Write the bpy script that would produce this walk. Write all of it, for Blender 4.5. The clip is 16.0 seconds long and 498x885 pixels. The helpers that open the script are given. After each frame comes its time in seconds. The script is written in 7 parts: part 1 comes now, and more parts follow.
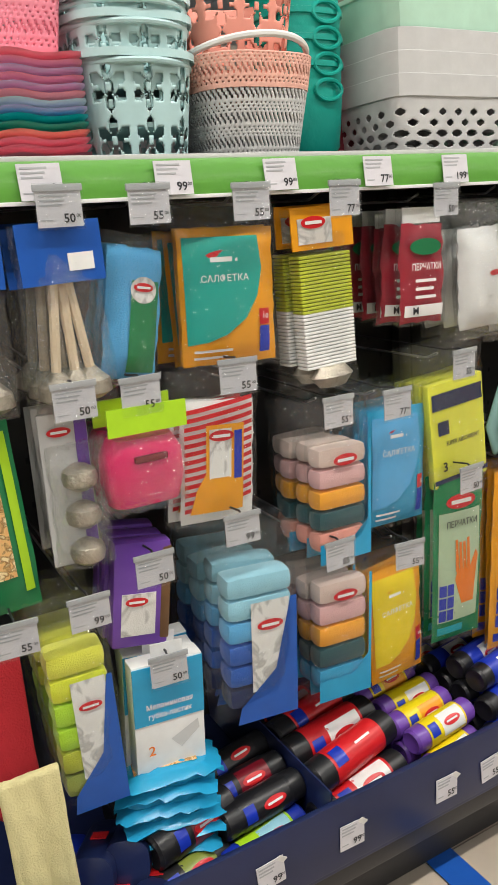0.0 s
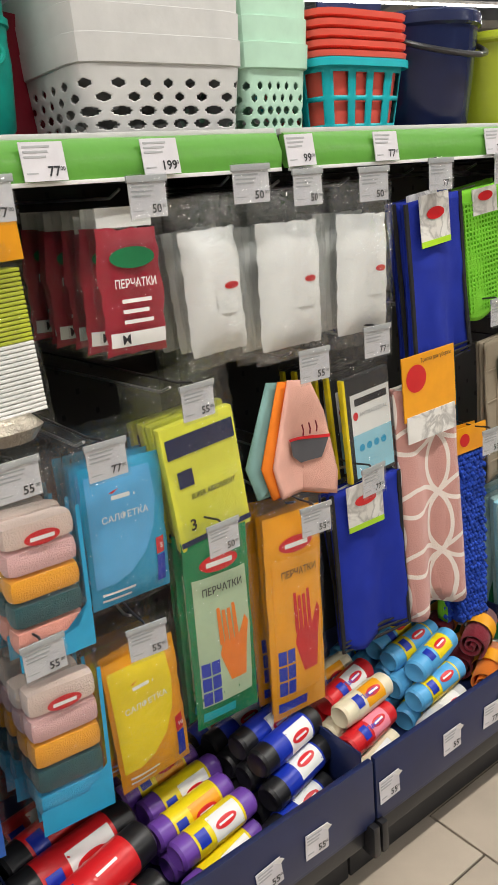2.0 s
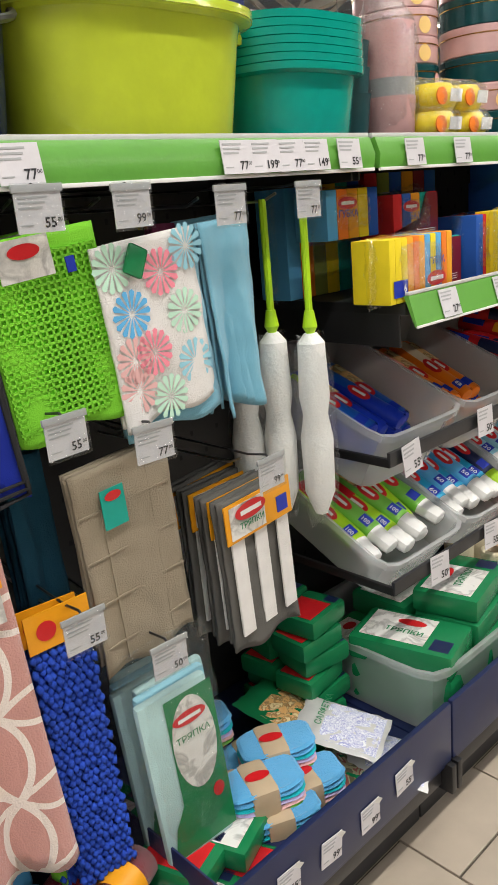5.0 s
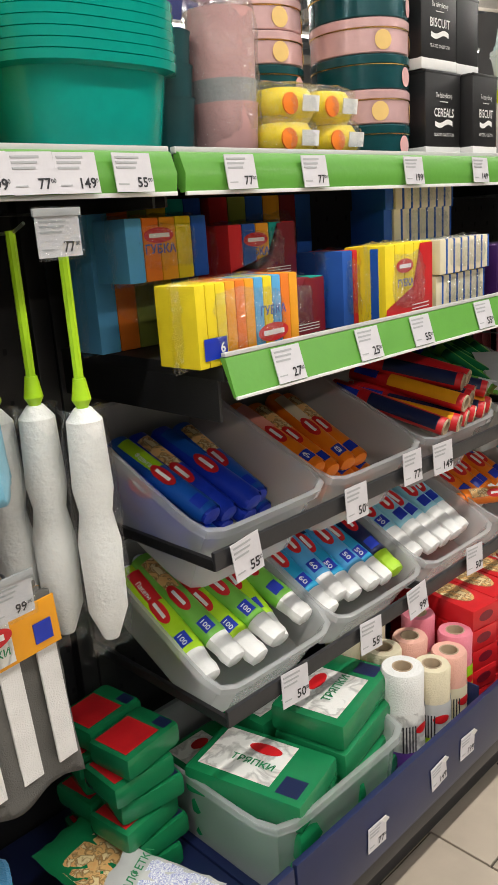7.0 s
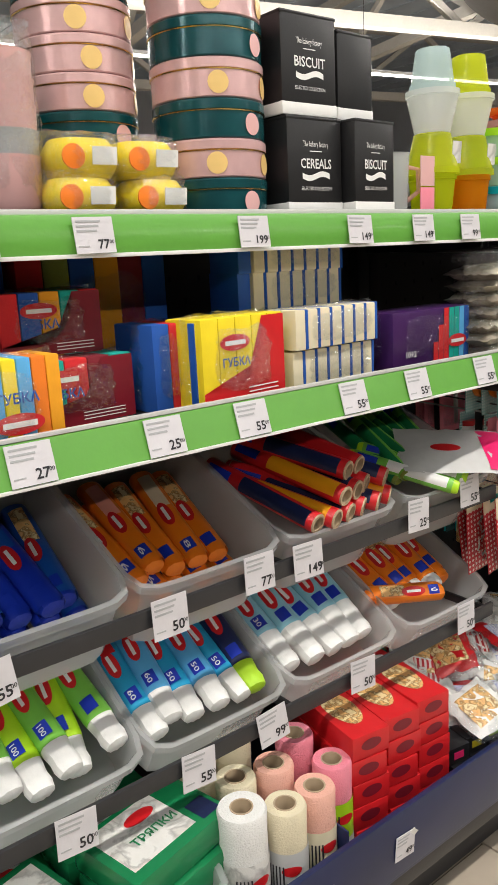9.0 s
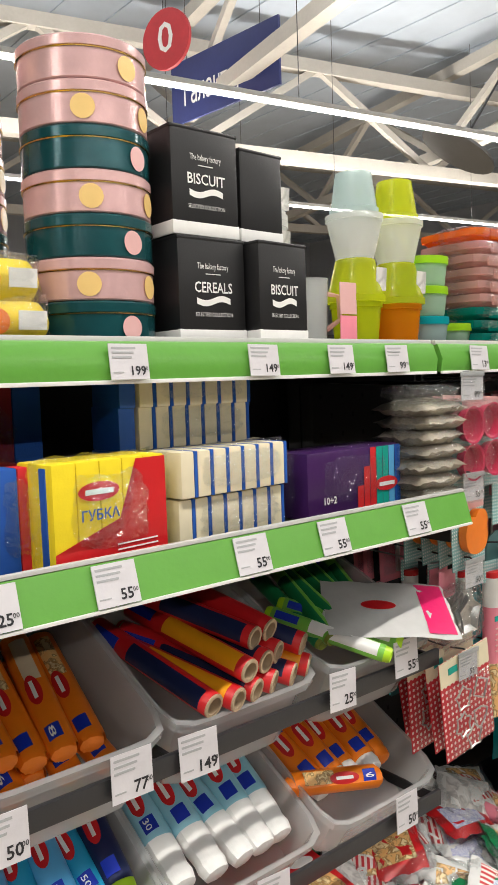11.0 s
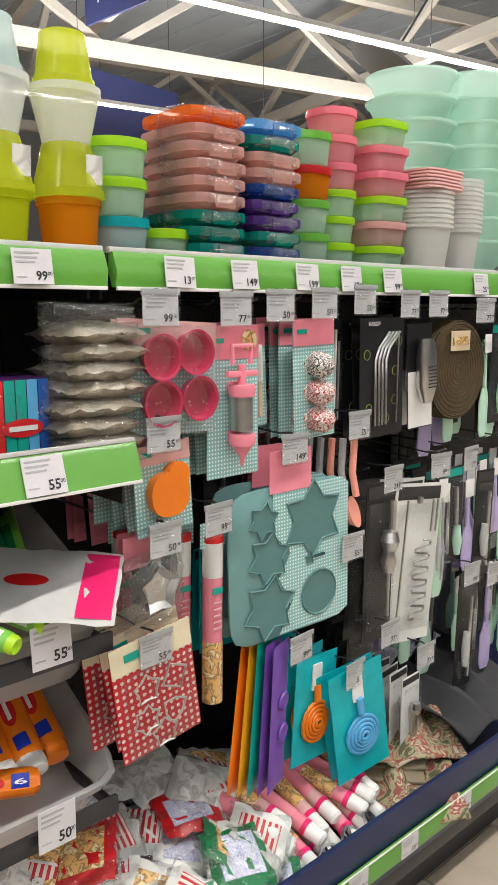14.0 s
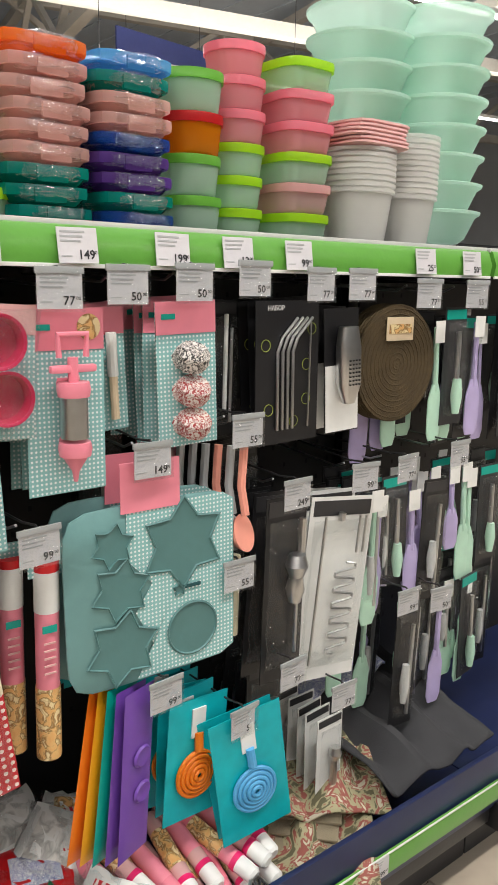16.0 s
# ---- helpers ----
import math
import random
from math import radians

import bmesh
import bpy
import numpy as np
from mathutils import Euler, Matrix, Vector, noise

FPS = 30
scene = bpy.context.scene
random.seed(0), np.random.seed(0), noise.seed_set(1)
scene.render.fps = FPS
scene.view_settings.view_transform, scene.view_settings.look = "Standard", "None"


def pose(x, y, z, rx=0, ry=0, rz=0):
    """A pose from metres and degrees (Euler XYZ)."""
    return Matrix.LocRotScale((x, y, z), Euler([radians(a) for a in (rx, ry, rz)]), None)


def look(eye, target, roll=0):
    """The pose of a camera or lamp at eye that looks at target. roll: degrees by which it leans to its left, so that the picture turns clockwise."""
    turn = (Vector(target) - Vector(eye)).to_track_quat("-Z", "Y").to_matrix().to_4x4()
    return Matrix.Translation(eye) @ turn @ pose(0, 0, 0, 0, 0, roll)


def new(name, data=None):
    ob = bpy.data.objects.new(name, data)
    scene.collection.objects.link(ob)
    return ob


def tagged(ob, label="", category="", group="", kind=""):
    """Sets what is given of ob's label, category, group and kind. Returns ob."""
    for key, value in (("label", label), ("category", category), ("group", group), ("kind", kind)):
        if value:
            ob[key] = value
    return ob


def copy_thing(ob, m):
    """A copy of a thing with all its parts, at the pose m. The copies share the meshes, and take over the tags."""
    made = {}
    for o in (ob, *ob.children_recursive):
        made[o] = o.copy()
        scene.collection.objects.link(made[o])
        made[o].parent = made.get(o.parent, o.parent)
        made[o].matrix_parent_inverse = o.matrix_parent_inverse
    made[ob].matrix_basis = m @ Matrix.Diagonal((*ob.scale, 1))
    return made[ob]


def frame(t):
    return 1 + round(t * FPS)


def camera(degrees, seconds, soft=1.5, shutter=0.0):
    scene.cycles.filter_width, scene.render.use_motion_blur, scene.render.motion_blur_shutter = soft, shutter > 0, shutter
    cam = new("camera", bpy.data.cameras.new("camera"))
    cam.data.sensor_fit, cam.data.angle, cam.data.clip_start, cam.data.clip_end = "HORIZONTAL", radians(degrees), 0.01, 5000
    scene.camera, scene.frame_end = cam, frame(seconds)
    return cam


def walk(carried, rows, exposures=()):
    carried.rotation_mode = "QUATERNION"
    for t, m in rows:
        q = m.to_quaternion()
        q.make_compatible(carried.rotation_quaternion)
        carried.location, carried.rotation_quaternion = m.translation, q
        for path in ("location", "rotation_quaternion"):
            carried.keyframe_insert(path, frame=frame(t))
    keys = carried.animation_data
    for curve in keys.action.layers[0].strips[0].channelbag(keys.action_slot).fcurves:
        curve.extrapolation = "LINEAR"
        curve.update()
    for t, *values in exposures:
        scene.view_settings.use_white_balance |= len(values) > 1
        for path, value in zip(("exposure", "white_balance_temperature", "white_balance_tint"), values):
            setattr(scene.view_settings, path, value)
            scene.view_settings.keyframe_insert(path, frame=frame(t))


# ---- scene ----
RZ = 0.0
cam = camera(35.6, 16.0)
PATH = [
    (0, (-0.085, -0.009, 1.444), (0.835, 1.686, 0.916), -4.0),
    (0.5, (0.043, 0.004, 1.446), (0.984, 1.677, 0.880), -2.4),
    (1, (0.153, -0.014, 1.445), (1.118, 1.632, 0.848), -2.9),
    (1.5, (0.244, 0.004, 1.438), (1.261, 1.614, 0.828), -4.7),
    (2, (0.388, 0.109, 1.458), (1.517, 1.648, 0.862), -5.1),
    (2.5, (0.527, 0.17, 1.445), (1.742, 1.651, 0.870), -5.8),
    (3, (0.739, 0.163, 1.446), (1.942, 1.651, 0.864), -4.5),
    (3.5, (0.908, 0.138, 1.436), (2.097, 1.628, 0.832), -3.8),
    (4, (1.068, 0.175, 1.436), (2.294, 1.643, 0.853), -4.3),
    (4.5, (1.225, 0.219, 1.456), (2.498, 1.652, 0.884), -5.1),
    (5, (1.356, 0.217, 1.453), (2.648, 1.63, 0.875), -5.2),
    (5.2, (1.41, 0.205, 1.451), (2.705, 1.621, 0.886), -4.5),
    (7.3, (1.925, 0.263, 1.456), (3.257, 1.653, 0.913), -4.0),
    (7.5, (1.976, 0.242, 1.458), (3.291, 1.651, 0.923), -3.7),
    (8, (2.139, 0.173, 1.471), (3.39, 1.645, 0.951), -2.4),
    (8.5, (2.29, 0.099, 1.484), (3.476, 1.618, 0.951), -2.4),
    (8.7, (2.326, 0.104, 1.485), (3.513, 1.629, 0.972), -2.6),
    (10.8, (2.616, 0.22, 1.499), (3.868, 1.775, 1.369), -1.6),
    (11, (2.64, 0.195, 1.498), (3.907, 1.734, 1.339), -1.9),
    (11.5, (2.702, 0.154, 1.482), (4.049, 1.615, 1.254), -2.9),
    (12, (2.82, 0.166, 1.473), (4.256, 1.534, 1.219), -3.4),
    (12.5, (2.934, 0.185, 1.469), (4.408, 1.504, 1.173), -4.0),
    (13, (3.054, 0.172, 1.468), (4.499, 1.516, 1.144), -2.7),
    (13.5, (3.186, 0.115, 1.474), (4.567, 1.523, 1.146), 0.1),
    (14, (3.269, 0.091, 1.466), (4.595, 1.55, 1.131), -0.1),
    (14.5, (3.382, 0.129, 1.482), (4.7, 1.596, 1.147), -0.4),
    (15, (3.494, 0.168, 1.485), (4.805, 1.636, 1.130), -1.1),
    (15.5, (3.594, 0.146, 1.483), (4.874, 1.634, 1.102), -0.4),
    (16, (3.705, 0.095, 1.486), (4.933, 1.619, 1.076), 1.1),
]
walk(cam, [(t, look(eye, target, roll)) for t, eye, target, roll in PATH])

# ---- light ----
world = bpy.data.worlds.new("world")
world.use_nodes = True
world.node_tree.nodes["Background"].inputs[0].default_value = (0.75, 0.85, 1.0, 1)
world.node_tree.nodes["Background"].inputs[1].default_value = 0.15
scene.world = world
scene.view_settings.exposure = -0.06
R = random.Random(7)


def strip_lamp(x, y, z, length, turn, watts):
    lamp = bpy.data.lights.new("ceiling_strip", "AREA")
    lamp.shape, lamp.size, lamp.size_y, lamp.energy, lamp.color = "RECTANGLE", length, 0.09, watts, (1.0, 0.95, 0.88)
    ob = new("strip_and_fill_light", lamp)
    ob.matrix_basis = pose(x, y, z - 0.06, 0, 0, turn)
    # Added upward fill that brightens roof and walls; the strip's diffuser faces down.
    up = lamp.copy()
    up.energy = watts * 0.55
    ob = new("strip_and_fill_light", up)
    ob.matrix_basis = pose(x, y, z + 0.08, 180, 0, turn)


STRIPS = [(3.0, 0.0, 3.7, 16.0, 0.0, 310), (8.0, 4.43, 3.6, 8.6, -10.3, 330), (9.0, 7.6, 3.7, 9.0, -10.3, 330), (3.0, -4.5, 3.7, 16.0, 0.0, 300)]
for st in STRIPS:
    strip_lamp(*st)


# ---- materials ----
def mat(name, col, rough=0.5, metal=0.0, vary=0.08, scale=30.0, bump=0.05, bscale=None, clear=0.0, coat=0.0, emit=0.0, sheen=0.0):
    """A surface with two scales of colour variation and fine relief; clear lets light through it."""
    m = bpy.data.materials.new(name)
    m.use_nodes = True
    t, b = m.node_tree, m.node_tree.nodes["Principled BSDF"]
    tex = t.nodes.new("ShaderNodeTexCoord")
    n1, n2 = t.nodes.new("ShaderNodeTexNoise"), t.nodes.new("ShaderNodeTexNoise")
    n1.inputs["Scale"].default_value, n2.inputs["Scale"].default_value = scale * 0.2, scale
    n2.inputs["Detail"].default_value = 4
    mix = t.nodes.new("ShaderNodeMath")
    mix.operation = "ADD"
    for n, k in ((n1, 0), (n2, 1)):
        t.links.new(tex.outputs["Object"], n.inputs["Vector"])
        t.links.new(n.outputs["Fac"], mix.inputs[k])
    ramp = t.nodes.new("ShaderNodeMapRange")
    ramp.inputs["From Min"].default_value, ramp.inputs["From Max"].default_value = 0.6, 1.4
    ramp.inputs["To Min"].default_value, ramp.inputs["To Max"].default_value = 1 - vary, 1 + vary
    t.links.new(mix.outputs[0], ramp.inputs["Value"])
    sc = t.nodes.new("ShaderNodeVectorMath")
    sc.operation = "SCALE"
    sc.inputs[0].default_value = col[:3]
    t.links.new(ramp.outputs[0], sc.inputs["Scale"])
    t.links.new(sc.outputs[0], b.inputs["Base Color"])
    b.inputs["Roughness"].default_value, b.inputs["Metallic"].default_value = rough, metal
    b.inputs["Coat Weight"].default_value = coat
    b.inputs["Sheen Weight"].default_value = sheen
    if emit:
        b.inputs["Emission Color"].default_value, b.inputs["Emission Strength"].default_value = (*col[:3], 1), emit
    if bump:
        nb = t.nodes.new("ShaderNodeTexNoise")
        nb.inputs["Scale"].default_value, nb.inputs["Detail"].default_value = bscale or scale * 3, 3
        bm_ = t.nodes.new("ShaderNodeBump")
        bm_.inputs["Strength"].default_value, bm_.inputs["Distance"].default_value = min(1, bump * 2.2), 0.0025
        t.links.new(tex.outputs["Object"], nb.inputs["Vector"])
        t.links.new(nb.outputs["Fac"], bm_.inputs["Height"])
        t.links.new(bm_.outputs[0], b.inputs["Normal"])
    if clear:
        tr, mx = t.nodes.new("ShaderNodeBsdfTransparent"), t.nodes.new("ShaderNodeMixShader")
        tr.inputs[0].default_value = (*[0.72 + 0.28 * c for c in col[:3]], 1)
        mx.inputs[0].default_value = clear
        t.links.new(b.outputs[0], mx.inputs[1])
        t.links.new(tr.outputs[0], mx.inputs[2])
        t.links.new(mx.outputs[0], t.nodes["Material Output"].inputs["Surface"])
    return m


def film_mat(name, gloss, scale):
    """Thin clear plastic film: see-through, with crinkled highlights."""
    m = bpy.data.materials.new(name)
    m.use_nodes = True
    t = m.node_tree
    t.nodes.remove(t.nodes["Principled BSDF"])
    tr, gl, mx, lw = (t.nodes.new(k) for k in ("ShaderNodeBsdfTransparent", "ShaderNodeBsdfGlossy", "ShaderNodeMixShader", "ShaderNodeLayerWeight"))
    tr.inputs[0].default_value = (0.97, 0.98, 0.98, 1)
    gl.inputs["Roughness"].default_value = 0.04
    tex, nz, bp, mr = (t.nodes.new(k) for k in ("ShaderNodeTexCoord", "ShaderNodeTexNoise", "ShaderNodeBump", "ShaderNodeMapRange"))
    nz.inputs["Scale"].default_value, nz.inputs["Detail"].default_value, nz.inputs["Distortion"].default_value = scale, 3, 1.2
    bp.inputs["Strength"].default_value, bp.inputs["Distance"].default_value = 1.0, 0.02
    mr.inputs["To Min"].default_value, mr.inputs["To Max"].default_value = gloss, min(1, gloss * 4)
    t.links.new(tex.outputs["Object"], nz.inputs["Vector"])
    t.links.new(nz.outputs["Fac"], bp.inputs["Height"])
    t.links.new(bp.outputs[0], gl.inputs["Normal"])
    t.links.new(lw.outputs["Facing"], mr.inputs["Value"])
    t.links.new(mr.outputs[0], mx.inputs[0])
    t.links.new(tr.outputs[0], mx.inputs[1])
    t.links.new(gl.outputs[0], mx.inputs[2])
    t.links.new(mx.outputs[0], t.nodes["Material Output"].inputs["Surface"])
    return m


def shade(kind, name, *cols, scale=10.0, rough=0.8, soft=False):
    """Printed or woven patterns: rings, waffle, dots, camouflage, tin print."""
    m = mat(name, cols[0], rough, bump=0)
    t, b = m.node_tree, m.node_tree.nodes["Principled BSDF"]
    tex = t.nodes.new("ShaderNodeTexCoord")
    mp = t.nodes.new("ShaderNodeMapping")
    mp.inputs["Scale"].default_value = (scale, scale, scale)
    t.links.new(tex.outputs["Object"], mp.inputs["Vector"])
    cr = t.nodes.new("ShaderNodeValToRGB")
    cr.color_ramp.interpolation = "LINEAR" if soft else "CONSTANT"
    el = cr.color_ramp.elements
    if kind == "dots":
        v = t.nodes.new("ShaderNodeTexVoronoi")
        v.voronoi_dimensions = "2D"
        mp.inputs["Rotation"].default_value = (radians(90), 0, 0)
        v.inputs["Randomness"].default_value, v.inputs["Scale"].default_value = 0.0, 1.0
        out, pos = v.outputs["Distance"], [0, 0.26]
    elif kind == "rings":
        v = t.nodes.new("ShaderNodeTexVoronoi")
        v.feature, v.inputs["Randomness"].default_value, v.inputs["Scale"].default_value = "DISTANCE_TO_EDGE", 0.35, 1.0
        out, pos = v.outputs["Distance"], [0, 0.055]
    elif kind == "camo":
        v = t.nodes.new("ShaderNodeTexNoise")
        v.inputs["Scale"].default_value, v.inputs["Distortion"].default_value, v.inputs["Detail"].default_value = 1.0, 0.8 if soft else 2.2, 4
        out, pos = v.outputs["Fac"], [0, 0.44, 0.52, 0.6]
    else:
        v = t.nodes.new("ShaderNodeTexNoise")
        v.inputs["Scale"].default_value = 1.0
        out, pos = v.outputs["Fac"], [0, 0.5, 0.6]
    t.links.new(mp.outputs[0], v.inputs[0])
    t.links.new(out, cr.inputs[0])
    while len(el) < len(cols):
        el.new(0.5)
    for e, p, c in zip(el, pos, cols):
        e.position, e.color = p, (*c[:3], 1)
    t.links.new(cr.outputs[0], b.inputs["Base Color"])
    nb, bp = t.nodes.new("ShaderNodeTexNoise"), t.nodes.new("ShaderNodeBump")
    nb.inputs["Scale"].default_value = 350
    bp.inputs["Strength"].default_value, bp.inputs["Distance"].default_value = 0.3, 0.002
    t.links.new(tex.outputs["Object"], nb.inputs["Vector"])
    t.links.new(nb.outputs["Fac"], bp.inputs["Height"])
    t.links.new(bp.outputs[0], b.inputs["Normal"])
    return m


MATS = {}


def C(key, rough=0.42, **kw):
    """A cached plain plastic, paper or cloth of one named colour."""
    k = (key, rough, tuple(sorted(kw.items())))
    if k not in MATS:
        MATS[k] = mat(key, COL[key], rough, **kw)
    return MATS[k]


COL = dict(
    white=(.82, .82, .8), paper=(.8, .8, .78), black=(.012, .012, .014), dark=(.03, .03, .033), ink=(.02, .02, .025), grey=(.4, .41, .42), lgrey=(.58, .58, .57),
    green=(.19, .52, .07), rail=(.125, .37, .055), label=(.64, .62, .65), lime=(.42, .72, .02), kgreen=(.01, .2, .07), navy=(.012, .02, .075), blue=(.01, .035, .42), sky=(.1, .4, .72), lblue=(.3, .6, .72), royal=(.01, .09, .42),
    cyan=(.02, .33, .58), teal=(.0, .35, .28), turq=(.0, .42, .48), mint=(.5, .76, .6), aqua=(.47, .68, .68), red=(.62, .015, .02), wine=(.2, .008, .02), orange=(.82, .2, .01), amber=(.85, .36, .01),
    yellow=(.85, .66, .01), lemon=(.75, .75, .07), acid=(.66, .72, .03), pink=(.85, .26, .34), hotd=(.5, .01, .07), hot=(.78, .02, .15), rose=(.72, .42, .41), salmon=(.85, .34, .26), peach=(.82, .45, .36), purple=(.16, .06, .38),
    lilac=(.5, .42, .7), cream=(.78, .7, .5), beige=(.36, .3, .22), brown=(.16, .08, .03), sand=(.72, .58, .4), card=(.5, .38, .25), steel=(.6, .6, .6), gold=(.8, .55, .2), crim=(.36, .015, .035), plum=(.05, .012, .09), petrol=(.008, .07, .08), bowl=(.09, .09, .1), sage=(.2, .36, .34), celery=(.42, .55, .36), limey=(.5, .61, .04), coral=(.85, .12, .085), blush=(.8, .62, .54), olive=(.25, .3, .05), olivelt=(.45, .5, .03))
FILM, FILM2 = film_mat("clear_film", 0.042, 34.0), film_mat("wrinkled_film", 0.1, 48.0)
STEEL = mat("brushed_steel", COL["steel"], 0.28, 1.0, scale=60, bump=0.03)
WIRE = mat("dark_wire", (.08, .08, .085), 0.35, 0.8)
BLACK = mat("black_powder_coat", (.011, .011, .012), 0.5, bump=0.06, bscale=500)
NAVY = mat("navy_enamel", COL["navy"], 0.33, vary=0.25, bump=0.02, scale=12)
RAIL = mat("green_price_strip", COL["rail"], 0.3, coat=0.12, vary=0.05)
DOTS = shade("dots", "dotted_card", (.8, .85, .84), (.26, .52, .52), scale=135, rough=0.4)


def ring_print(name, line, ground, size, radius, width):
    """Overlapping ring outlines on a square lattice, printed on plush."""
    m = mat(name, ground, .95, bump=.5, bscale=350, sheen=.3)
    t, b = m.node_tree, m.node_tree.nodes["Principled BSDF"]
    base = b.inputs["Base Color"].links[0].from_socket
    tex, sp = t.nodes.new("ShaderNodeTexCoord"), t.nodes.new("ShaderNodeSeparateXYZ")
    t.links.new(tex.outputs["Object"], sp.inputs[0])

    def op(kind, a, c=None):
        n = t.nodes.new("ShaderNodeMath")
        n.operation = kind
        for k, v in enumerate((a, c)):
            if isinstance(v, (int, float)):
                n.inputs[k].default_value = v
            elif v is not None:
                t.links.new(v, n.inputs[k])
        return n.outputs[0]

    u, v = (op("FRACT", op("ADD", op("DIVIDE", sp.outputs[k], size), 10.3)) for k in ("X", "Z"))
    best = None
    for cu in (0, 1):
        for cv in (0, 1):
            du, dv = op("SUBTRACT", u, cu), op("SUBTRACT", v, cv)
            d = op("SQRT", op("ADD", op("MULTIPLY", du, du), op("MULTIPLY", dv, dv)))
            e = op("ABSOLUTE", op("SUBTRACT", d, radius))
            best = e if best is None else op("MINIMUM", best, e)
    mx = t.nodes.new("ShaderNodeMix")
    mx.data_type = "RGBA"
    t.links.new(op("LESS_THAN", best, width), mx.inputs[0])
    t.links.new(base, mx.inputs[6])
    mx.inputs[7].default_value = (*line, 1)
    t.links.new(mx.outputs[2], b.inputs["Base Color"])
    return m


RUG = ring_print("ring_print_plush", (.85, .76, .7), (.6, .3, .26), .15, .7, .035)
CAMO = shade("camo", "leaf_print_cloth", (.12, .11, .06), (.36, .33, .2), (.3, .09, .07), (.55, .5, .38), scale=16)
SWIRL = shade("camo", "swirl_print_paper", (.75, .7, .66), (.35, .03, .03), (.75, .7, .66), (.3, .03, .03), scale=75, rough=0.5)
SWIRLB = shade("camo", "dark_swirl_print_paper", (.75, .73, .7), (.03, .03, .03), (.75, .7, .66), (.03, .03, .03), scale=75, rough=0.5)
PHOTO = shade("camo", "kitchen_photo_print", (.66, .64, .6), (.8, .79, .76), (.45, .44, .42), (.72, .7, .66), scale=16, rough=0.35, soft=True)
FOOD = shade("camo", "food_photo_print", (.75, .25, .03), (.8, .5, .2), (.3, .15, .04), (.85, .7, .4), scale=60, rough=0.35, soft=True)
REDDOT = shade("dots", "red_dotted_card", (.8, .7, .65), (.55, .02, .03), scale=75, rough=0.35)
BLUEPRINT = shade("camo", "blue_ornament_print", (.8, .82, .85), (.3, .33, .6), (.82, .82, .85), (.35, .4, .65), scale=90, rough=0.35)


# ---- mesh helpers ----
def add(bm, verts, faces):
    vs = [bm.verts.new(v) for v in verts]
    for f in faces:
        try:
            bm.faces.new([vs[i] for i in f])
        except ValueError:
            pass
    return vs


def box(bm, x, y, z, sx, sy, sz, bev=0.0, m=None):
    g = bmesh.ops.create_cube(bm, size=1, matrix=Matrix.Translation((x, y, z)) @ Matrix.Diagonal((sx, sy, sz, 1)))
    if bev:
        bmesh.ops.bevel(bm, geom=list({e for v in g["verts"] for e in v.link_edges}), offset=bev, segments=2, affect="EDGES", profile=0.6)


def B(x, y, z, sx, sy, sz, bev=0.0):
    bm = bmesh.new()
    box(bm, x, y, z, sx, sy, sz, bev)
    return bm


def loft(rings, cap0=True, cap1=True):
    bm = bmesh.new()
    rs = [[bm.verts.new(v) for v in r] for r in rings]
    n = len(rs[0])
    for a, b in zip(rs, rs[1:]):
        for i in range(n):
            bm.faces.new((a[i], a[(i + 1) % n], b[(i + 1) % n], b[i]))
    if cap0:
        bm.faces.new(rs[0][::-1])
    if cap1:
        bm.faces.new(rs[-1])
    return bm


def super_ring(a, b, z, n=40, p=4.0, wave=None):
    out = []
    for i in range(n):
        t = 2 * math.pi * i / n
        c, s = math.cos(t), math.sin(t)
        r = (abs(c) ** p + abs(s) ** p) ** (-1 / p)
        out.append((a * r * c, b * r * s, z + (wave(t) if wave else 0)))
    return out


def lathe(prof, n=32, ax=1.0, p=2.0, cap0=True, cap1=True):
    return loft([super_ring(r, r * ax, z, n, p) for r, z in prof], cap0, cap1)


def lie(bm):
    """Turn an upright body so that its axis runs along x."""
    bmesh.ops.transform(bm, matrix=pose(0, 0, 0, 0, 90, 0), verts=bm.verts)
    return bm


def moved(bm, m):
    bmesh.ops.transform(bm, matrix=m, verts=bm.verts)
    return bm


def tube(points, r=0.002, n=8, closed=False):
    """A round bar along points."""
    bm = bmesh.new()
    pts = [Vector(p) for p in points]
    rings = []
    for i, p in enumerate(pts):
        d = (pts[min(i + 1, len(pts) - 1)] - pts[max(i - 1, 0)]).normalized()
        u = d.orthogonal().normalized() if not rings else (u - d * u.dot(d)).normalized()
        v = d.cross(u)
        rings.append([bm.verts.new(p + r * (math.cos(2 * math.pi * k / n) * u + math.sin(2 * math.pi * k / n) * v)) for k in range(n)])
    for a, b in zip(rings, rings[1:]):
        for i in range(n):
            bm.faces.new((a[i], a[(i + 1) % n], b[(i + 1) % n], b[i]))
    bm.faces.new(rings[0][::-1])
    bm.faces.new(rings[-1])
    return bm


def finish(bm, name, material, smooth=35):
    me = bpy.data.meshes.new(name)
    bmesh.ops.recalc_face_normals(bm, faces=bm.faces)
    bm.to_mesh(me)
    bm.free()
    me.materials.append(material)
    if smooth:
        me.polygons.foreach_set("use_smooth", [True] * len(me.polygons))
        me.set_sharp_from_angle(angle=radians(smooth))
    return me


def part(name, bm, material, parent=None, label="", at=None, smooth=35):
    ob = new(name, finish(bm, name, material, smooth))
    ob.parent = parent
    if at is not None:
        ob.matrix_basis = at
    return tagged(ob, label) if label else ob


def thing(name, label, category, at, group="", kind=""):
    ob = new(name)
    ob.empty_display_size = 0.02
    ob.matrix_basis = at
    return tagged(ob, label, category, group, kind)


TEXTS = {}


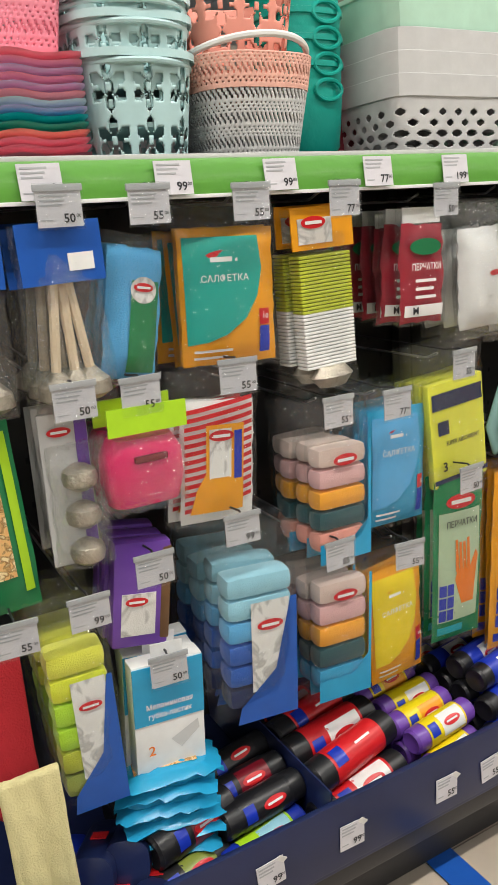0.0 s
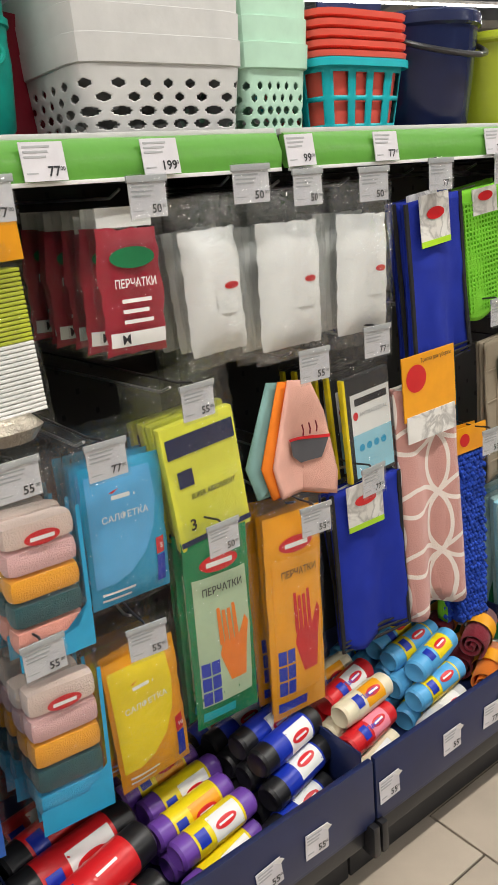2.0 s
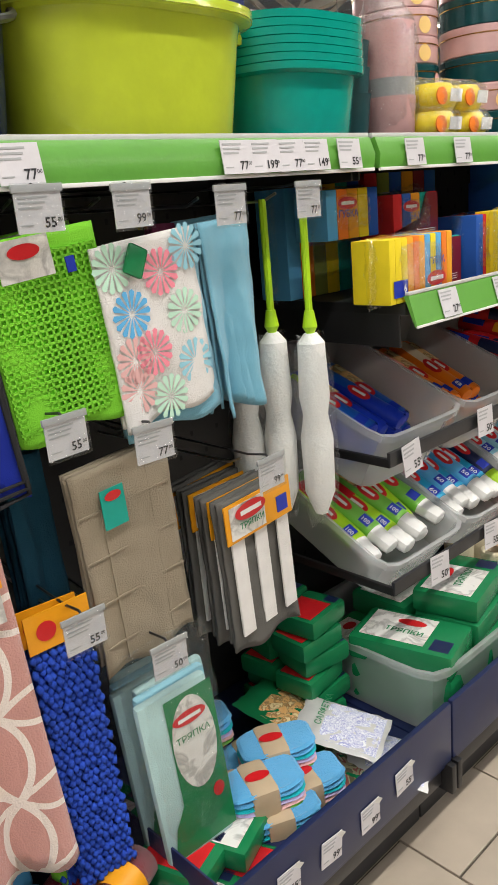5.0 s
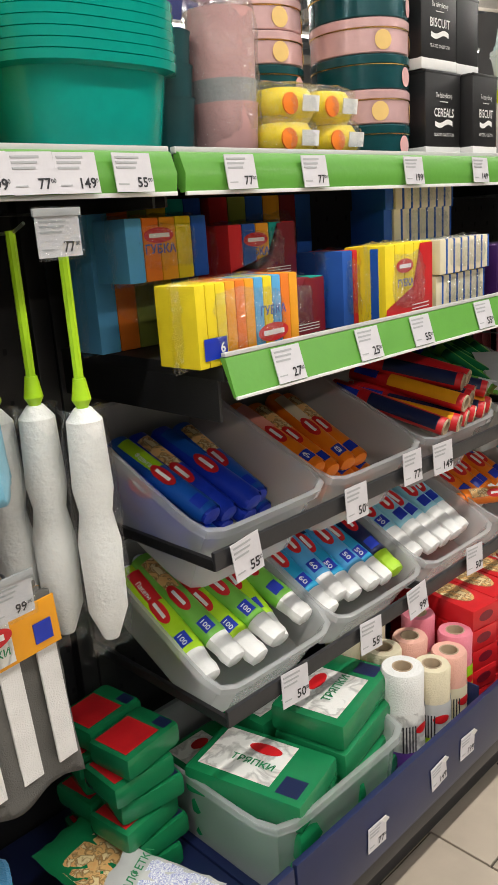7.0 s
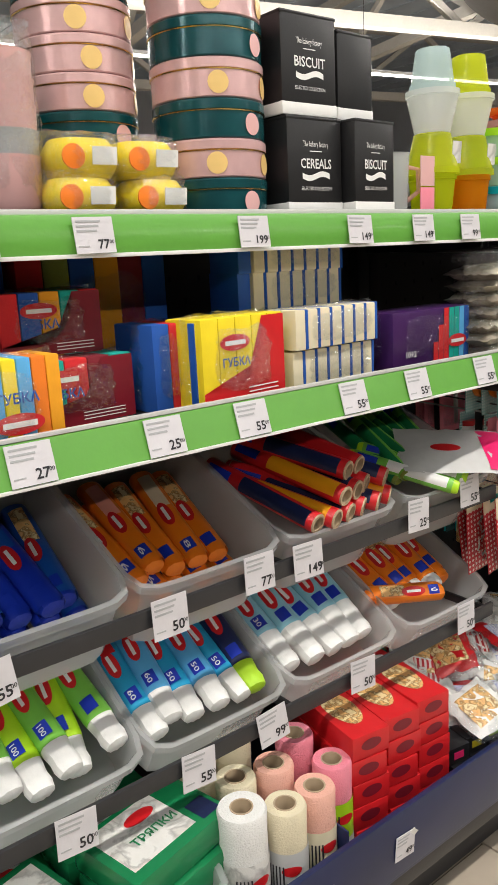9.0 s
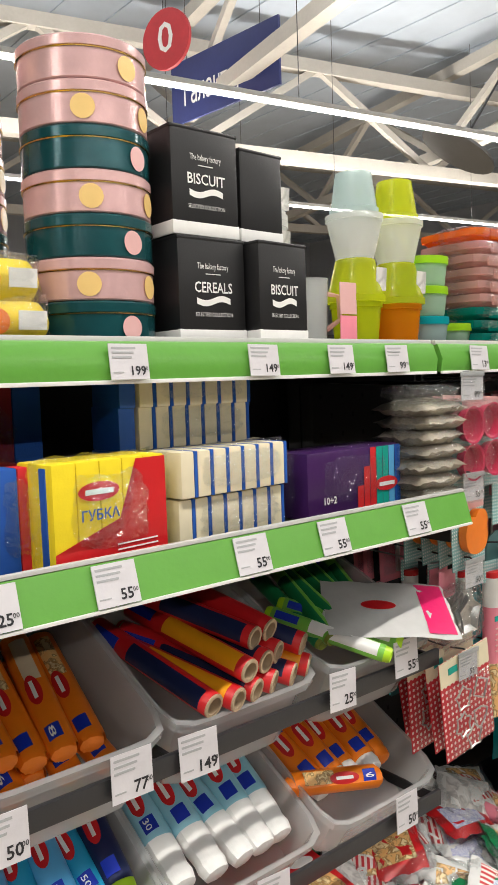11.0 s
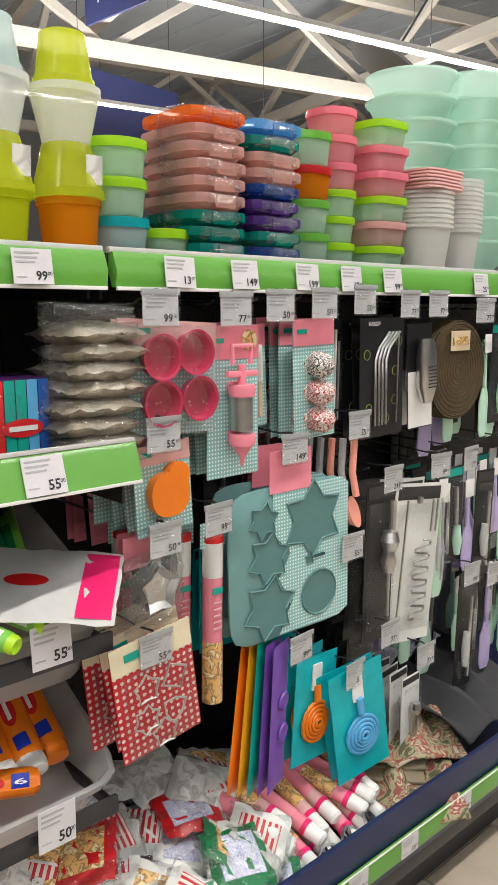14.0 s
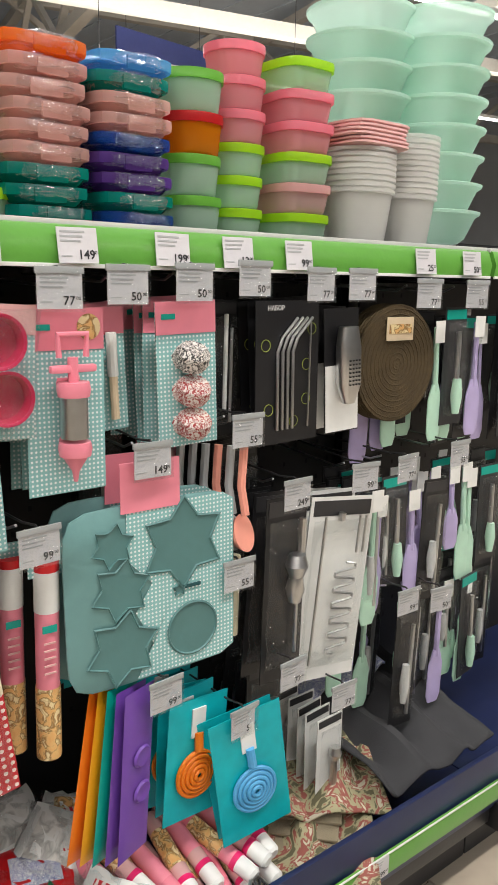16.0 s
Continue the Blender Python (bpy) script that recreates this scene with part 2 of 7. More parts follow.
def text(parent, words, size, at, material, bold=0.0, width=None):
    key = (words, bold, material.name)
    if key not in TEXTS:
        cu = bpy.data.curves.new("lettering", "FONT")
        cu.body, cu.align_x, cu.align_y, cu.size, cu.offset, cu.resolution_u = words, "CENTER", "CENTER", 1.0, bold, 2
        tmp = new("lettering", cu)
        bpy.context.view_layer.update()
        me = bpy.data.meshes.new_from_object(tmp.evaluated_get(bpy.context.evaluated_depsgraph_get()))
        bpy.data.objects.remove(tmp)
        me.materials.clear()
        me.materials.append(material)
        TEXTS[key] = me
    me = TEXTS[key]
    ob = new("lettering", me)
    ob.parent = parent
    sx = size
    if width:
        w = max(v.co.x for v in me.vertices) - min(v.co.x for v in me.vertices)
        sx = width / w
    ob.matrix_basis = at @ pose(0, 0, 0, 90) @ Matrix.Diagonal((sx, size, 1, 1))
    return ob


def bulge(w, h, d):
    """Depth of a filled pouch at x, z (z from 0 down to -h)."""
    def f(x, z):
        u, v = min(1, abs(2 * x / w)), min(1, abs(2 * (z + h / 2) / h))
        return d * (1 - u ** 4) * (1 - v ** 5)
    return f


def pouch(w, h, d, n=10, rough=0.0, seed=0):
    """A soft filled pack hanging from its top middle, its front towards -y."""
    f = bulge(w, h, d / 2)
    bm = bmesh.new()
    rr = random.Random(seed)
    g = {}
    for s in (-1, 1):
        for i in range(n + 1):
            for k in range(n + 1):
                x, z = w * (i / n - 0.5), -h * k / n
                edge = i in (0, n) or k in (0, n)
                if edge and s == 1:
                    g[s, i, k] = g[-1, i, k]
                    continue
                j = rough * (rr.random() - 0.5)
                g[s, i, k] = bm.verts.new((x + (j if edge else 0), d / 2 + s * (f(x, z) + j), z + (j if edge else 0)))
        for i in range(n):
            for k in range(n):
                q = [g[s, i, k], g[s, i + 1, k], g[s, i + 1, k + 1], g[s, i, k + 1]]
                bm.faces.new(q if s < 0 else q[::-1])
    return bm


def decal(poly, fn, off=0.0012, rings=5):
    """A print laid on a pouch's front: a star-shaped outline (x, z) bent to the pouch's depth fn."""
    bm = bmesh.new()
    n = len(poly)
    cx, cz = sum(p[0] for p in poly) / n, sum(p[1] for p in poly) / n
    if n < 8:
        poly = [(a[0] + (b[0] - a[0]) * k / 6, a[1] + (b[1] - a[1]) * k / 6) for a, b in zip(poly, poly[1:] + poly[:1]) for k in range(6)]
        n = len(poly)
    c = bm.verts.new((cx, fn(cx, cz) - off, cz))
    last = None
    for r in range(1, rings + 1):
        ring = []
        for x, z in poly:
            px, pz = cx + (x - cx) * r / rings, cz + (z - cz) * r / rings
            ring.append(bm.verts.new((px, fn(px, pz) - off, pz)))
        for i in range(n):
            k = (i + 1) % n
            if last is None:
                bm.faces.new((c, ring[k], ring[i]))
            else:
                bm.faces.new((last[i], last[k], ring[k], ring[i]))
        last = ring
    return bm


def rect(x0, z0, x1, z1):
    return [(x0, z0), (x1, z0), (x1, z1), (x0, z1)]


def oval(x, z, a, b, n=24):
    return [(x + a * math.cos(2 * math.pi * i / n), z + b * math.sin(2 * math.pi * i / n)) for i in range(n)]


def bag(parent, w, h, d, up=0.03, seed=0, material=None):
    """A clear bag round a pack, with loose crinkled film above it."""
    rr = random.Random(seed)
    bm = bmesh.new()
    n, m = 9, 14
    f = bulge(w * 1.1, h + up, d / 2 + 0.006)
    for s in (-1, 1):
        vs = {}
        for i in range(n + 1):
            for k in range(m + 1):
                x, z = w * 1.1 * (i / n - 0.5), up - (h + up + 0.01) * k / m
                vs[i, k] = bm.verts.new((x + rr.uniform(-.003, .003), d / 2 + s * (f(x, z - up) + rr.uniform(0, .006)), z + rr.uniform(-.003, .003)))
        for i in range(n):
            for k in range(m):
                bm.faces.new((vs[i, k], vs[i + 1, k], vs[i + 1, k + 1], vs[i, k + 1]))
    return part("clear_bag", bm, material or FILM, parent, "crinkled clear plastic bag", smooth=60)


def logo(parent, x, z, w, fn, off=0.0024):
    part("badge", decal(oval(x, z, w / 2, w * 0.2), fn, off), C("red", 0.3), parent, "red oval badge")
    part("badge_stripe", decal(rect(x - w * .34, z + w * .05, x + w * .34, z - w * .06), fn, off + .001, 2), C("white"), parent)


def bars(parent, x, z, w, lines, step, fn, color="white", off=0.0022):
    for i in range(lines):
        part("small_print", decal(rect(x - w / 2, z - i * step, x + w / 2 * (1 - .25 * (i % 2)), z - i * step - step * .38), fn, off, 1), C(color), parent)


# ---- the hall ----
FLOORM = mat("grout", (.09, .075, .06), 0.8)
TILE = mat("beige_floor_tile", (.47, .4, .32), 0.32, vary=0.14, scale=9, bump=0.02, bscale=60)
SLAB = tagged(part("floor", B(2, 2, -0.06, 40, 36, 0.108), FLOORM), "beige ceramic shop floor with dark grout joints", "floor", kind="structure")
GREYW = mat("grey_wall_panel", (.5, .52, .56), 0.6, vary=0.06, scale=2)
for nm, x, y, sx, sy in (("wall_north", 2, 20, 40, .2), ("wall_south", 2, -16, 40, .2), ("wall_west", -18, 2, .2, 36), ("wall_east", 22, 2, .2, 36)):
    tagged(part(nm, B(x, y, 3.2, sx, sy, 6.4), GREYW), "plain grey-blue panel wall of the shop hall", "wall", kind="structure")
bm = bmesh.new()
for i in range(120):
    x = -18 + i * 0.335
    box(bm, x, 2, 6.2 + 0.02 * (i % 2), 0.335, 36, 0.06)
tagged(part("ceiling", bm, mat("blue_grey_roof_sheet", (.5, .56, .64), 0.55, vary=0.08, scale=3)), "blue-grey profiled steel roof sheet", "ceiling", kind="structure")

WHITEST = mat("white_painted_steel", (.5, .47, .42), 0.5, vary=0.06)


def bar(bm, a, b, w, h):
    a, b = Vector(a), Vector(b)
    d = b - a
    q = d.to_track_quat("Y", "Z").to_matrix().to_4x4()
    bmesh.ops.create_cube(bm, size=1, matrix=Matrix.Translation((a + b) / 2) @ q @ Matrix.Diagonal((w, d.length, h, 1)))


def truss(a, b, drop):
    th = thing("roof_truss", "cream-painted steel roof truss with diagonal braces", "truss", Matrix.Identity(4), "roof trusses")
    a, b = Vector(a), Vector(b)
    for nm, dz in (("top_chord", 0), ("bottom_chord", -drop)):
        bm = bmesh.new()
        bar(bm, a + Vector((0, 0, dz)), b + Vector((0, 0, dz)), 0.16, 0.16)
        part(nm, bm, WHITEST, th)
    n = 8
    for i in range(n):
        p, q = a.lerp(b, i / n), a.lerp(b, (i + 1) / n)
        bm = bmesh.new()
        bar(bm, p + Vector((0, 0, -drop if i % 2 else 0)), q + Vector((0, 0, 0 if i % 2 else -drop)), 0.09, 0.09)
        part("brace", bm, WHITEST, th)
    return th


truss((3.0, 9.5, 5.6), (17.5, 6.0, 5.6), 1.2)
truss((5.5, 14.5, 6.0), (20.5, 11.0, 6.0), 1.3)
truss((11.5, 2.5, 5.9), (14.5, 16.0, 5.9), 1.1)
truss((7.5, 3.5, 5.9), (10.0, 16.0, 5.9), 1.1)

LED = mat("lit_diffuser", (1.0, .96, .9), 0.5, emit=9.0, bump=0)
for x, y, z, length, turn, w in STRIPS:
    th = thing("strip_light", "long white ceiling strip light, switched on", "strip light", pose(x, y, z, 0, 0, turn), "ceiling strip lights")
    part("housing", B(0, 0, 0.01, length, 0.075, 0.04, 0.008), C("white"), th)
    part("diffuser", B(0, 0, -0.02, length - .02, 0.055, 0.02, 0.006), LED, th, "glowing white diffuser")
    for k in (-.4, -.13, .13, .4):
        part("suspension_wire", tube([(k * length, 0, 0.05), (k * length, 0, 2.5)], 0.004, 5), WIRE, th)

th = thing("hanging_sign", "dark blue hanging aisle sign with white lettering", "sign", pose(8.2, 7.2, 4.9, 0, 0, -85), "hanging signs")
part("board", B(0, 0, 0, 1.75, 0.03, 0.7, 0.004), mat("blue_board", (.03, .04, .15), 0.5), th)
text(th, "Галантерея", 0.36, pose(-.02, -.02, -.06), C("white"), 0.01, 1.25)
for k in (-.6, .6):
    part("wire", tube([(k, 0, .35), (k, 0, 1.3)], 0.004, 5), WIRE, th)
th = thing("round_sign", "red round hanging sign with a white zero", "sign", pose(7.33, 7.0, 5.0, 0, 0, -72), "hanging signs")
part("disc", moved(lathe([(.01, -.02), (.3, -.02), (.3, .02), (.01, .02)], 40), pose(0, 0, 0, 90)), mat("red_board", (.5, .04, .05), 0.5), th)
text(th, "0", 0.42, pose(0, -.025, 0), C("white"), 0.01)
part("wire", tube([(0, 0, .3), (0, 0, 1.2)], 0.004, 5), WIRE, th)
th = thing("hanging_sign", "dark blue hanging sign far down the hall", "sign", pose(9.4, 9.0, 4.0, 0, 0, 8), "hanging signs")
part("board", B(0, 0, 0, 1.5, 0.03, 0.8, 0.004), mat("blue_board", (.03, .04, .15), 0.5), th)
for k in (-.6, .6):
    part("wire", tube([(k, 0, .4), (k, 0, 2.2)], 0.004, 5), WIRE, th)
th = thing("roof_fan", "grey round ceiling fan hood hanging under the roof", "ceiling fan", pose(9.9, 5.3, 3.9, 20, 25, 0))
part("hood", lathe([(.02, .1), (.12, .09), (.42, .0), (.43, -.03), (.05, -.04)], 36), mat("dark_metal", (.14, .14, .14), 0.5, 0.4), th)
part("rod", tube([(0, 0, .05), (0, 0, 2.75)], 0.012, 8), WIRE, th)

# ---- the shelf run ----
EDGES = [-1.36, -0.03, 1.30, 2.63, 3.96, 5.29, 6.62]
TOPZ, BACK = 1.56, 1.62
for a, b in zip(EDGES, EDGES[1:]):
    x, w = (a + b) / 2, b - a
    th = thing("gondola_bay", "black steel shop shelving bay with pegboard back and navy base front", "shelving", pose(x, 0, 0), "shelving bays")
    part("back_panel", B(0, BACK + .02, .86, w - .004, .03, 1.5), BLACK, th, "black perforated back panel")
    for s in (-1, 1):
        part("upright", B(s * (w / 2 - .022), BACK - .012, .84, .04, .03, 1.46, .003), BLACK, th)
    part("base_shelf", B(0, 1.325, .225, w - .004, .58, .03, .003), NAVY, th)
    part("base_front", B(0, 1.035, .30, w - .006, .014, .15, .004), NAVY, th, "scuffed navy front panel")
    part("kick_strip", B(0, 1.06, .19, w - .006, .03, .062, .006), C("dark", 0.4), th)
    part("plinth", B(0, 1.13, .085, w - .006, .02, .162, .003), C("dark", 0.5), th)
    for s in (-1, 1):
        part("bracket", B(s * (w / 2 - .012), 1.035, .185, .018, .04, .075, .004), C("black", 0.35), th)
    if a > 3.9:
        bl = part("base_price_strip", B(0, 1.021, .272, w - .02, .008, .052, .002), RAIL, th, "glossy green price strip")
        part("strip_edge", B(0, 1.0158, .299, w - .02, .003, .004, .001), C("white"), bl)
    part("top_shelf", B(0, 1.41, TOPZ - .014, w - .006, .42, .026, .003), BLACK, th)
    for s in (-1, 1):
        part("shelf_bracket", B(s * (w / 2 - .012), 1.42, TOPZ - .05, .006, .38, .05, .002), BLACK, th)
    part("strip_lip", B(0, 1.197, TOPZ + .004, w - .012, .012, .01, .002), C("lgrey", 0.3), th)
    rl = part("price_strip", loft([[(sx * (w / 2 - .008), y, z) for y, z in ((1.198, TOPZ + .004), (1.186, TOPZ), (1.174, TOPZ - .03), (1.178, TOPZ - .056), (1.19, TOPZ - .056), (1.2, TOPZ - .03))] for sx in (-1, 1)]), RAIL, th, "glossy green price strip")
    part("strip_edge", B(0, 1.178, TOPZ - .058, w - .018, .006, .006, .001), C("white"), rl)

# perforation of the back panels
bm = bmesh.new()
for i in range(150):
    for k in range(22):
        if (i * 7 + k * 3) % 2 == 0:
            continue
        x, z = -0.3 + i * 0.04, 0.45 + k * 0.05
        add(bm, [(x - .004, BACK + .0035, z - .006), (x + .004, BACK + .0035, z - .006), (x + .004, BACK + .0035, z + .006), (x - .004, BACK + .0035, z + .006)], [(0, 1, 2, 3)])
tagged(part("trim_peg_holes", bm, C("black", .9), smooth=0), "rows of small peg holes in the back panels", "peg holes", kind="structure")

th = thing("middle_shelf", "black steel shelf with a tilted green price strip", "shelf", pose(3.297, 0, 1.244))
part("shelf_board", B(0, 1.37, -.012, 1.31, .48, .024, .003), BLACK, th)
part("price_strip", loft([[(sx * .66, y, z) for y, z in ((1.13, .016), (1.118, .016), (1.1, -.042), (1.104, -.046), (1.115, -.02))] for sx in (-1, 1)]), RAIL, th, "glossy green price strip")
part("strip_edge", B(0, 1.1, -.045, 1.318, .005, .005, .001), C("white"), th)
part("strip_lip", B(0, 1.123, .02, 1.318, .01, .006, .001), C("lgrey", .3), th)
for s in (-1, 1):
    part("shelf_bracket", B(s * .652, 1.37, -.055, .006, .45, .07, .002), BLACK, th)
for z in (.925, .62):
    th = thing("tray_rack", "black steel sloping rack bar that carries tubs", "rack", pose(3.28, 0, z))
    part("front_bar", B(0, 1.172, -.012, 1.31, .01, .034, .003), C("dark", .4), th)
    for s in (-1, 0, 1):
        part("arm", B(s * .65, 1.39, -.02, .01, .44, .02, .002), BLACK, th)


# ---- price cards ----
def card_face(parent, num, w, h, y=0.0):
    ink = C("ink")
    part("price_card", B(0, y, 0, w, .0016, h), C("label", .3), parent, "white paper price card")
    text(parent, num, h * .36, pose(w * .2, y - .0015, -h * .27), ink, 0.02)
    text(parent, "00", h * .15, pose(w * .41, y - .0015, -h * .2), ink, 0.01)
    for i in range(3):
        part("small_print", B(-w * .12 - i * .03 * w, y - .001, h * (.38 - .13 * i), w * (.62 - .06 * i), .0008, h * .055), C("grey"), parent)
    part("small_print", B(-w * .3, y - .001, -h * .3, w * .26, .0008, h * .035), C("grey"), parent)


RAILTAGS = "0.06 99,0.241 99,0.453 99,0.652 99,0.861 77,1.049 199,1.33 99,1.543 77,1.876 77,2.257 77,2.321 199,2.385 77,2.449 149,2.54 55,2.748 77,2.925 77,3.224 199,3.481 149,3.665 149,3.82 99,4.092 13,4.241 149,4.407 199,4.54 13,4.68 99,5.04 25,5.2 50"
for r in RAILTAGS.split(","):
    x, num = r.split()
    th = thing("price_label", "white paper price label on the green strip", "price label", pose(float(x), 1.170, TOPZ - .029, -8, R.uniform(-1, 1), 0), "strip price labels")
    card_face(th, num, .064, .052)
for x, num in zip((2.765, 2.98, 3.15, 3.39, 3.57, 3.79), "27 25 55 55 55 55".split()):
    th = thing("price_label", "white paper price label on the tilted green strip", "price label", pose(x, 1.1055, 1.231, -17, 0, 0), "strip price labels")
    card_face(th, num, .066, .058)
for x, num in ((4.09, "27"), (4.17, "50"), (4.25, "77"), (4.42, "55"), (4.6, "55"), (4.82, "99")):
    th = thing("price_label", "white paper price label on the low green strip", "price label", pose(x, 1.0155, .272), "strip price labels")
    card_face(th, num, .062, .046)
DRAWTAGS = "0.46 99,0.645 99,0.891 55,1.02 55,1.137 55,1.339 55,1.54 55,1.681 77,1.736 50,1.829 50,2.096 55,2.212 99,2.33 99,2.445 55,3.082 149,3.2 199,3.434 49,2.86 77"
for r in DRAWTAGS.split(","):
    x, num = r.split()
    th = thing("price_sticker", "torn white price sticker on the navy base front", "price sticker", pose(float(x), 1.0255, .29 + R.uniform(-.012, .012), 0, R.uniform(-6, 6), 0), "base price stickers")
    card_face(th, num, .058, .056)
    part("torn_corner", moved(B(0, 0, 0, .02, .001, .02), pose(.022, -.001, .02, 15, 40, 0)), C("paper", .35), th)


def hook(x, z, num, rake=0.0):
    th = thing("peg_hook", "wire display hook with a white price card in clear holder", "display hook", pose(x, 1.15, z, 0, rake, R.uniform(-7, 7)), "display hooks")
    part("wire", tube([(0, BACK - 1.15 + .02, .05), (0, .05, .03), (0, .01, .035), (0, .0, .028)], .0022, 6), WIRE, th)
    part("lower_wire", tube([(0, BACK - 1.15 + .02, .02), (0, .1, .008), (0, .07, .02)], .0026, 6), STEEL, th)
    card_face(th, num, .068, .05)
    part("holder", B(0, -.003, .004, .074, .0012, .066, .0), FILM, th, "clear plastic card holder")
    part("holder_top", B(0, -.001, .03, .074, .004, .01, .001), C("grey", .3), th)


HOOKS = """0.258 1.491 50;0.399 1.488 55;0.58 1.484 55;0.769 1.482 77;1.007 1.47 50;0.244 1.203 50;0.353 1.196 55;0.532 1.2 55;0.739 1.101 55;0.88 1.093 77;1.056 1.147 55
1.079 0.895 50;0.519 0.923 99;0.345 0.893 50;0.73 0.815 55;0.906 0.766 55;0.224 0.849 99;0.102 0.84 55;0.351 0.697 50;1.202 1.477 50;1.324 1.465 50;1.486 1.461 50;1.315 1.157 55;1.48 1.172 77
1.455 0.892 77;1.295 0.858 55;1.675 1.469 77;1.883 1.47 55;2.029 1.465 99;2.216 1.455 77;1.87 1.17 55;2.015 1.121 77;1.849 0.874 55;1.992 0.758 50;2.256 1.0 99;2.398 1.453 77
4.035 1.467 99;4.201 1.465 77;4.313 1.471 50;4.436 1.476 50;4.562 1.484 50;4.719 1.476 77;4.829 1.477 77;5.033 1.461 77;4.036 1.255 55;4.355 1.192 149;4.552 1.22 55;4.156 1.085 99;4.036 1.071 50;4.538 0.952 55
4.01 0.877 55;4.677 1.083 249;4.865 1.089 99;4.997 1.09 77;4.379 0.765 99;4.557 0.648 55;4.68 0.709 77;4.831 0.607 77;5.029 0.774 99;5.2 1.46 55;5.18 1.1 55;5.15 0.75 50"""
for r in HOOKS.replace("\n", ";").split(";"):
    x, z, num = r.split()
    hook(float(x), float(z), num)

# ---- top shelf: baskets, basins, tins, cups, tubs ----
def shell(prof, thick=0.002, n=40, ax=1.0, p=2.0, wave=None):
    """An open vessel with inner and outer wall."""
    out = [super_ring(r, r * ax, z, n, p) for r, z in prof]
    inn = [super_ring(r - thick, (r - thick) * ax, z + (thick if i == 0 else 0), n, p) for i, (r, z) in enumerate(prof)]
    return loft(out + inn[::-1])


def lace(r0, r1, h, ax, p, keep, n=120, m=30, thick=0.002):
    """A vessel wall pierced by a repeated pattern; keep(u, v) tells where material stays."""
    bm = bmesh.new()
    rings = [[bm.verts.new(v) for v in super_ring(r0 + (r1 - r0) * k / m, (r0 + (r1 - r0) * k / m) * ax, h * k / m, n, p)] for k in range(m + 1)]
    for k in range(m):
        for i in range(n):
            if keep(i, k):
                bm.faces.new((rings[k][i], rings[k][(i + 1) % n], rings[k + 1][(i + 1) % n], rings[k + 1][i]))
    bm.faces.new(rings[0][::-1])
    return bm


def lace_part(name, parent, *a, material, **kw):
    ob = part(name, lace(*a, **kw), material, parent)
    md = ob.modifiers.new("thickness", "SOLIDIFY")
    md.thickness = 0.0025
    return ob


def flower(i, k):
    u, v = (i % 24) / 24 - .5, ((k + 2) % 23) / 23 - .5
    r, a = math.hypot(u, v), math.atan2(v, u)
    return k < 2 or k > 44 or not (0.08 < r < 0.2 + 0.26 * abs(math.sin(3 * a))) or abs(math.sin(3 * a)) < 0.3


def small_lace(i, k):
    return k < 2 or k % 7 == 0 or (i + (k // 2)) % 3 > 0 or (k // 7) % 2 == 0 and k % 2 == 0


def holes(i, k):
    if k < 8 or k > 58:
        return True
    row = (k - 8) // 12
    u, v = (i + 7 * (row % 2)) % 14 - 6.5, (k - 8) % 12 - 5.5
    wide = 4.6 if row < 2 else 3.2
    return row > 3 or (u / wide) ** 2 + (v / 3.9) ** 2 > 1


def rim(parent, r, ax, p, z, w, h, material, name="rim"):
    return part(name, loft([super_ring(r, r * ax, z, 48, p), super_ring(r + w, (r + w) * ax, z, 48, p), super_ring(r + w, (r + w) * ax, z - h, 48, p), super_ring(r + w - .002, (r + w - .002) * ax, z - h, 48, p), super_ring(r, r * ax, z - .003, 48, p)], False, False), material, parent)


Z = TOPZ + .001
th = thing("tray_stack", "stack of pink, lilac and turquoise wavy plastic trays", "trays", pose(.235, 1.36, Z))
for i in range(14):
    col = ["pink", "pink", "pink", "salmon", "teal", "turq", "lilac", "aqua", "pink", "lilac", "pink", "lilac", "pink", "pink"][i]
    part("tray", loft([super_ring(.1, .12, .011 * i + .001, 48, 8), super_ring(.118, .14, .011 * i + .012, 48, 8, lambda t: .003 * math.cos(8 * t)), super_ring(.12, .142, .011 * i + .014, 48, 8, lambda t: .003 * math.cos(8 * t)), super_ring(.1, .12, .011 * i + .005, 48, 8)]), C(col), th)
th = thing("lace_basket", "pink plastic basket with pierced lace pattern, on stacked trays", "basket", pose(.225, 1.36, Z + .16))
lace_part("wall", th, .1, .115, .13, 1.1, 8, small_lace, material=C("pink"), n=220, m=42)
for z0, col in ((0, "aqua"), (.055, "aqua"), (.085, "aqua"), (.12, "aqua")):
    th = thing("lace_bucket", "pale blue plastic basket pierced with flower pattern, in a nested stack", "basket", pose(.45, 1.33, Z + z0), "nested pale blue baskets")
    lace_part("wall", th, .088, .105, .165, 1.0, 3.0, flower, material=C(col), n=240, m=48)
    rim(th, .103, 1, 3, .168, .008, .012, C(col))
    part("handle", tube([(.11 * math.cos(a), -.11 * abs(math.sin(a)) * 1.05, .15 + .0 * a) for a in [math.pi * k / 16 for k in range(17)]], .005, 8), C(col), th)
th = thing("two_tone_basket", "grey and pink lace-pierced basket with white handle", "basket", pose(.672, 1.335, Z))
lace_part("lower_wall", th, .092, .112, .115, 1.05, 3, small_lace, material=C("lgrey"), n=240, m=42)
w = lace_part("upper_wall", th, .113, .121, .055, 1.05, 3, small_lace, material=C("peach"), n=240, m=21)
w.location.z = .1155
part("handle", tube([(.125 * math.cos(a), -.135 * math.sin(a), .165 + .03 * math.sin(a)) for a in [math.pi * k / 18 for k in range(19)]], .006, 8), C("white"), th)
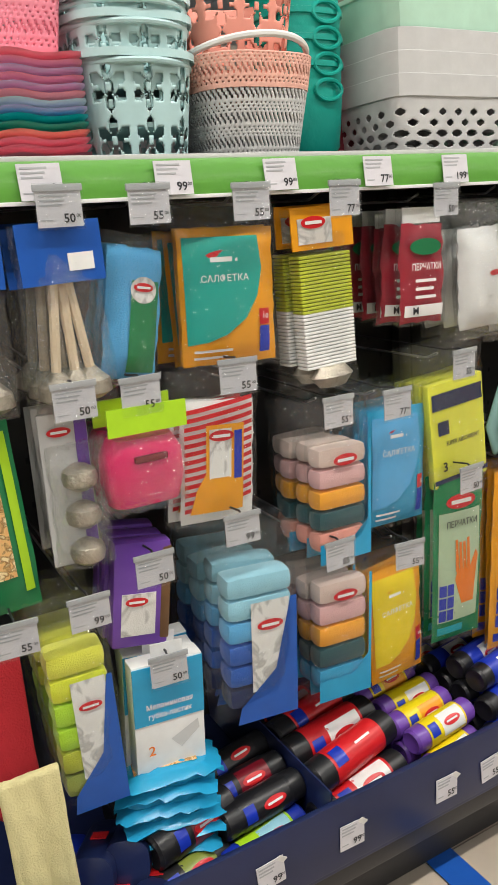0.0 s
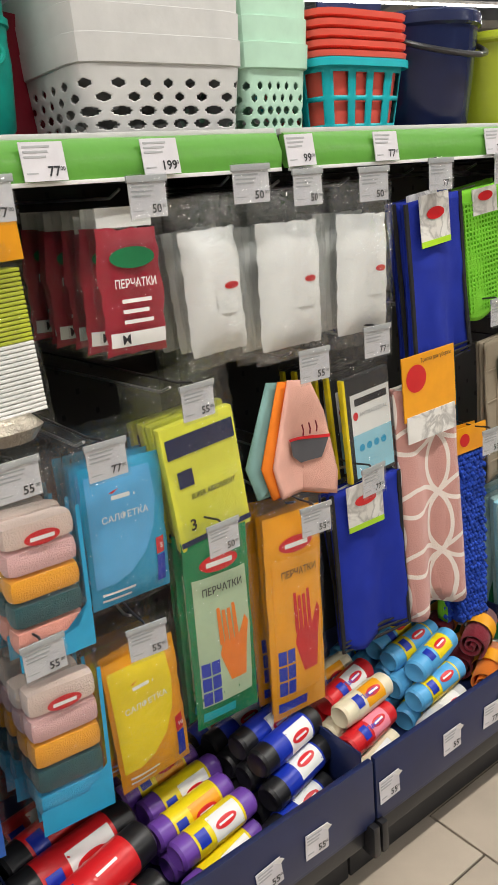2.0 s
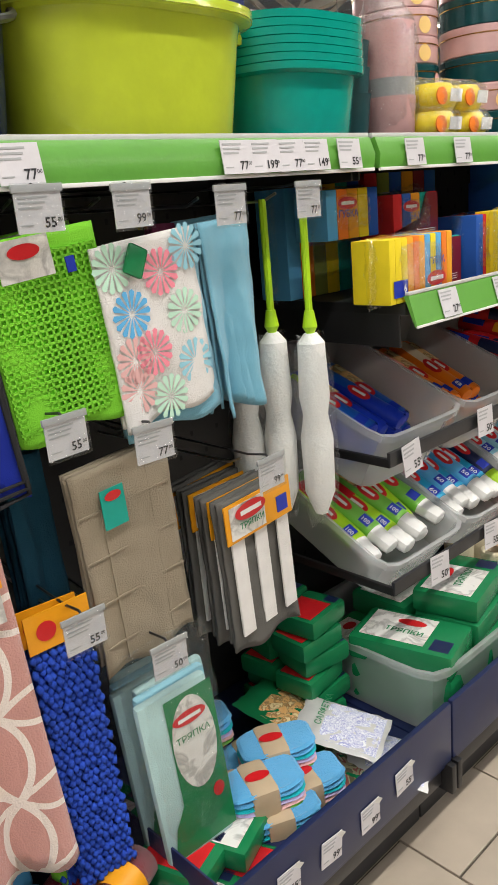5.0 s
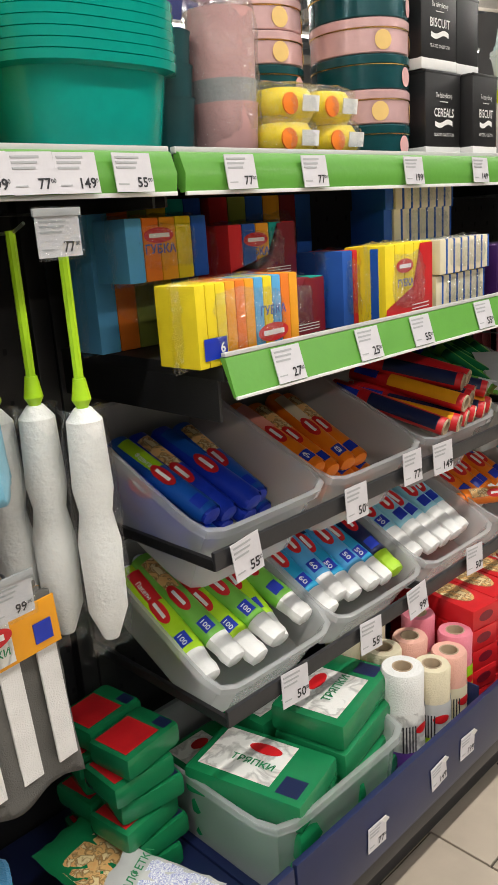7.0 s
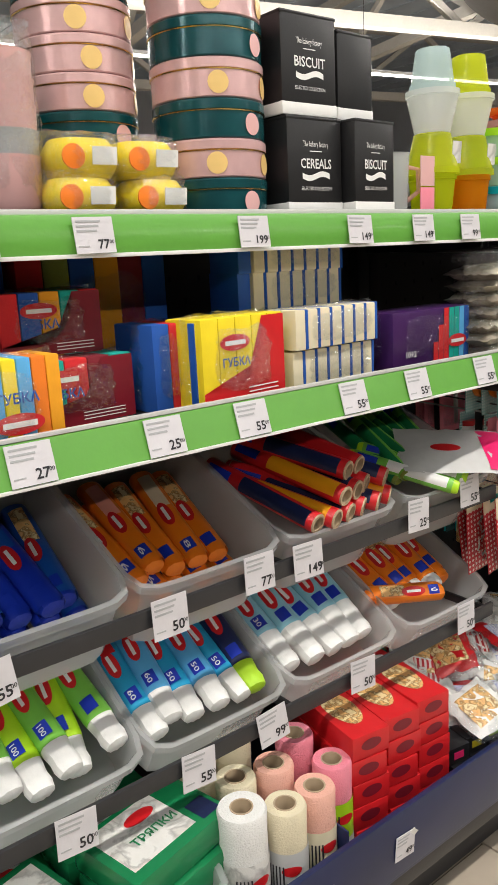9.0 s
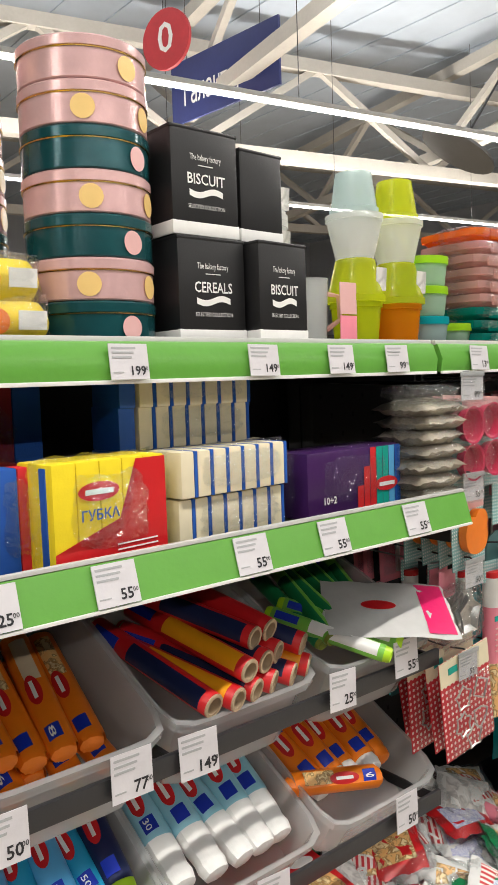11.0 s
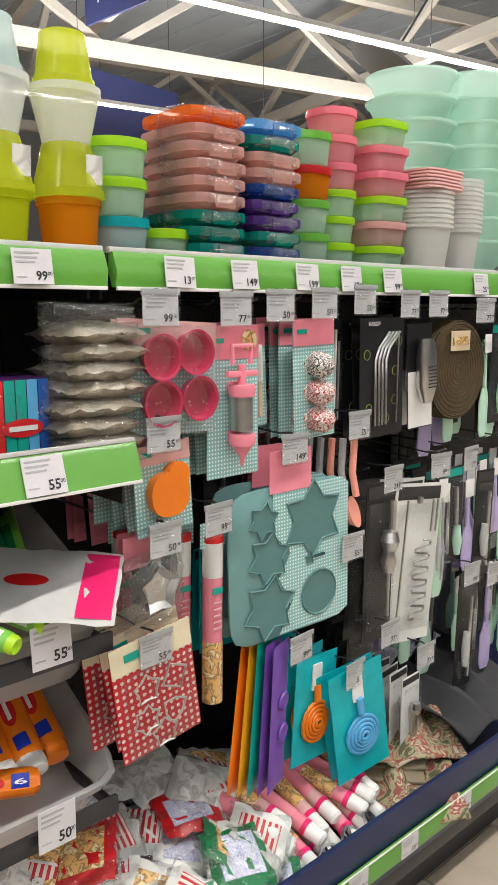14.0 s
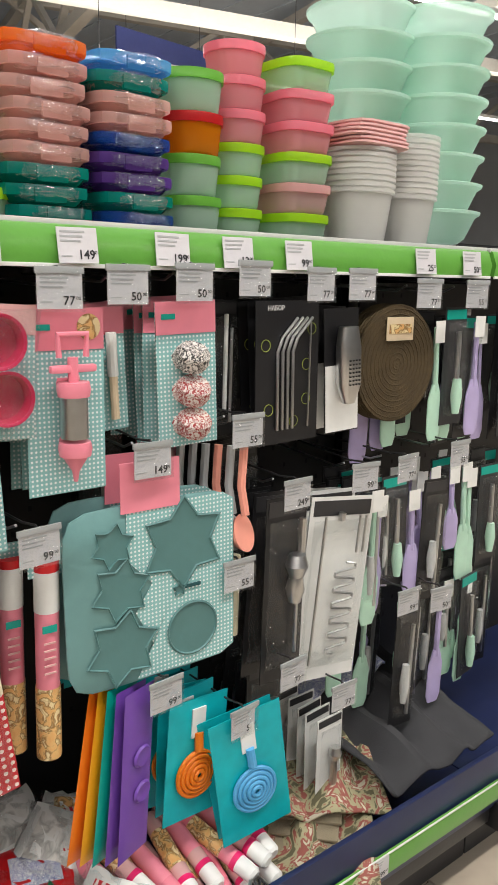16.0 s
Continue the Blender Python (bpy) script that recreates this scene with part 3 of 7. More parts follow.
th = thing("lace_bucket", "salmon plastic basket with flower piercing, nested on top", "basket", pose(.66, 1.335, Z + .14))
lace_part("wall", th, .085, .105, .15, 1.05, 3, flower, material=C("salmon"), n=240, m=48)
for k in range(4):
    th = thing("teal_basket", "teal plastic basket with rope-pattern relief, in a nested stack", "basket", pose(.835, 1.39, Z + .045 * k), "nested teal baskets")
    part("wall", shell([(.055, .0), (.075, .03), (.082, .12), (.08, .17), (.086, .172), (.086, .182), (.08, .184)], p=3), mat("teal_relief", COL["teal"], .4, bump=.25, bscale=60), th)
    part("handle_ring", moved(tube([(.03 * math.cos(2 * math.pi * a / 20), 0, .018 * math.sin(2 * math.pi * a / 20)) for a in range(21)], .004, 6), pose(.02, -.085, .13)), C("teal"), th)
th = thing("upright_tray", "dark red plastic tray standing on edge", "tray", pose(.922, 1.4, Z, 0, 0, 8))
part("tray_body", moved(loft([super_ring(.04 * 2.3, .1, -.012, 40, 9), super_ring(.1, .105, .0, 40, 9), super_ring(.1, .105, .012, 40, 9), super_ring(.085, .09, .006, 40, 9)]), pose(0, 0, .1015, 90, 0, 20)), C("wine", .35), th)


def holed_box(x, y, a, b, col, label, group, levels, lidcol=None):
    for k in range(levels):
        th = thing("holed_box", label, "storage box", pose(x, y, Z + k * .04), group)
        if k == 0:
            lace_part("wall", th, a * .92, a, .108, b / a, 9, holes, material=C(col, .4), n=336, m=66)
        part("collar", shell([(a + .001, .108), (a + .004, .11), (a + .006, .149), (a + .004, .15)], .003, 48, b / a, 9), C(col, .4), th)


holed_box(1.118, 1.36, .157, .13, "lgrey", "light grey plastic storage box with round and slot holes", "grey storage boxes", 3)
holed_box(1.352, 1.36, .072, .12, "mint", "mint green plastic storage box with small holes", "mint storage boxes", 5)
th = thing("storage_crate", "pale green plastic box set on grey boxes", "storage box", pose(1.12, 1.36, Z + .24))
part("body", shell([(.15, -.008), (.16, .06), (.165, .062), (.165, .07)], .003, 48, .83, 9), C("mint", .4), th)
th = thing("slotted_basket", "turquoise plastic basket with slotted walls", "basket", pose(1.565, 1.345, Z))
lace_part("wall", th, .105, .122, .125, .95, 6, lambda i, k: k < 4 or k > 23 or k in (13, 14) or i % 8 < 3, material=C("turq"), n=128, m=28)
rim(th, .12, .95, 6, .13, .012, .014, C("turq"))
for k in range(5):
    t2 = thing("slotted_basket", "coral red plastic basket nested in a turquoise one", "basket", pose(1.565, 1.345, Z + .008 + .017 * k), "nested coral baskets")
    part("wall", shell([(.098, .0), (.114, .12), (.128, .124), (.13, .134), (.118, .136)], .002, 48, .95, 6), C("coral", .35), t2)
th = thing("bucket", "dark navy plastic bucket with a carrying handle", "bucket", pose(1.835, 1.35, Z))
part("wall", shell([(.105, 0), (.112, .01), (.135, .2), (.142, .205), (.142, .225), (.137, .23)], .003, 48), C("navy", .22), th)
part("handle", tube([(.14 * math.cos(a), -.145 * math.sin(a) - .01, .2 - .06 * math.sin(a)) for a in [math.pi * k / 18 for k in range(19)]], .006, 8), C("dark", .3), th)
th = thing("basin", "large glossy lime-yellow plastic basin", "basin", pose(2.18, 1.40, Z))
part("wall", shell([(.185, 0), (.2, .008), (.222, .165), (.226, .18), (.245, .184), (.248, .195), (.226, .2)], .003, 64, .86, 3), C("limey", .16, coat=.5), th)
rim(th, .226, .86, 3, .201, .022, .014, C("limey", .16, coat=.5))
part("spout", B(.225, -.06, .178, .05, .06, .02, .008), C("limey", .16, coat=.5), th)
for k in range(7):
    th = thing("basin", "green plastic basin in a nested stack", "basin", pose(2.585, 1.40, Z + .014 * k), "nested green basins")
    part("wall", shell([(.125, 0), (.135, .008), (.15, .12), (.166, .124), (.168, .136), (.152, .138)], .002, 56, 1, 3), C("teal", .2, coat=.4), th)
th = thing("plastic_cup_stack", "dark teal plastic cups nested behind the basins", "cups", pose(2.745, 1.33, Z))
for k in range(3):
    part("cup", shell([(.035, .05 * k), (.045, .05 * k + .09), (.047, .05 * k + .095)], .002, 28), C("petrol"), th)
th = thing("bagged_bowls", "dusty pink bowls stacked in a clear plastic bag", "bowls", pose(2.855, 1.31, Z))
for k in range(5):
    part("bowl", shell([(.04, .036 * k), (.055, .036 * k + .02), (.058, .036 * k + .085), (.06, .036 * k + .09)], .003, 36), C("rose" if k != 1 else "grey"), th)
bag(part("wrap", B(0, 0, .24, .03, .02, .03, .01), FILM2, th), .12, .27, .1, .03, 5, FILM2).matrix_basis = pose(0, -.05, .26)
for i, (x, y, z) in enumerate(((2.955, 1.27, 0), (3.085, 1.27, 0), (2.965, 1.275, .058), (3.075, 1.275, .058))):
    th = thing("sponge_pack", "yellow shaped bath sponges in crinkled clear wrap", "sponge pack", pose(x, y, Z + z, 0, 0, R.uniform(-6, 6)), "yellow sponge packs")
    part("sponge", loft([super_ring(.045 + .014 * math.sin(math.pi * k / 6), .04 + .01 * math.sin(math.pi * k / 6), .057 * k / 6, 24, 2.5) for k in range(7)]), C("yellow", .6, bump=.2), th)
    part("orange_patch", moved(lathe([(.001, .0), (.018, .001), (.018, .004), (.001, .006)], 20), pose(-.03, -.05, .028, 90)), C("orange"), th)
    part("paper_label", moved(B(0, 0, 0, .04, .002, .026), pose(.02, -.053, .03, 8)), C("paper"), th)
    bag(th, .115, .058, .1, .014, i, FILM2).matrix_basis = pose(0, -.05, .057)

TINP = [mat("pink_tin_print", (.66, .42, .42), .25, .25, vary=.12, scale=40), mat("petrol_tin_print", (.008, .07, .08), .2, .3, vary=.3, scale=25)]


def round_tin(x, y, z, r, h, k):
    th = thing("round_tin", ("pink" if k == 0 else "petrol green") + " round metal biscuit tin with gold rim", "tin", pose(x, y, z, 0, 0, R.uniform(-25, 25)), "stacked round tins")
    part("tin_body", lathe([(r - .002, 0), (r, .002), (r, h * .7), (r - .001, h * .72)], 56), TINP[k], th)
    part("gold_rim", lathe([(r + .001, h * .68), (r + .0025, h * .7), (r + .001, h * .72)], 56, cap0=False, cap1=False), C("gold", .25, metal=1.0), th)
    part("lid", lathe([(r + .0015, h * .72), (r + .002, h * .73), (r + .002, h - .004), (r - .001, h - .001), (r - .004, h - .001), (r - .005, h - .003)], 56), TINP[k], th)
    for a in ((-95, -30) if k == 0 else (-60,)):
        part("print_spot", moved(lathe([(.001, 0), (.018, .0005), (.018, .001), (.001, .0012)], 18), pose(r * math.cos(radians(a)) * 1.002, r * math.sin(radians(a)) * 1.002, h * .36, 90, 0, a + 90)), C(["gold", "rose"][k], .35), th)


for k in range(7):
    round_tin(3.248, 1.315, Z + .0635 * k, .098, .0632, [1, 0, 1, 0, 1, 0, 0][k])
for k in range(8):
    round_tin(3.055, 1.43, Z + .0585 * k, .098, .0582, [1, 0, 1, 0, 0, 0, 1, 0][k])
TINB = mat("matt_black_tin", (.012, .012, .013), .38, bump=.03, bscale=300)


def square_tin(x, y, z, w, h, words, turn=0):
    th = thing("canister", "matt black square canister with white lettering and white foot band", "canister", pose(x, y, z, 0, 0, turn), "black canisters")
    part("body", B(0, w / 2, h / 2, w, w, h, .006), TINB, th)
    part("foot_band", B(0, w / 2, .0125, w + .001, w + .001, .023, .003), C("white", .35), th, "white band")
    part("lid", B(0, w / 2, h - .004, w + .0015, w + .0015, .007, .003), TINB, th)
    if words:
        wh = C("white", .5)
        text(th, words, .024, pose(0, -.0015, h * .52), wh, .015, w * .56)
        text(th, "The bakery factory", .014, pose(0, -.0015, h * .72), wh, 0, w * .46)
        text(th, "SELECTED COLLECTION", .009, pose(0, -.0015, h * .27), wh, 0, w * .55)
        bm = bmesh.new()
        for i in range(12):
            u0, u1 = -.5 + i / 12, -.5 + (i + 1) / 12
            f = lambda u: .004 * math.sin(u * 6.3) + h * .4
            add(bm, [(u0 * w * .5, -.001, f(u0) - .005), (u1 * w * .5, -.001, f(u1) - .005), (u1 * w * .5, -.001, f(u1) + .005), (u0 * w * .5, -.001, f(u0) + .005)], [(0, 1, 2, 3)])
        part("ribbon", bm, wh, th)
        part("rule", B(0, -.001, h * .65, w * .22, .0008, .0014), wh, th)


square_tin(3.425, 1.228, Z, .138, .174, "CEREALS")
square_tin(3.562, 1.205, Z, .118, .174, "BISCUIT", 3)
square_tin(3.425, 1.238, Z + .175, .136, .175, "BISCUIT")
square_tin(3.552, 1.245, Z + .175, .10, .16, "", 2)



def sheer(name, col, see, glow=.55, rough=.2):
    """Thin tinted plastic: reflects, lets light glow through and can be seen through."""
    m = mat(name, col, rough, clear=see, coat=.2, scale=8, bump=0)
    t = m.node_tree
    tl, mx = t.nodes.new("ShaderNodeBsdfTranslucent"), t.nodes.new("ShaderNodeMixShader")
    tl.inputs[0].default_value = (*[min(.95, c * 1.15) for c in col[:3]], 1)
    mx.inputs[0].default_value = glow
    last = t.nodes["Material Output"].inputs["Surface"].links[0].from_node
    t.links.new(t.nodes["Principled BSDF"].outputs[0], mx.inputs[1])
    t.links.new(tl.outputs[0], mx.inputs[2])
    t.links.new(mx.outputs[0], last.inputs[1])
    return m


TUB = sheer("frosted_tub", (.84, .86, .87), .7, .5, .22)
PLAST = {k: sheer("clear_" + k, [c * .6 + .34 for c in COL[k]] if k in ("pink", "rose", "mint", "aqua", "salmon") else COL[k], .42) for k in ("white", "acid", "amber", "aqua", "mint", "lime", "salmon", "teal", "royal", "purple", "pink", "rose", "orange", "green", "sky")}
LIDS = {k: sheer("lid_" + k, COL[k], .12, .4, .28) for k in ("lime", "turq", "pink", "rose", "green", "red")}


def cup(x, y, z, r0, r1, h, col, flip, stick=False):
    th = thing("plastic_beaker", "translucent coloured plastic beaker in a stack", "beaker", pose(x, y, z), "stacked beakers")
    prof = [(r0, 0), (r1, h - .012), (r1 + .003, h - .011), (r1 + .003, h)]
    if flip:
        prof = [(r1 + .003, 0), (r1 + .003, .012), (r1, .013), (r0, h - .002), (r0 - .004, h)]
        part("wall", lathe(prof, 36), PLAST[col], th)
    else:
        part("wall", shell(prof, .002, 36), PLAST[col], th)
    if stick:
        part("sticker", moved(B(0, 0, 0, .03, .001, .045), pose(.02, -(r0 + r1) / 2 - .002, h * .5, 4)), PHOTO, th, "printed paper sticker")


for x, cols in ((3.815, ("acid", "acid", "white", "aqua")), (3.94, ("amber", "acid", "white", "acid"))):
    y = 1.27
    cup(x, y, Z, .043, .05, .085, cols[0], False)
    cup(x, y, Z + .0855, .04, .057, .085, cols[1], True, True)
    cup(x, y, Z + .171, .038, .055, .085, cols[2], False)
    cup(x, y, Z + .2565, .036, .046, .083, cols[3], True)
for x, y, cols in ((3.7, 1.42, ("amber", "mint", "white", "white")),):
    for k, c in enumerate(cols):
        cup(x, y, Z + .0855 * k, .04, .052, .085, c, k % 2 == 1, k > 1)
th = thing("handled_jug", "clear plastic mug with pink and blue paper tag", "mug", pose(3.69, 1.28, Z))
part("wall", shell([(.036, 0), (.04, .12), (.041, .125)], .002, 32), TUB, th)
part("handle", tube([(.04, -.01, .1), (.065, -.02, .095), (.068, -.02, .05), (.04, -.01, .03)], .005, 8), PLAST["salmon"], th)
part("tag", B(.06, -.05, .03, .045, .002, .05), C("pink"), th)
part("tag_foot", B(.06, -.05, .088, .045, .002, .06), C("rose"), th)


def tub(x, y, z, a, b, h, body, lid, p, square=False, film=False):
    th = thing("food_tub", "see-through plastic food container with a coloured lid", "food container", pose(x, y, z, 0, 0, R.uniform(-8, 8)), "stacked food containers")
    part("body", shell([(a * .82, 0), (a * .86, .003), (a * .95, h - .016), (a * .95, h - .014)], .0015, 40, b / a, p), PLAST[body], th)
    part("lid", lathe([(a, h - .018), (a * 1.01, h - .01), (a, h - .002), (a * .9, h - .001), (a * .88, h - .004)], 40, b / a, p), LIDS[lid] if not film else PLAST[lid], th, "coloured lid")
    if film:
        part("clip", B(0, -b - .002, h - .016, a * .7, .006, .022, .003), PLAST[lid], th)
        bag(th, a * 2, h, b * 1.9, .006, R.randint(0, 99), FILM2).matrix_basis = pose(0, -b, h)


def column(x, y, z, a, b, h, seq, p=2.2, film=False):
    for k, s in enumerate(seq.split()):
        bd, ld = s.split("/")
        tub(x + R.uniform(-.004, .004), y, z + k * h, a, b, h - .001, bd, ld, p, film=film)


column(4.035, 1.275, Z, .055, .055, .064, "aqua/turq mint/lime mint/lime")
column(4.135, 1.285, Z, .052, .052, .052, "mint/lime")
column(4.115, 1.4, Z, .05, .05, .058, "aqua/turq aqua/turq pink/turq")
column(4.225, 1.3, Z, .07, .085, .0295, "teal/teal teal/teal teal/teal salmon/salmon salmon/salmon salmon/salmon salmon/salmon salmon/salmon orange/orange", 6, True)
column(4.375, 1.3, Z, .07, .085, .0295, "royal/royal teal/teal purple/purple purple/purple royal/royal salmon/salmon salmon/salmon teal/teal sky/sky", 6, True)
column(4.525, 1.3, Z, .058, .058, .069, "mint/green mint/green amber/red mint/green")
column(4.65, 1.33, Z, .056, .056, .058, "mint/lime mint/lime mint/lime pink/pink pink/pink pink/pink")
column(4.785, 1.32, Z, .062, .075, .056, "mint/lime rose/rose mint/lime pink/pink pink/pink mint/lime", 4)
column(4.58, 1.45, Z, .056, .056, .06, "mint/lime mint/lime pink/pink pink/pink pink/pink")
for x, y, n, col in ((4.955, 1.3, 8, "white"), (5.12, 1.32, 12, "white")):
    for k in range(n):
        th = thing("plastic_pail", "translucent white plastic tub in a nested stack", "tub", pose(x, y, Z + .0115 * k), "nested white tubs")
        part("wall", shell([(.062, 0), (.076, .105), (.082, .107), (.082, .113)], .002, 36), sheer("milky", (.85, .85, .82), .25, .6, .35) if (x, k) == (4.955, 0) else bpy.data.materials["milky"], th)
for k in range(6):
    th = thing("plastic_plate", "dusty pink flat plastic plate in a stack", "plate", pose(4.955 + R.uniform(-.006, .006), 1.3, Z + .196 + .008 * k), "stacked lids")
    part("lid", lathe([(.08, 0), (.083, .002), (.083, .006), (.078, .007)], 32, 1, 5), C("rose"), th)
MILK = sheer("milky_mint", (.72, .92, .8), .22, .6, .3)
for x, y, z, n in ((5.09, 1.44, .2, 5), (5.27, 1.36, .02, 8)):
    for k in range(n):
        th = thing("salad_bowl", "pale mint plastic salad bowl in a tall stack", "bowl", pose(x, y, Z + z + .062 * k), "stacked mint bowls")
        part("wall", shell([(.075, 0), (.09, .012), (.112, .06), (.122, .066), (.124, .072), (.116, .074)], .002, 48), MILK, th)
th = thing("storage_tub", "tall milky plastic tub under salad bowls", "tub", pose(5.09, 1.46, Z))
part("wall", shell([(.1, 0), (.115, .19), (.118, .2)], .003, 40), MILK, th)

# ---- middle shelf: sponges ----
MZ = 1.2455


def sponge_brick(x, y, z, w, d, h, stripes, label, group, wrap="", turn=0.0, badge=True):
    th = thing("sponge_pack", label, "sponge pack", pose(x, y, z, 0, 0, turn), group)
    n = len(stripes)
    for i, c in enumerate(stripes):
        part("sponge", B(-w / 2 + w * (i + .5) / n, d / 2, h / 2, w / n - .0008, d, h, .003), C(c, .8, bump=.08, bscale=300), th)
    flat = lambda a, b: 0.0
    if wrap:
        arc = [(w / 2, .002), (w / 2, h * .98)] + [(w / 2 - w * .28 - w * .36 * (1 - math.cos(t)), h * .98 - h * .78 * math.sin(t)) for t in [math.pi / 2 * k / 8 for k in range(9)]] + [(-w / 2, h * .2), (-w / 2, .002)]
        part("wrapper_print", decal(arc, flat, .0015, 1), C(wrap, .3), th, "printed plastic wrapper")
        for k in range(3):
            part("small_print", decal(rect(w * .02, h * (.2 - .05 * k), w * .4, h * (.185 - .05 * k)), flat, .003, 1), C("white"), th)
    if badge:
        logo(th, -w * .12, h * .72, w * .36, flat)
        text(th, "ГУБКА", .02, pose(-w * .12, -.004, h * .5), C("royal"), .02)
    bag(th, w * .98, h, d, .004, R.randint(0, 99), FILM2).matrix_basis = pose(0, 0, h + .002)
    return th


sponge_brick(3.175, 1.15, MZ, .19, .09, .15, ["yellow"] * 5, "yellow kitchen sponges in red and blue printed wrap", "boxed sponges", "red", 6)
part("blue_side", B(3.0795, 1.2, MZ + .075, .004, .09, .14, .001), C("royal"), None).name = "sponge_card"
tagged(bpy.data.objects["sponge_card"], "blue cardboard side of a sponge pack", "card")
sponge_brick(3.06, 1.2, MZ, .07, .11, .145, ["royal", "red"], "blue and red wrapped sponge pack", "boxed sponges", "", 4, False)
th = sponge_brick(2.72, 1.14, MZ, .24, .09, .125, ["yellow", "yellow", "yellow", "amber", "orange", "amber", "sky", "yellow", "sky", "orange", "amber"], "multicoloured sponges in yellow printed wrap", "boxed sponges", "", 3, False)
logo(th, .05, .035, .075, lambda a, b: 0.0)
text(th, "ГУБКА", .02, pose(.05, -.004, .07), C("royal"), .02)
part("count_patch", decal(rect(-.11, .045, -.06, .012), lambda a, b: 0.0, .002, 1), C("blue", .3), th)
text(th, "6", .022, pose(-.072, -.004, .028), C("white"), .02)
sponge_brick(2.9, 1.22, MZ, .2, .09, .105, ["red", "teal", "red", "wine", "teal"], "red and green sponge pack", "boxed sponges", "wine", 3)
sponge_brick(2.89, 1.27, MZ + .107, .17, .09, .1, ["red", "royal", "amber", "teal", "red"], "red and green sponge pack", "boxed sponges", "wine", 0)
sponge_brick(2.68, 1.28, MZ + .127, .17, .09, .1, ["sky", "orange", "amber", "yellow", "royal"], "multicoloured kitchen sponge pack in wrap", "boxed sponges", "", 0)
sponge_brick(2.75, 1.42, MZ, .26, .09, .26, ["sky", "orange", "olive", "yellow", "teal", "royal"], "multicoloured sponge packs at the back of the shelf", "boxed sponges", "", 0, False)
sponge_brick(3.05, 1.42, MZ, .3, .09, .26, ["red", "olive", "royal", "amber", "wine", "royal"], "dark multicoloured sponge packs at the back of the shelf", "boxed sponges", "", 0, False)
for z, y in ((0, 1.175), (.075, 1.165), (0, 1.275), (.0725, 1.275), (.145, 1.27), (.2135, 1.265)):
    th = thing("striped_sponge_pack", "cream sponges with blue scouring layers in clear wrap", "sponge pack", pose(3.425, y, MZ + z, 0, 0, 4 if y < 1.2 else 0), "cream sponge packs")
    for i in range(7):
        x = -.115 + i * .033
        part("sponge", B(x, .045, .037, .026, .09, .072, .003), C("cream", .85, bump=.08, bscale=300), th)
        part("scouring_layer", B(x + .0165, .045, .037, .0062, .09, .072, .001), C("royal", .9), th)
    bag(th, .25, .073, .09, .003, R.randint(0, 99), FILM2).matrix_basis = pose(0, 0, .0745)
    if y > 1.2:
        part("blue_end", B(-.15, .045, .037, .03, .09, .072, .003), C("royal"), th)
th = thing("sponge_pack", "purple printed pack of ten kitchen sponges", "sponge pack", pose(3.715, 1.185, MZ, 0, 0, 3), "boxed sponges")
part("pack", B(0, .05, .06, .27, .1, .12, .006), C("plum", .3), th)
flat = lambda a, b: 0.0
for i, c in enumerate(("red", "red", "red", "teal", "teal", "sky", "royal")):
    part("sponge_window", decal(rect(.0 + .019 * i, .118 - .07 * max(0, (2 - i) / 2), .0175 + .019 * i, .004), flat, .002, 1), C(c, .5), th)
text(th, "10+2", .018, pose(-.08, -.003, .03), C("white"), .02)
logo(th, .085, .045, .07, flat, .004)
bag(th, .27, .12, .1, .003, 3, FILM).matrix_basis = pose(0, 0, .122)
for k in range(8):
    th = thing("steel_scourer_pack", "silvery steel-wool scourers in crinkled clear wrap", "scourer pack", pose(3.92 + R.uniform(-.012, .012), 1.2, MZ + .029 * k, 0, 0, R.uniform(-14, 14)), "scourer packs")
    part("wool", moved(pouch(.15, .13, .036, 12, .007, k), pose(0, .065, 0, -90)), mat("steel_wool", (.42, .38, .31), .32, .75, bump=.9, bscale=200, vary=.4) if k == 0 else bpy.data.materials["steel_wool"], th)
    bag(th, .15, .027, .12, .004, k, FILM2).matrix_basis = pose(0, -.06, .027)


# ---- clear tubs with rolls ----
def open_tub(x, y, z, w, d, h, tilt):
    th = thing("clear_tub", "frosted clear plastic tub with rolled rim, tilted forward", "tub", pose(x, y, z, tilt, 0, 0), "clear display tubs")
    a, b = w / 2, d / 2
    rings = [super_ring(a * s, b * s, zz, 48, 9) for s, zz in ((.86, -h), (.9, -h + .004), (.97, -.004), (1.0, -.004), (1.0, .004), (.965, .004), (.95, -.004), (.89, -h + .008), (.85, -h + .006))]
    part("tub_wall", moved(loft(rings), pose(0, b, 0)), TUB, th)
    part("tub_rim", moved(loft([super_ring(a * s, b * s, zz, 48, 9) for s, zz in ((.985, -.012), (1.012, -.012), (1.015, .005), (.985, .006))], False, False), pose(0, b, 0)), TUB, th)
    return th


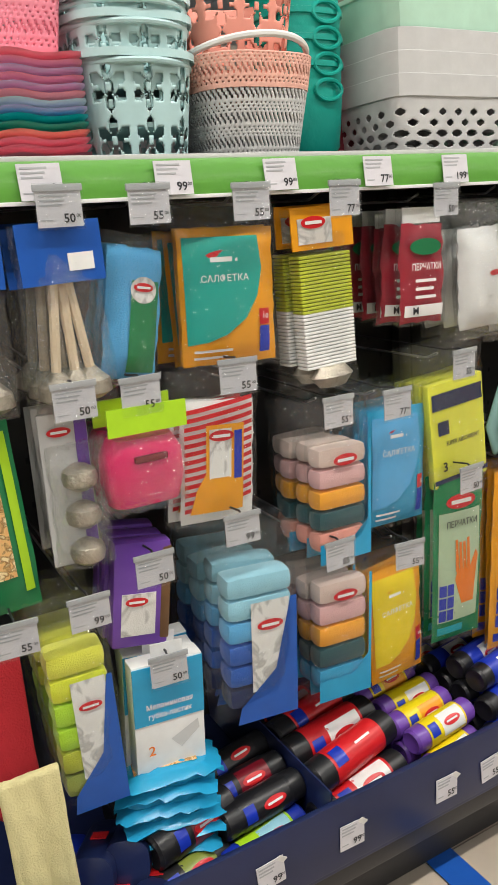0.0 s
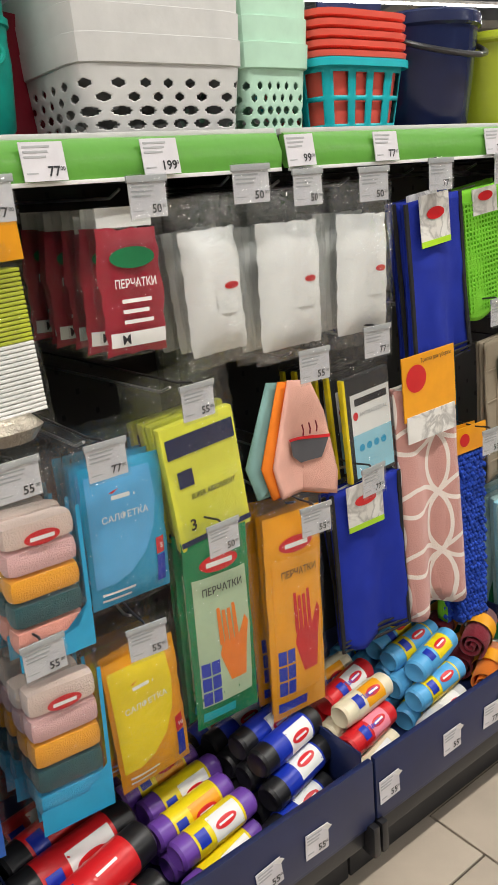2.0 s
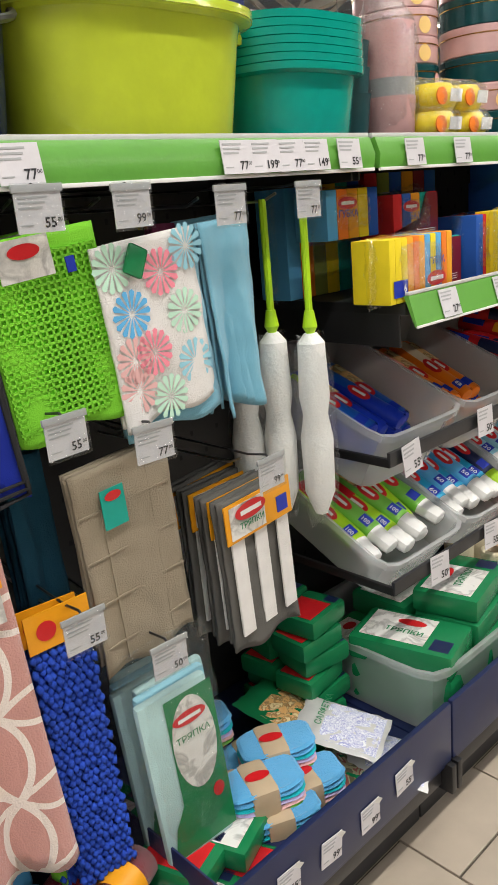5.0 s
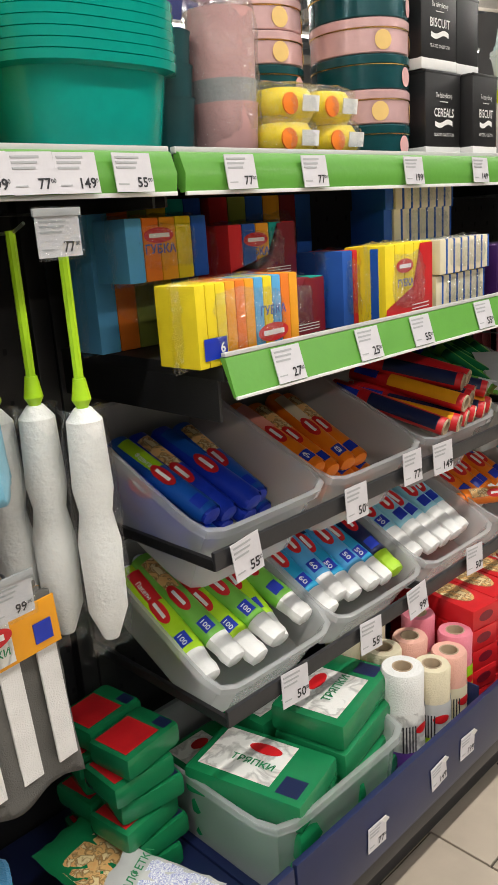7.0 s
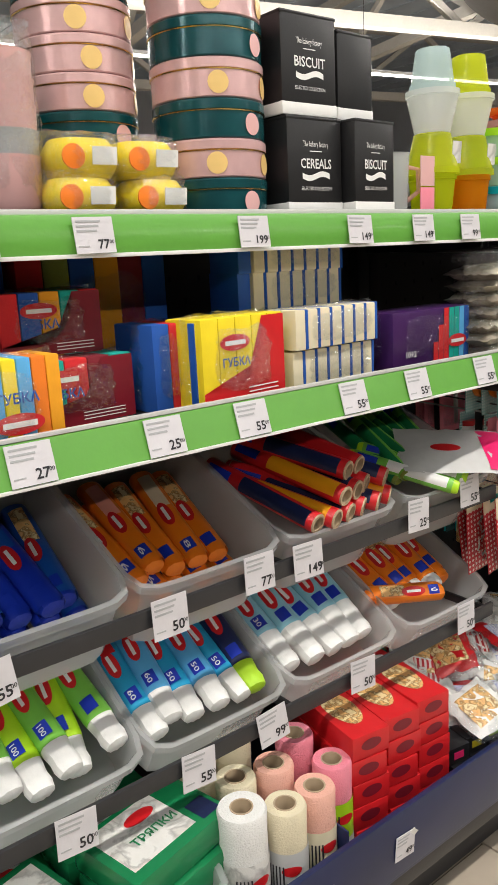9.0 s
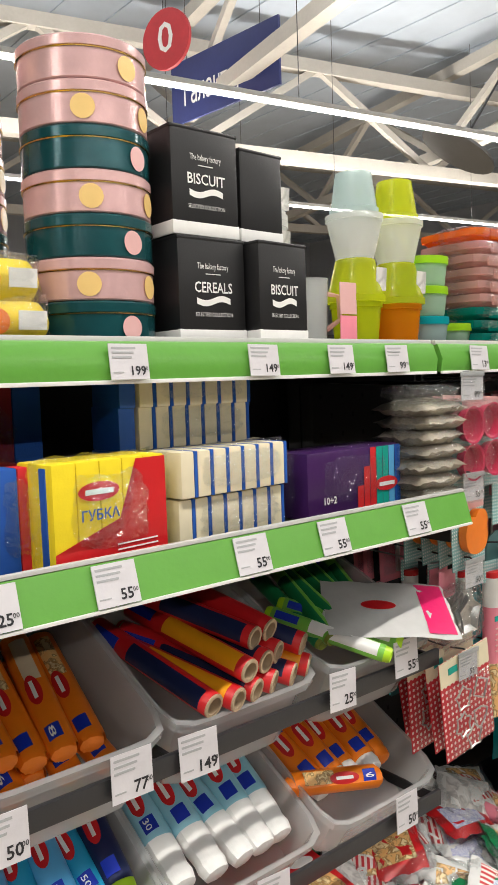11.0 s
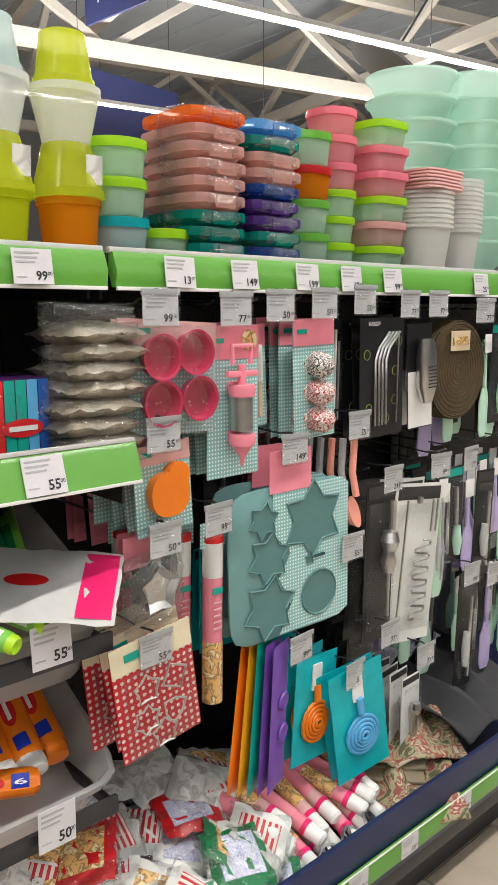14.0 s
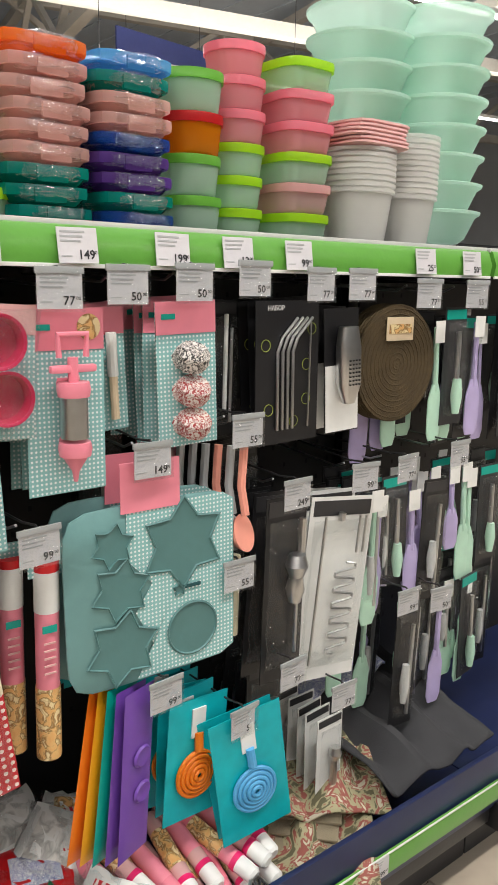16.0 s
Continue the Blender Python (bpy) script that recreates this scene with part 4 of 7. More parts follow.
def roll(parent_at, length, r, col, band, endcol, label, cat="bag roll", group="bag rolls", badge=True, sleeve=.62, name="bag_roll", hollow=False, words="", rough=.35):
    th = thing(name, label, cat, parent_at, group)
    L = length / 2
    prof = [(r * .35, -L + .006), (r * .8, -L), (r * .97, -L + .006), (r, -L * .5), (r, L * .5), (r * .97, L - .006), (r * .8, L), (r * .35, L - .006)]
    if hollow:
        prof = [(r * .72, -L), (r, -L), (r, L), (r * .74, L), (r * .72, L - .06), (.001, L - .062)]
    part("roll_body", lie(lathe(prof, 24, cap0=not hollow, cap1=True)), C(endcol, rough), th)
    if hollow:
        part("core_end", lie(lathe([(r * .74, L), (r * .96, L), (r * .96, L + .001), (r * .74, L + .001)], 24, cap0=False, cap1=False)), C("card", .9), th, "brown cardboard core")
    s = sleeve * length / 2
    part("sleeve", lie(lathe([(r + .0006, -s), (r + .001, -s + .001), (r + .001, s - .001), (r + .0006, s)], 24, cap0=False, cap1=False)), C(col, rough), th, "printed plastic sleeve")
    cyl = lambda rr: (lambda x, z: -math.sqrt(max(1e-6, rr * rr - min(z * z, rr * rr * .98))))
    fn = cyl(r + .0015)
    q = pose(0, 0, 0, -38, 0, 0)
    if band:
        part("print_band", moved(decal(rect(-s * .3, r * .8, s * .9, -r * .8), fn, .0, 6), q), C(band, rough), th)
    if badge:
        part("badge", moved(decal(oval(s * .25, 0, min(s * .5, r * .85), r * .33), fn, .0012), q), C("red", .3), th, "red oval badge")
        part("badge_stripe", moved(decal(rect(-s * .05, r * .07, s * .55, -r * .07), fn, .0018, 2), q), C("white"), th)
    part("info_patch", moved(decal(rect(-s * .92, r * .5, -s * .5, -r * .5), fn, .0009, 3), q), C("blue", .3), th)
    if words:
        text(th, words, r * .55, q @ pose(0, -r - .003, 0), C("blue"), .02)
    return th


def bag_pack(at, length, r, col, end, picture, label, count="", title="", bare=.2):
    """A soft roll of bags: film body gathered at the ends, printed sleeve, badge, picture and count patch."""
    th = thing("bag_roll", label, "bag roll", at, "tub rolls")
    L = length / 2
    ring = lambda k, x, w: [(x, y, z * .78 + w * .0014 * math.sin(3 * i + k)) for i, (z, y, _) in enumerate(super_ring(k, k, 0, 20, 2.3))]
    part("film_body", loft([ring(r * a, x, 1) for a, x in ((.45, -L), (.8, -L + .012), (.95, -L + .04), (.96, L - .06), (.86, L - .035), (.93, L - .02), (.8, L - .004), (.4, L))]), C(end, .45, bump=.2, bscale=90), th, "gathered plastic film")
    s0, s1 = -L + .012, L - length * bare
    part("sleeve", loft([ring(r * a, x, .6) for a, x in ((1.0, s0), (1.03, s0 + .01), (1.03, s1 - .01), (1.0, s1))], False, False), C(col, .3, bump=.08, bscale=60), th, "printed plastic sleeve")
    fn = lambda x, z: -.8 * math.sqrt(max(1e-6, (r * 1.05) ** 2 - min(z * z, r * r * .95)))
    q = pose(0, 0, 0, -60, 0, 0)
    mid = (s0 + s1) / 2
    part("picture", moved(decal(rect(s0 + .02, r * .75, mid - .01, -r * .75), fn, .0022, 5), q), picture, th, "printed picture")
    part("badge", moved(decal(oval(mid + .012, 0, .034, r * .5), fn, .0034), q), C("red", .3), th, "red oval badge")
    part("badge_stripe", moved(decal(rect(mid - .008, r * .13, mid + .032, -r * .13), fn, .0042, 2), q), C("white"), th)
    part("count_patch", moved(decal(rect(s1 - .042, r * .55, s1 - .012, -r * .45), fn, .0028, 3), q), C("blue", .3), th)
    if count:
        text(th, count, r * .55, q @ pose(s1 - .027, -r * .84 - .0035, 0), C("white"), .01, .022)
    if title:
        text(th, title, r * .5, q @ pose(mid - .045, -r * .84 - .004, 0), C("white"), .02)
    return th


def fill_tub(x, z, tilt, depth, back, spec, length, r, width=.265, **kw):
    base = pose(x, TUBY, z, tilt, 0, 0)
    n = len(spec)
    for i, (col, pic, end, count, title) in enumerate(spec):
        px = -width / 2 + width * (i + .5) / n
        bag_pack(base @ pose(px, back + R.uniform(-.012, .012), depth + .012 * (i % 2), 0, R.uniform(-3, 3), 270 + R.uniform(-6, 6)), length, r, col, end, pic, f"soft roll of {col} printed bags lying in a clear tub", count, title, **kw)


TUBY = 1.18
TUBX = (2.785, 3.115, 3.445, 3.79)
for x in TUBX:
    open_tub(x, TUBY, .952, .325, .42, .155, 23)
    open_tub(x, TUBY, .648, .325, .40, .115, 27)
BLUEFOIL = [("blue", PHOTO, "blue", "", ""), ("royal", C("lime", .3), "blue", "", "Фольга"), ("blue", FOOD, "blue", "", ""), ("blue", C("royal", .3), "blue", "", ""), ("royal", FOOD, "blue", "", "")]
fill_tub(2.785, .952, 23, -.085, .245, BLUEFOIL, .29, .027, bare=.03)
fill_tub(2.785, .952, 23, -.125, .235, BLUEFOIL, .29, .025, bare=.03)
ORANGE = [("orange", FOOD, "orange", "6", ""), ("orange", C("salmon", .4), "orange", "6", ""), ("orange", FOOD, "orange", "", ""), ("orange", C("sand", .5), "orange", "8", ""), ("orange", FOOD, "orange", "", "")]
fill_tub(3.115, .952, 23, -.085, .245, ORANGE, .29, .026, bare=.03)
fill_tub(3.115, .952, 23, -.125, .235, ORANGE, .29, .025, bare=.03)
LIMEB = [("lime", C("red", .3), "white", "100", "Пакеты"), ("green", FOOD, "white", "100", ""), ("lime", C("red", .3), "white", "100", ""), ("green", FOOD, "white", "100", ""), ("lime", C("hotd", .3), "white", "", ""), ("green", C("olive", .3), "white", "", "")]
fill_tub(2.785, .648, 27, -.03, .2, LIMEB, .31, .027, .285)
SKYB = [("cyan", C("red", .3), "white", "60", ""), ("sky", C("kgreen", .3), "white", "60", ""), ("cyan", C("navy", .3), "white", "50", ""), ("sky", C("white", .3), "white", "50", ""), ("cyan", C("plum", .3), "white", "50", ""), ("navy", C("lime", .3), "lime", "", "Пакеты")]
fill_tub(3.115, .648, 27, -.03, .2, SKYB, .31, .027, .285)
PALEB = [("lblue", C("sky", .3), "white", "30", ""), ("lblue", C("olive", .3), "white", "", ""), ("lblue", C("amber", .3), "white", "", ""), ("lblue", C("royal", .3), "white", "", ""), ("lblue", C("sky", .3), "white", "", "")]
fill_tub(3.445, .648, 27, -.03, .2, PALEB, .29, .03, .28, bare=.32)
ORNB = [("orange", C("blue", .3), "white", "", ""), ("orange", FOOD, "white", "", ""), ("orange", FOOD, "white", "", ""), ("orange", C("blue", .3), "white", "", ""), ("orange", C("sand", .4), "orange", "", "")]
fill_tub(3.79, .648, 27, -.035, .22, ORNB, .26, .028, .25, bare=.12)
base = pose(3.72, TUBY + .1, .665, 27, 0, 0)
bag_pack(base @ pose(0, 0, .02, 0, 0, -18), .22, .024, "orange", "orange", FOOD, "orange printed bag roll lying across the others", "6", "", .05)
# foil tubes piled in the third tub, their open ends forward
for row, (z, ends) in enumerate(((.975, (3.36, 3.405, 3.452, 3.498, 3.545, 3.595)), (1.017, (3.43, 3.477, 3.523, 3.585)), (1.058, (3.465, 3.512)))):
    for i, ex in enumerate(ends):
        a = radians(-76 + 5 * i + R.uniform(-4, 4))
        dip = 13 + R.uniform(-3, 3)
        ey = 1.165 + .012 * row + .008 * i + R.uniform(-.012, .012)
        roll(pose(ex - .15 * math.cos(a), ey - .15 * math.sin(a), z + .15 * math.sin(radians(dip)), R.uniform(-30, 30), dip, math.degrees(a)), .3, .0205, "red", ("navy", "amber", "navy", "red")[(row + i) % 4], "card", "red and yellow printed foil roll with open cardboard core", "foil roll", "foil rolls", False, .985, "foil_roll", True)
for i in range(8):
    roll(pose(3.69 + .024 * i, 1.38 + R.uniform(-.02, .02), 1.04 + .012 * (i % 3), 0, 24, -100 + R.uniform(-16, 12)), .3, .016, "green" if i % 3 else "kgreen", "kgreen", "olive", "green printed baking-paper tube", "paper roll", "paper rolls", False, .95, "baking_paper_roll")
for i in range(3):
    roll(pose(3.69 + .05 * i, 1.25 + .015 * i, 1.0 + .008 * i, 0, 14, -62 + 5 * i), .26, .016, "green", "white", "lime", "green and white baking-paper tube", "paper roll", "paper rolls", False, .9, "baking_paper_roll")
th = thing("flat_bag_pack", "grey and magenta flat pack of bags lying on a tub", "bag pack", pose(3.825, 1.21, 1.035, 20, 4, -38))
part("pack", moved(pouch(.26, .18, .016, 10, .004), pose(0, .09, 0, -90)), C("lgrey", .25, bump=.15, bscale=50), th)
part("magenta_end", moved(decal(rect(.068, -.01, .124, -.17), bulge(.26, .18, -.008), .0016, 6), pose(0, .09, -.008, -90)), C("hot", .3), th, "magenta printed end")
part("badge", moved(decal(oval(-.02, -.09, .036, .015), bulge(.26, .18, -.008), .002), pose(0, .09, -.008, -90)), C("red", .3), th, "red oval badge")
for x, z, num in ((2.69, .905, "55"), (2.995, .91, "50"), (3.19, .93, "77"), (3.31, .92, "149"), (3.635, .93, "25"), (3.815, .945, "55"), (2.79, .6, "50"), (3.03, .6, "55"), (3.205, .61, "99"), (3.455, .62, "50"), (3.81, .63, "50")):
    th = thing("price_sticker", "white price sticker on a tub rack", "price sticker", pose(x, 1.157, z, -4, R.uniform(-7, 7), R.uniform(-4, 4)), "rack price stickers")
    card_face(th, num, .07, .07)

# ---- base bins: bag rolls ----
BZ = .241


def pile(x0, length, spec, r, rows, label, yaw=10.0, words=""):
    """Rolls lying along the bin, front to back and in layers."""
    for row in range(rows):
        n = spec[row][0]
        for i in range(n):
            col, band, end = spec[row][1][i % len(spec[row][1])]
            roll(pose(x0 + R.uniform(-.012, .012) + .012 * row, 1.09 + r + (2.15 * r) * i + r * row * 1.05, BZ + r + 1.8 * r * row, R.uniform(-25, 25), R.uniform(-2, 2), yaw + R.uniform(-5, 5)), length, r, col, band, end, label, words=words)


pile(.5, .2, [(4, [("lime", "lblue", "blue"), ("lime", "white", "blue")]), (3, [("black", "black", "black"), ("black", "wine", "black")])], .033, 2, "roll of bin bags with green and blue sleeve")
pile(.345, .19, [(4, [("black", "olive", "black"), ("navy", "red", "black")]), (2, [("black", "wine", "black")])], .038, 2, "black roll of bin bags")
pile(.74, .25, [(5, [("red", "white", "black"), ("red", "red", "black")]), (3, [("red", "red", "black"), ("red", "white", "black")])], .038, 2, "large red-sleeved roll of black bin bags")
pile(.975, .19, [(6, [("yellow", "white", "purple"), ("yellow", "yellow", "purple")]), (4, [("yellow", "white", "purple"), ("yellow", "amber", "purple")])], .03, 2, "yellow-sleeved roll of purple bin bags")
pile(1.18, .19, [(6, [("blue", "white", "black"), ("blue", "lgrey", "black")]), (4, [("blue", "white", "black")]), (2, [("blue", "white", "black")])], .031, 3, "blue-sleeved roll of black bin bags")
pile(1.4, .17, [(6, [("cream", "white", "cream"), ("red", "pink", "red")]), (5, [("red", "pink", "red"), ("cream", "cream", "cream")]), (3, [("cream", "amber", "cream"), ("red", "white", "red")])], .029, 3, "cream or red roll of bags with printed sleeve", words="Пакеты")
pile(1.63, .18, [(6, [("lgrey", "white", "lgrey"), ("yellow", "blue", "sky"), ("sky", "yellow", "sky")]), (5, [("yellow", "sky", "sky"), ("sky", "yellow", "sky")]), (4, [("sky", "yellow", "sky"), ("yellow", "sky", "sky")])], .03, 3, "blue and yellow roll of bin bags")
for i, (x, y, z, c) in enumerate(((1.83, 1.14, 0, "orange"), (1.85, 1.23, 0, "wine"), (1.84, 1.33, 0, "wine"), (1.85, 1.19, .075, "wine"), (1.83, 1.29, .075, "wine"))):
    th = thing("rolled_cloth", f"{c} floor cloth rolled up with a paper band", "rolled cloth", pose(x, y, BZ + .04 + z, R.uniform(0, 60), 0, 25), "rolled cloths")
    sp = [((.008 + .0044 * a) * math.cos(a), (.008 + .0044 * a) * math.sin(a)) for a in [k * .35 for k in range(48)]]
    bm = bmesh.new()
    va = [bm.verts.new((sx, b * .04, c2 * .04)) for sx in (-.075, .075) for b, c2 in [(p[0] / .083, p[1] / .083) for p in sp]]
    for k in range(47):
        bm.faces.new((va[k], va[k + 1], va[48 + k + 1], va[48 + k]))
    ob = part("cloth", bm, C(c, .95, bump=.4, bscale=400, sheen=.3), th)
    ob.modifiers.new("thickness", "SOLIDIFY").thickness = .004
    part("paper_band", lie(lathe([(.0415, -.02), (.042, .03)], 28, cap0=False, cap1=False)), C("amber"), th, "orange paper band")


def flat_pack(x, y, z, w, d, h, col, photo, label, yaw, group, pitch=0.0, name="wipes_pack", words=""):
    th = thing(name, label, "pack", pose(x, y, z, pitch, 0, yaw), group)
    part("pack", moved(pouch(w, d, h * 2, 12), pose(0, d / 2, 0, -90) @ pose(0, -h, 0)), C(col, .25), th) if False else part("pack", B(0, 0, h / 2, w, d, h, min(.012, h * .3)), C(col, .25, bump=.12, bscale=40), th)
    f = lambda a, b: 0.0
    top = pose(0, 0, h + .0006, -90)
    part("photo_panel", moved(decal(rect(-w * .42, d * .4, w * .2, -d * .36), f, 0, 1), top), photo, th, "printed photo panel")
    part("badge", moved(decal(oval(-w * .02, d * .2, w * .14, d * .09), f, -.0008, 2), pose(0, 0, h + .0022, -90)), C("red", .3), th, "red oval badge")
    part("corner_print", moved(decal(rect(w * .26, -d * .1, w * .44, -d * .4), f, 0, 1), top), C("navy", .3), th)
    if words:
        text(th, words, d * .15, pose(-w * .04, -d * .08, h + .0022, -90), C("kgreen"), .02)
    return th


for i, (x, y, z, yaw) in enumerate(((1.98, 1.16, 0, 20), (2.1, 1.13, 0, 22), (1.99, 1.31, 0, 20), (2.12, 1.27, 0, 22), (2.0, 1.45, 0, 12), (2.0, 1.2, .05, 20), (2.09, 1.19, .05, 22))):
    flat_pack(x, y, BZ + z, .125, .15, .048, "kgreen", C("red", .3) if i % 2 else PHOTO, "green wrapped sponge cloth pack with red label", yaw, "green cloth packs")
for i, (x, y, z, yaw) in enumerate(((2.2, 1.15, .0, -25), (2.3, 1.17, 0, -20), (2.18, 1.25, .0, -25), (2.28, 1.3, 0, -20), (2.19, 1.18, .055, -22), (2.29, 1.24, .055, -28), (2.2, 1.4, .08, -20))):
    th = thing("cloth_bundle", "bundle of folded light-blue cloths with a paper band", "cloth bundle", pose(x, y, BZ + z + .02, 0, 0, yaw), "cloth bundles")
    for k, c in enumerate(("green", "rose", "lilac", "turq", "sky", "sky")):
        part("folded_cloth", loft([super_ring(.075, .045, .011 * k, 32, 4, lambda t: .003 * math.sin(5 * t + k)), super_ring(.08 + .002 * (k % 2), .05, .011 * k + .005, 32, 4, lambda t: .003 * math.sin(5 * t + k)), super_ring(.075, .045, .011 * k + .01, 32, 4, lambda t: .003 * math.sin(5 * t + k))]), C(c, .95, bump=.4, bscale=300, sheen=.3), th)
    part("paper_band", B(-.01, 0, .033, .06, .105, .074, .014), C("card", .6), th, "printed paper band")
    part("badge", moved(decal(oval(-.01, 0, .026, .013), lambda a, b: 0, 0), pose(0, 0, .0712, -90)), C("red", .3), th)
for x, y, z, yaw, m, col in ((2.46, 1.2, .1, 25, BLUEPRINT, "lgrey"), (2.4, 1.18, .03, 15, CAMO, "kgreen"), (2.52, 1.13, .02, 30, BLUEPRINT, "lgrey"), (2.44, 1.36, .09, 10, FOOD, "kgreen")):
    th = thing("cloth_pack", "printed flat pack of floor cloths in shiny wrap", "cloth pack", pose(x, y, BZ + z, 10, 0, yaw), "flat cloth packs")
    part("pack", moved(pouch(.15, .2, .03, 12, .004), pose(0, .1, 0, -90)), C(col, .25), th)
    part("print", moved(decal(rect(-.065, -.06, .065, -.19), bulge(.15, .2, -.015), .001), pose(0, .1, -.015, -90)), m, th)
    if m is BLUEPRINT:
        text(th, "САЛФЕТКА", .02, pose(0, .045, .021, -90), C("kgreen"), .02)

for k in range(12):
    flat_pack(2.53 + .02 * (k % 2), 1.36 + .12 * (k // 6), BZ + .05 * (k % 6), .14, .11, .048, "kgreen", C("red", .3), "green wrapped sponge cloth pack in a tall stack", 8 * (k % 3) - 8, "green stacked packs")
# wipes in a tub, paper rolls, red boxes
open_tub(2.83, 1.062, .415, .41, .46, .17, 0)
for k in range(3):
    for y in (1.205, 1.37):
        if y < 1.3 or k < 2:
            flat_pack(2.735 + R.uniform(-.006, .006), y, .256 + .063 * k, .155 if y > 1.3 else .26, .16, .062, "kgreen", PHOTO, "green pack of cleaning wipes with photo print", 0 if y > 1.3 else -82 + 3 * k, "green wipes packs", words="ТРЯПКИ")
for k in range(4):
    flat_pack(2.955 + R.uniform(-.006, .006), 1.175 + .01 * k, .256 + .061 * k, .24, .17, .06, "kgreen", PHOTO, "green pack of cleaning wipes with photo print", 12 + R.uniform(-4, 5), "green wipes packs", words="ТРЯПКИ")
for x, y, z, yaw in ((2.94, 1.37, .256, 5), (2.94, 1.38, .318, 9), (2.93, 1.37, .38, 2)):
    flat_pack(x, y, z, .24, .17, .06, "kgreen", PHOTO, "green pack of cleaning wipes with photo print", yaw, "green wipes packs", words="ТРЯПКИ")
for i, (x, y, c, h) in enumerate(((3.095, 1.125, "white", .265), (3.185, 1.108, "cream", .235), (3.268, 1.115, "peach", .228), (3.345, 1.145, "pink", .235), (3.235, 1.2, "peach", .25), (3.147, 1.212, "cream", .255), (3.322, 1.235, "pink", .262), (3.2, 1.295, "cream", .285), (3.112, 1.305, "cream", .275))):
    th = thing("paper_towel_roll", f"{c} roll of wipes standing upright with printed wrap", "towel roll", pose(x, y, BZ, 0, 0, R.uniform(-20, 20)), "towel rolls")
    r = .047 if i == 0 else .0415
    part("paper", lathe([(.02, h - .03), (.02, h), (r - .003, h), (r, h - .006), (r - .001, h - .05), (r, .002), (r - .003, 0)], 32, cap0=True), C(c, .9, bump=.5, bscale=260), th)
    part("core", lathe([(.0195, h - .028), (.0225, h + .001), (.0195, h + .001), (.018, h - .028)], 20), C("card", .9), th, "brown cardboard core")
    part("wrap", lathe([(r + .0008, .004), (r + .001, h * .66)], 32, cap0=False, cap1=False), [PHOTO, C("lgrey", .3), C("cream", .3), C("lime", .3)][i % 4], th, "printed wrapper")
    part("wrap_band", lathe([(r + .0014, .006), (r + .0016, h * .3)], 32, cap0=False, cap1=False), C(("purple", "lime", "sand", "lgrey")[i % 4], .3), th)
    for a in range(5):
        part("bar_code", moved(decal(rect(-.016 + .007 * a, h * .55, -.013 + .007 * a, h * .3), lambda x_, z_: -math.sqrt(max(1e-6, (r + .002) ** 2 - x_ * x_)), .0005, 1), pose(0, 0, 0, 0, 0, -55)), C("ink"), th)
    part("badge", moved(decal(oval(0, h * .5, .02, .011), lambda x_, z_: -math.sqrt(max(1e-6, (r + .002) ** 2 - x_ * x_)), 0), pose(0, 0, 0, 0, 0, -15)), C("red", .3), th, "red oval badge")
for i in range(3):
    for k in range(5):
        th = thing("bag_box", "red cardboard box of food bags with salad picture", "box", pose(3.445 + .1 * i + R.uniform(-.004, .004), 1.245, BZ + .056 * k, 0, 0, -8 + R.uniform(-3, 3)), "red bag boxes")
        part("box", B(0, 0, .0275, .095, .28, .054, .002), C("red", .3), th)
        part("picture", moved(decal(oval(0, -.03, .034, .07), lambda a, b: 0, 0), pose(0, 0, .0556, -90)), FOOD, th, "food picture")
        part("badge", moved(decal(oval(0, .06, .03, .015), lambda a, b: 0, 0), pose(0, 0, .0566, -90)), C("white"), th)
        part("end_badge", decal(oval(0, .03, .026, .013), lambda a, b: -.14, .001), C("wine"), th)
for k in range(6):
    th = thing("small_box", "black box of baking paper with yellow print", "box", pose(3.75 + .07 * (k % 3), 1.12 + .05 * (k // 3), BZ + .045 * (k // 3), 0, 0, -10), "black boxes")
    part("box", B(0, 0, .022, .066, .1, .043, .002), C("black", .35), th)
    part("print", B(0, -.0505, .022, .03, .001, .018), C(("hot", "yellow", "lime")[k % 3]), th)

# loose packs and piping tubes in the last bay's bin
for i in range(44):
    x, y = 3.8 + R.random() * .5, 1.09 + R.random() * .42
    th = thing("loose_pack", "small printed pack of paper napkins tossed in the bin", "pack", pose(x, y, BZ + .07 + .09 * (i / 44) + (y - 1.1) * .25 - max(0, x - 4.1) * .12, R.uniform(5, 40), R.uniform(-18, 18), R.uniform(-60, 60)), "loose napkin packs")
    part("pack", moved(pouch(.13, .13, .03, 8, .006, i), pose(0, .065, 0, -90)), C(("white", "paper", "red", "lgrey", "kgreen", "white")[i % 6], .3), th)
    part("print", moved(decal(rect(-.045, -.02, .045, -.11), bulge(.13, .13, -.015), .0015), pose(0, .065, -.015, -90)), (BLUEPRINT, PHOTO, FOOD, REDDOT)[i % 4], th)
    part("clear_wrap", moved(pouch(.145, .145, .038, 8, .012, i + 50), pose(0, .07, 0, -90)), FILM2, th)
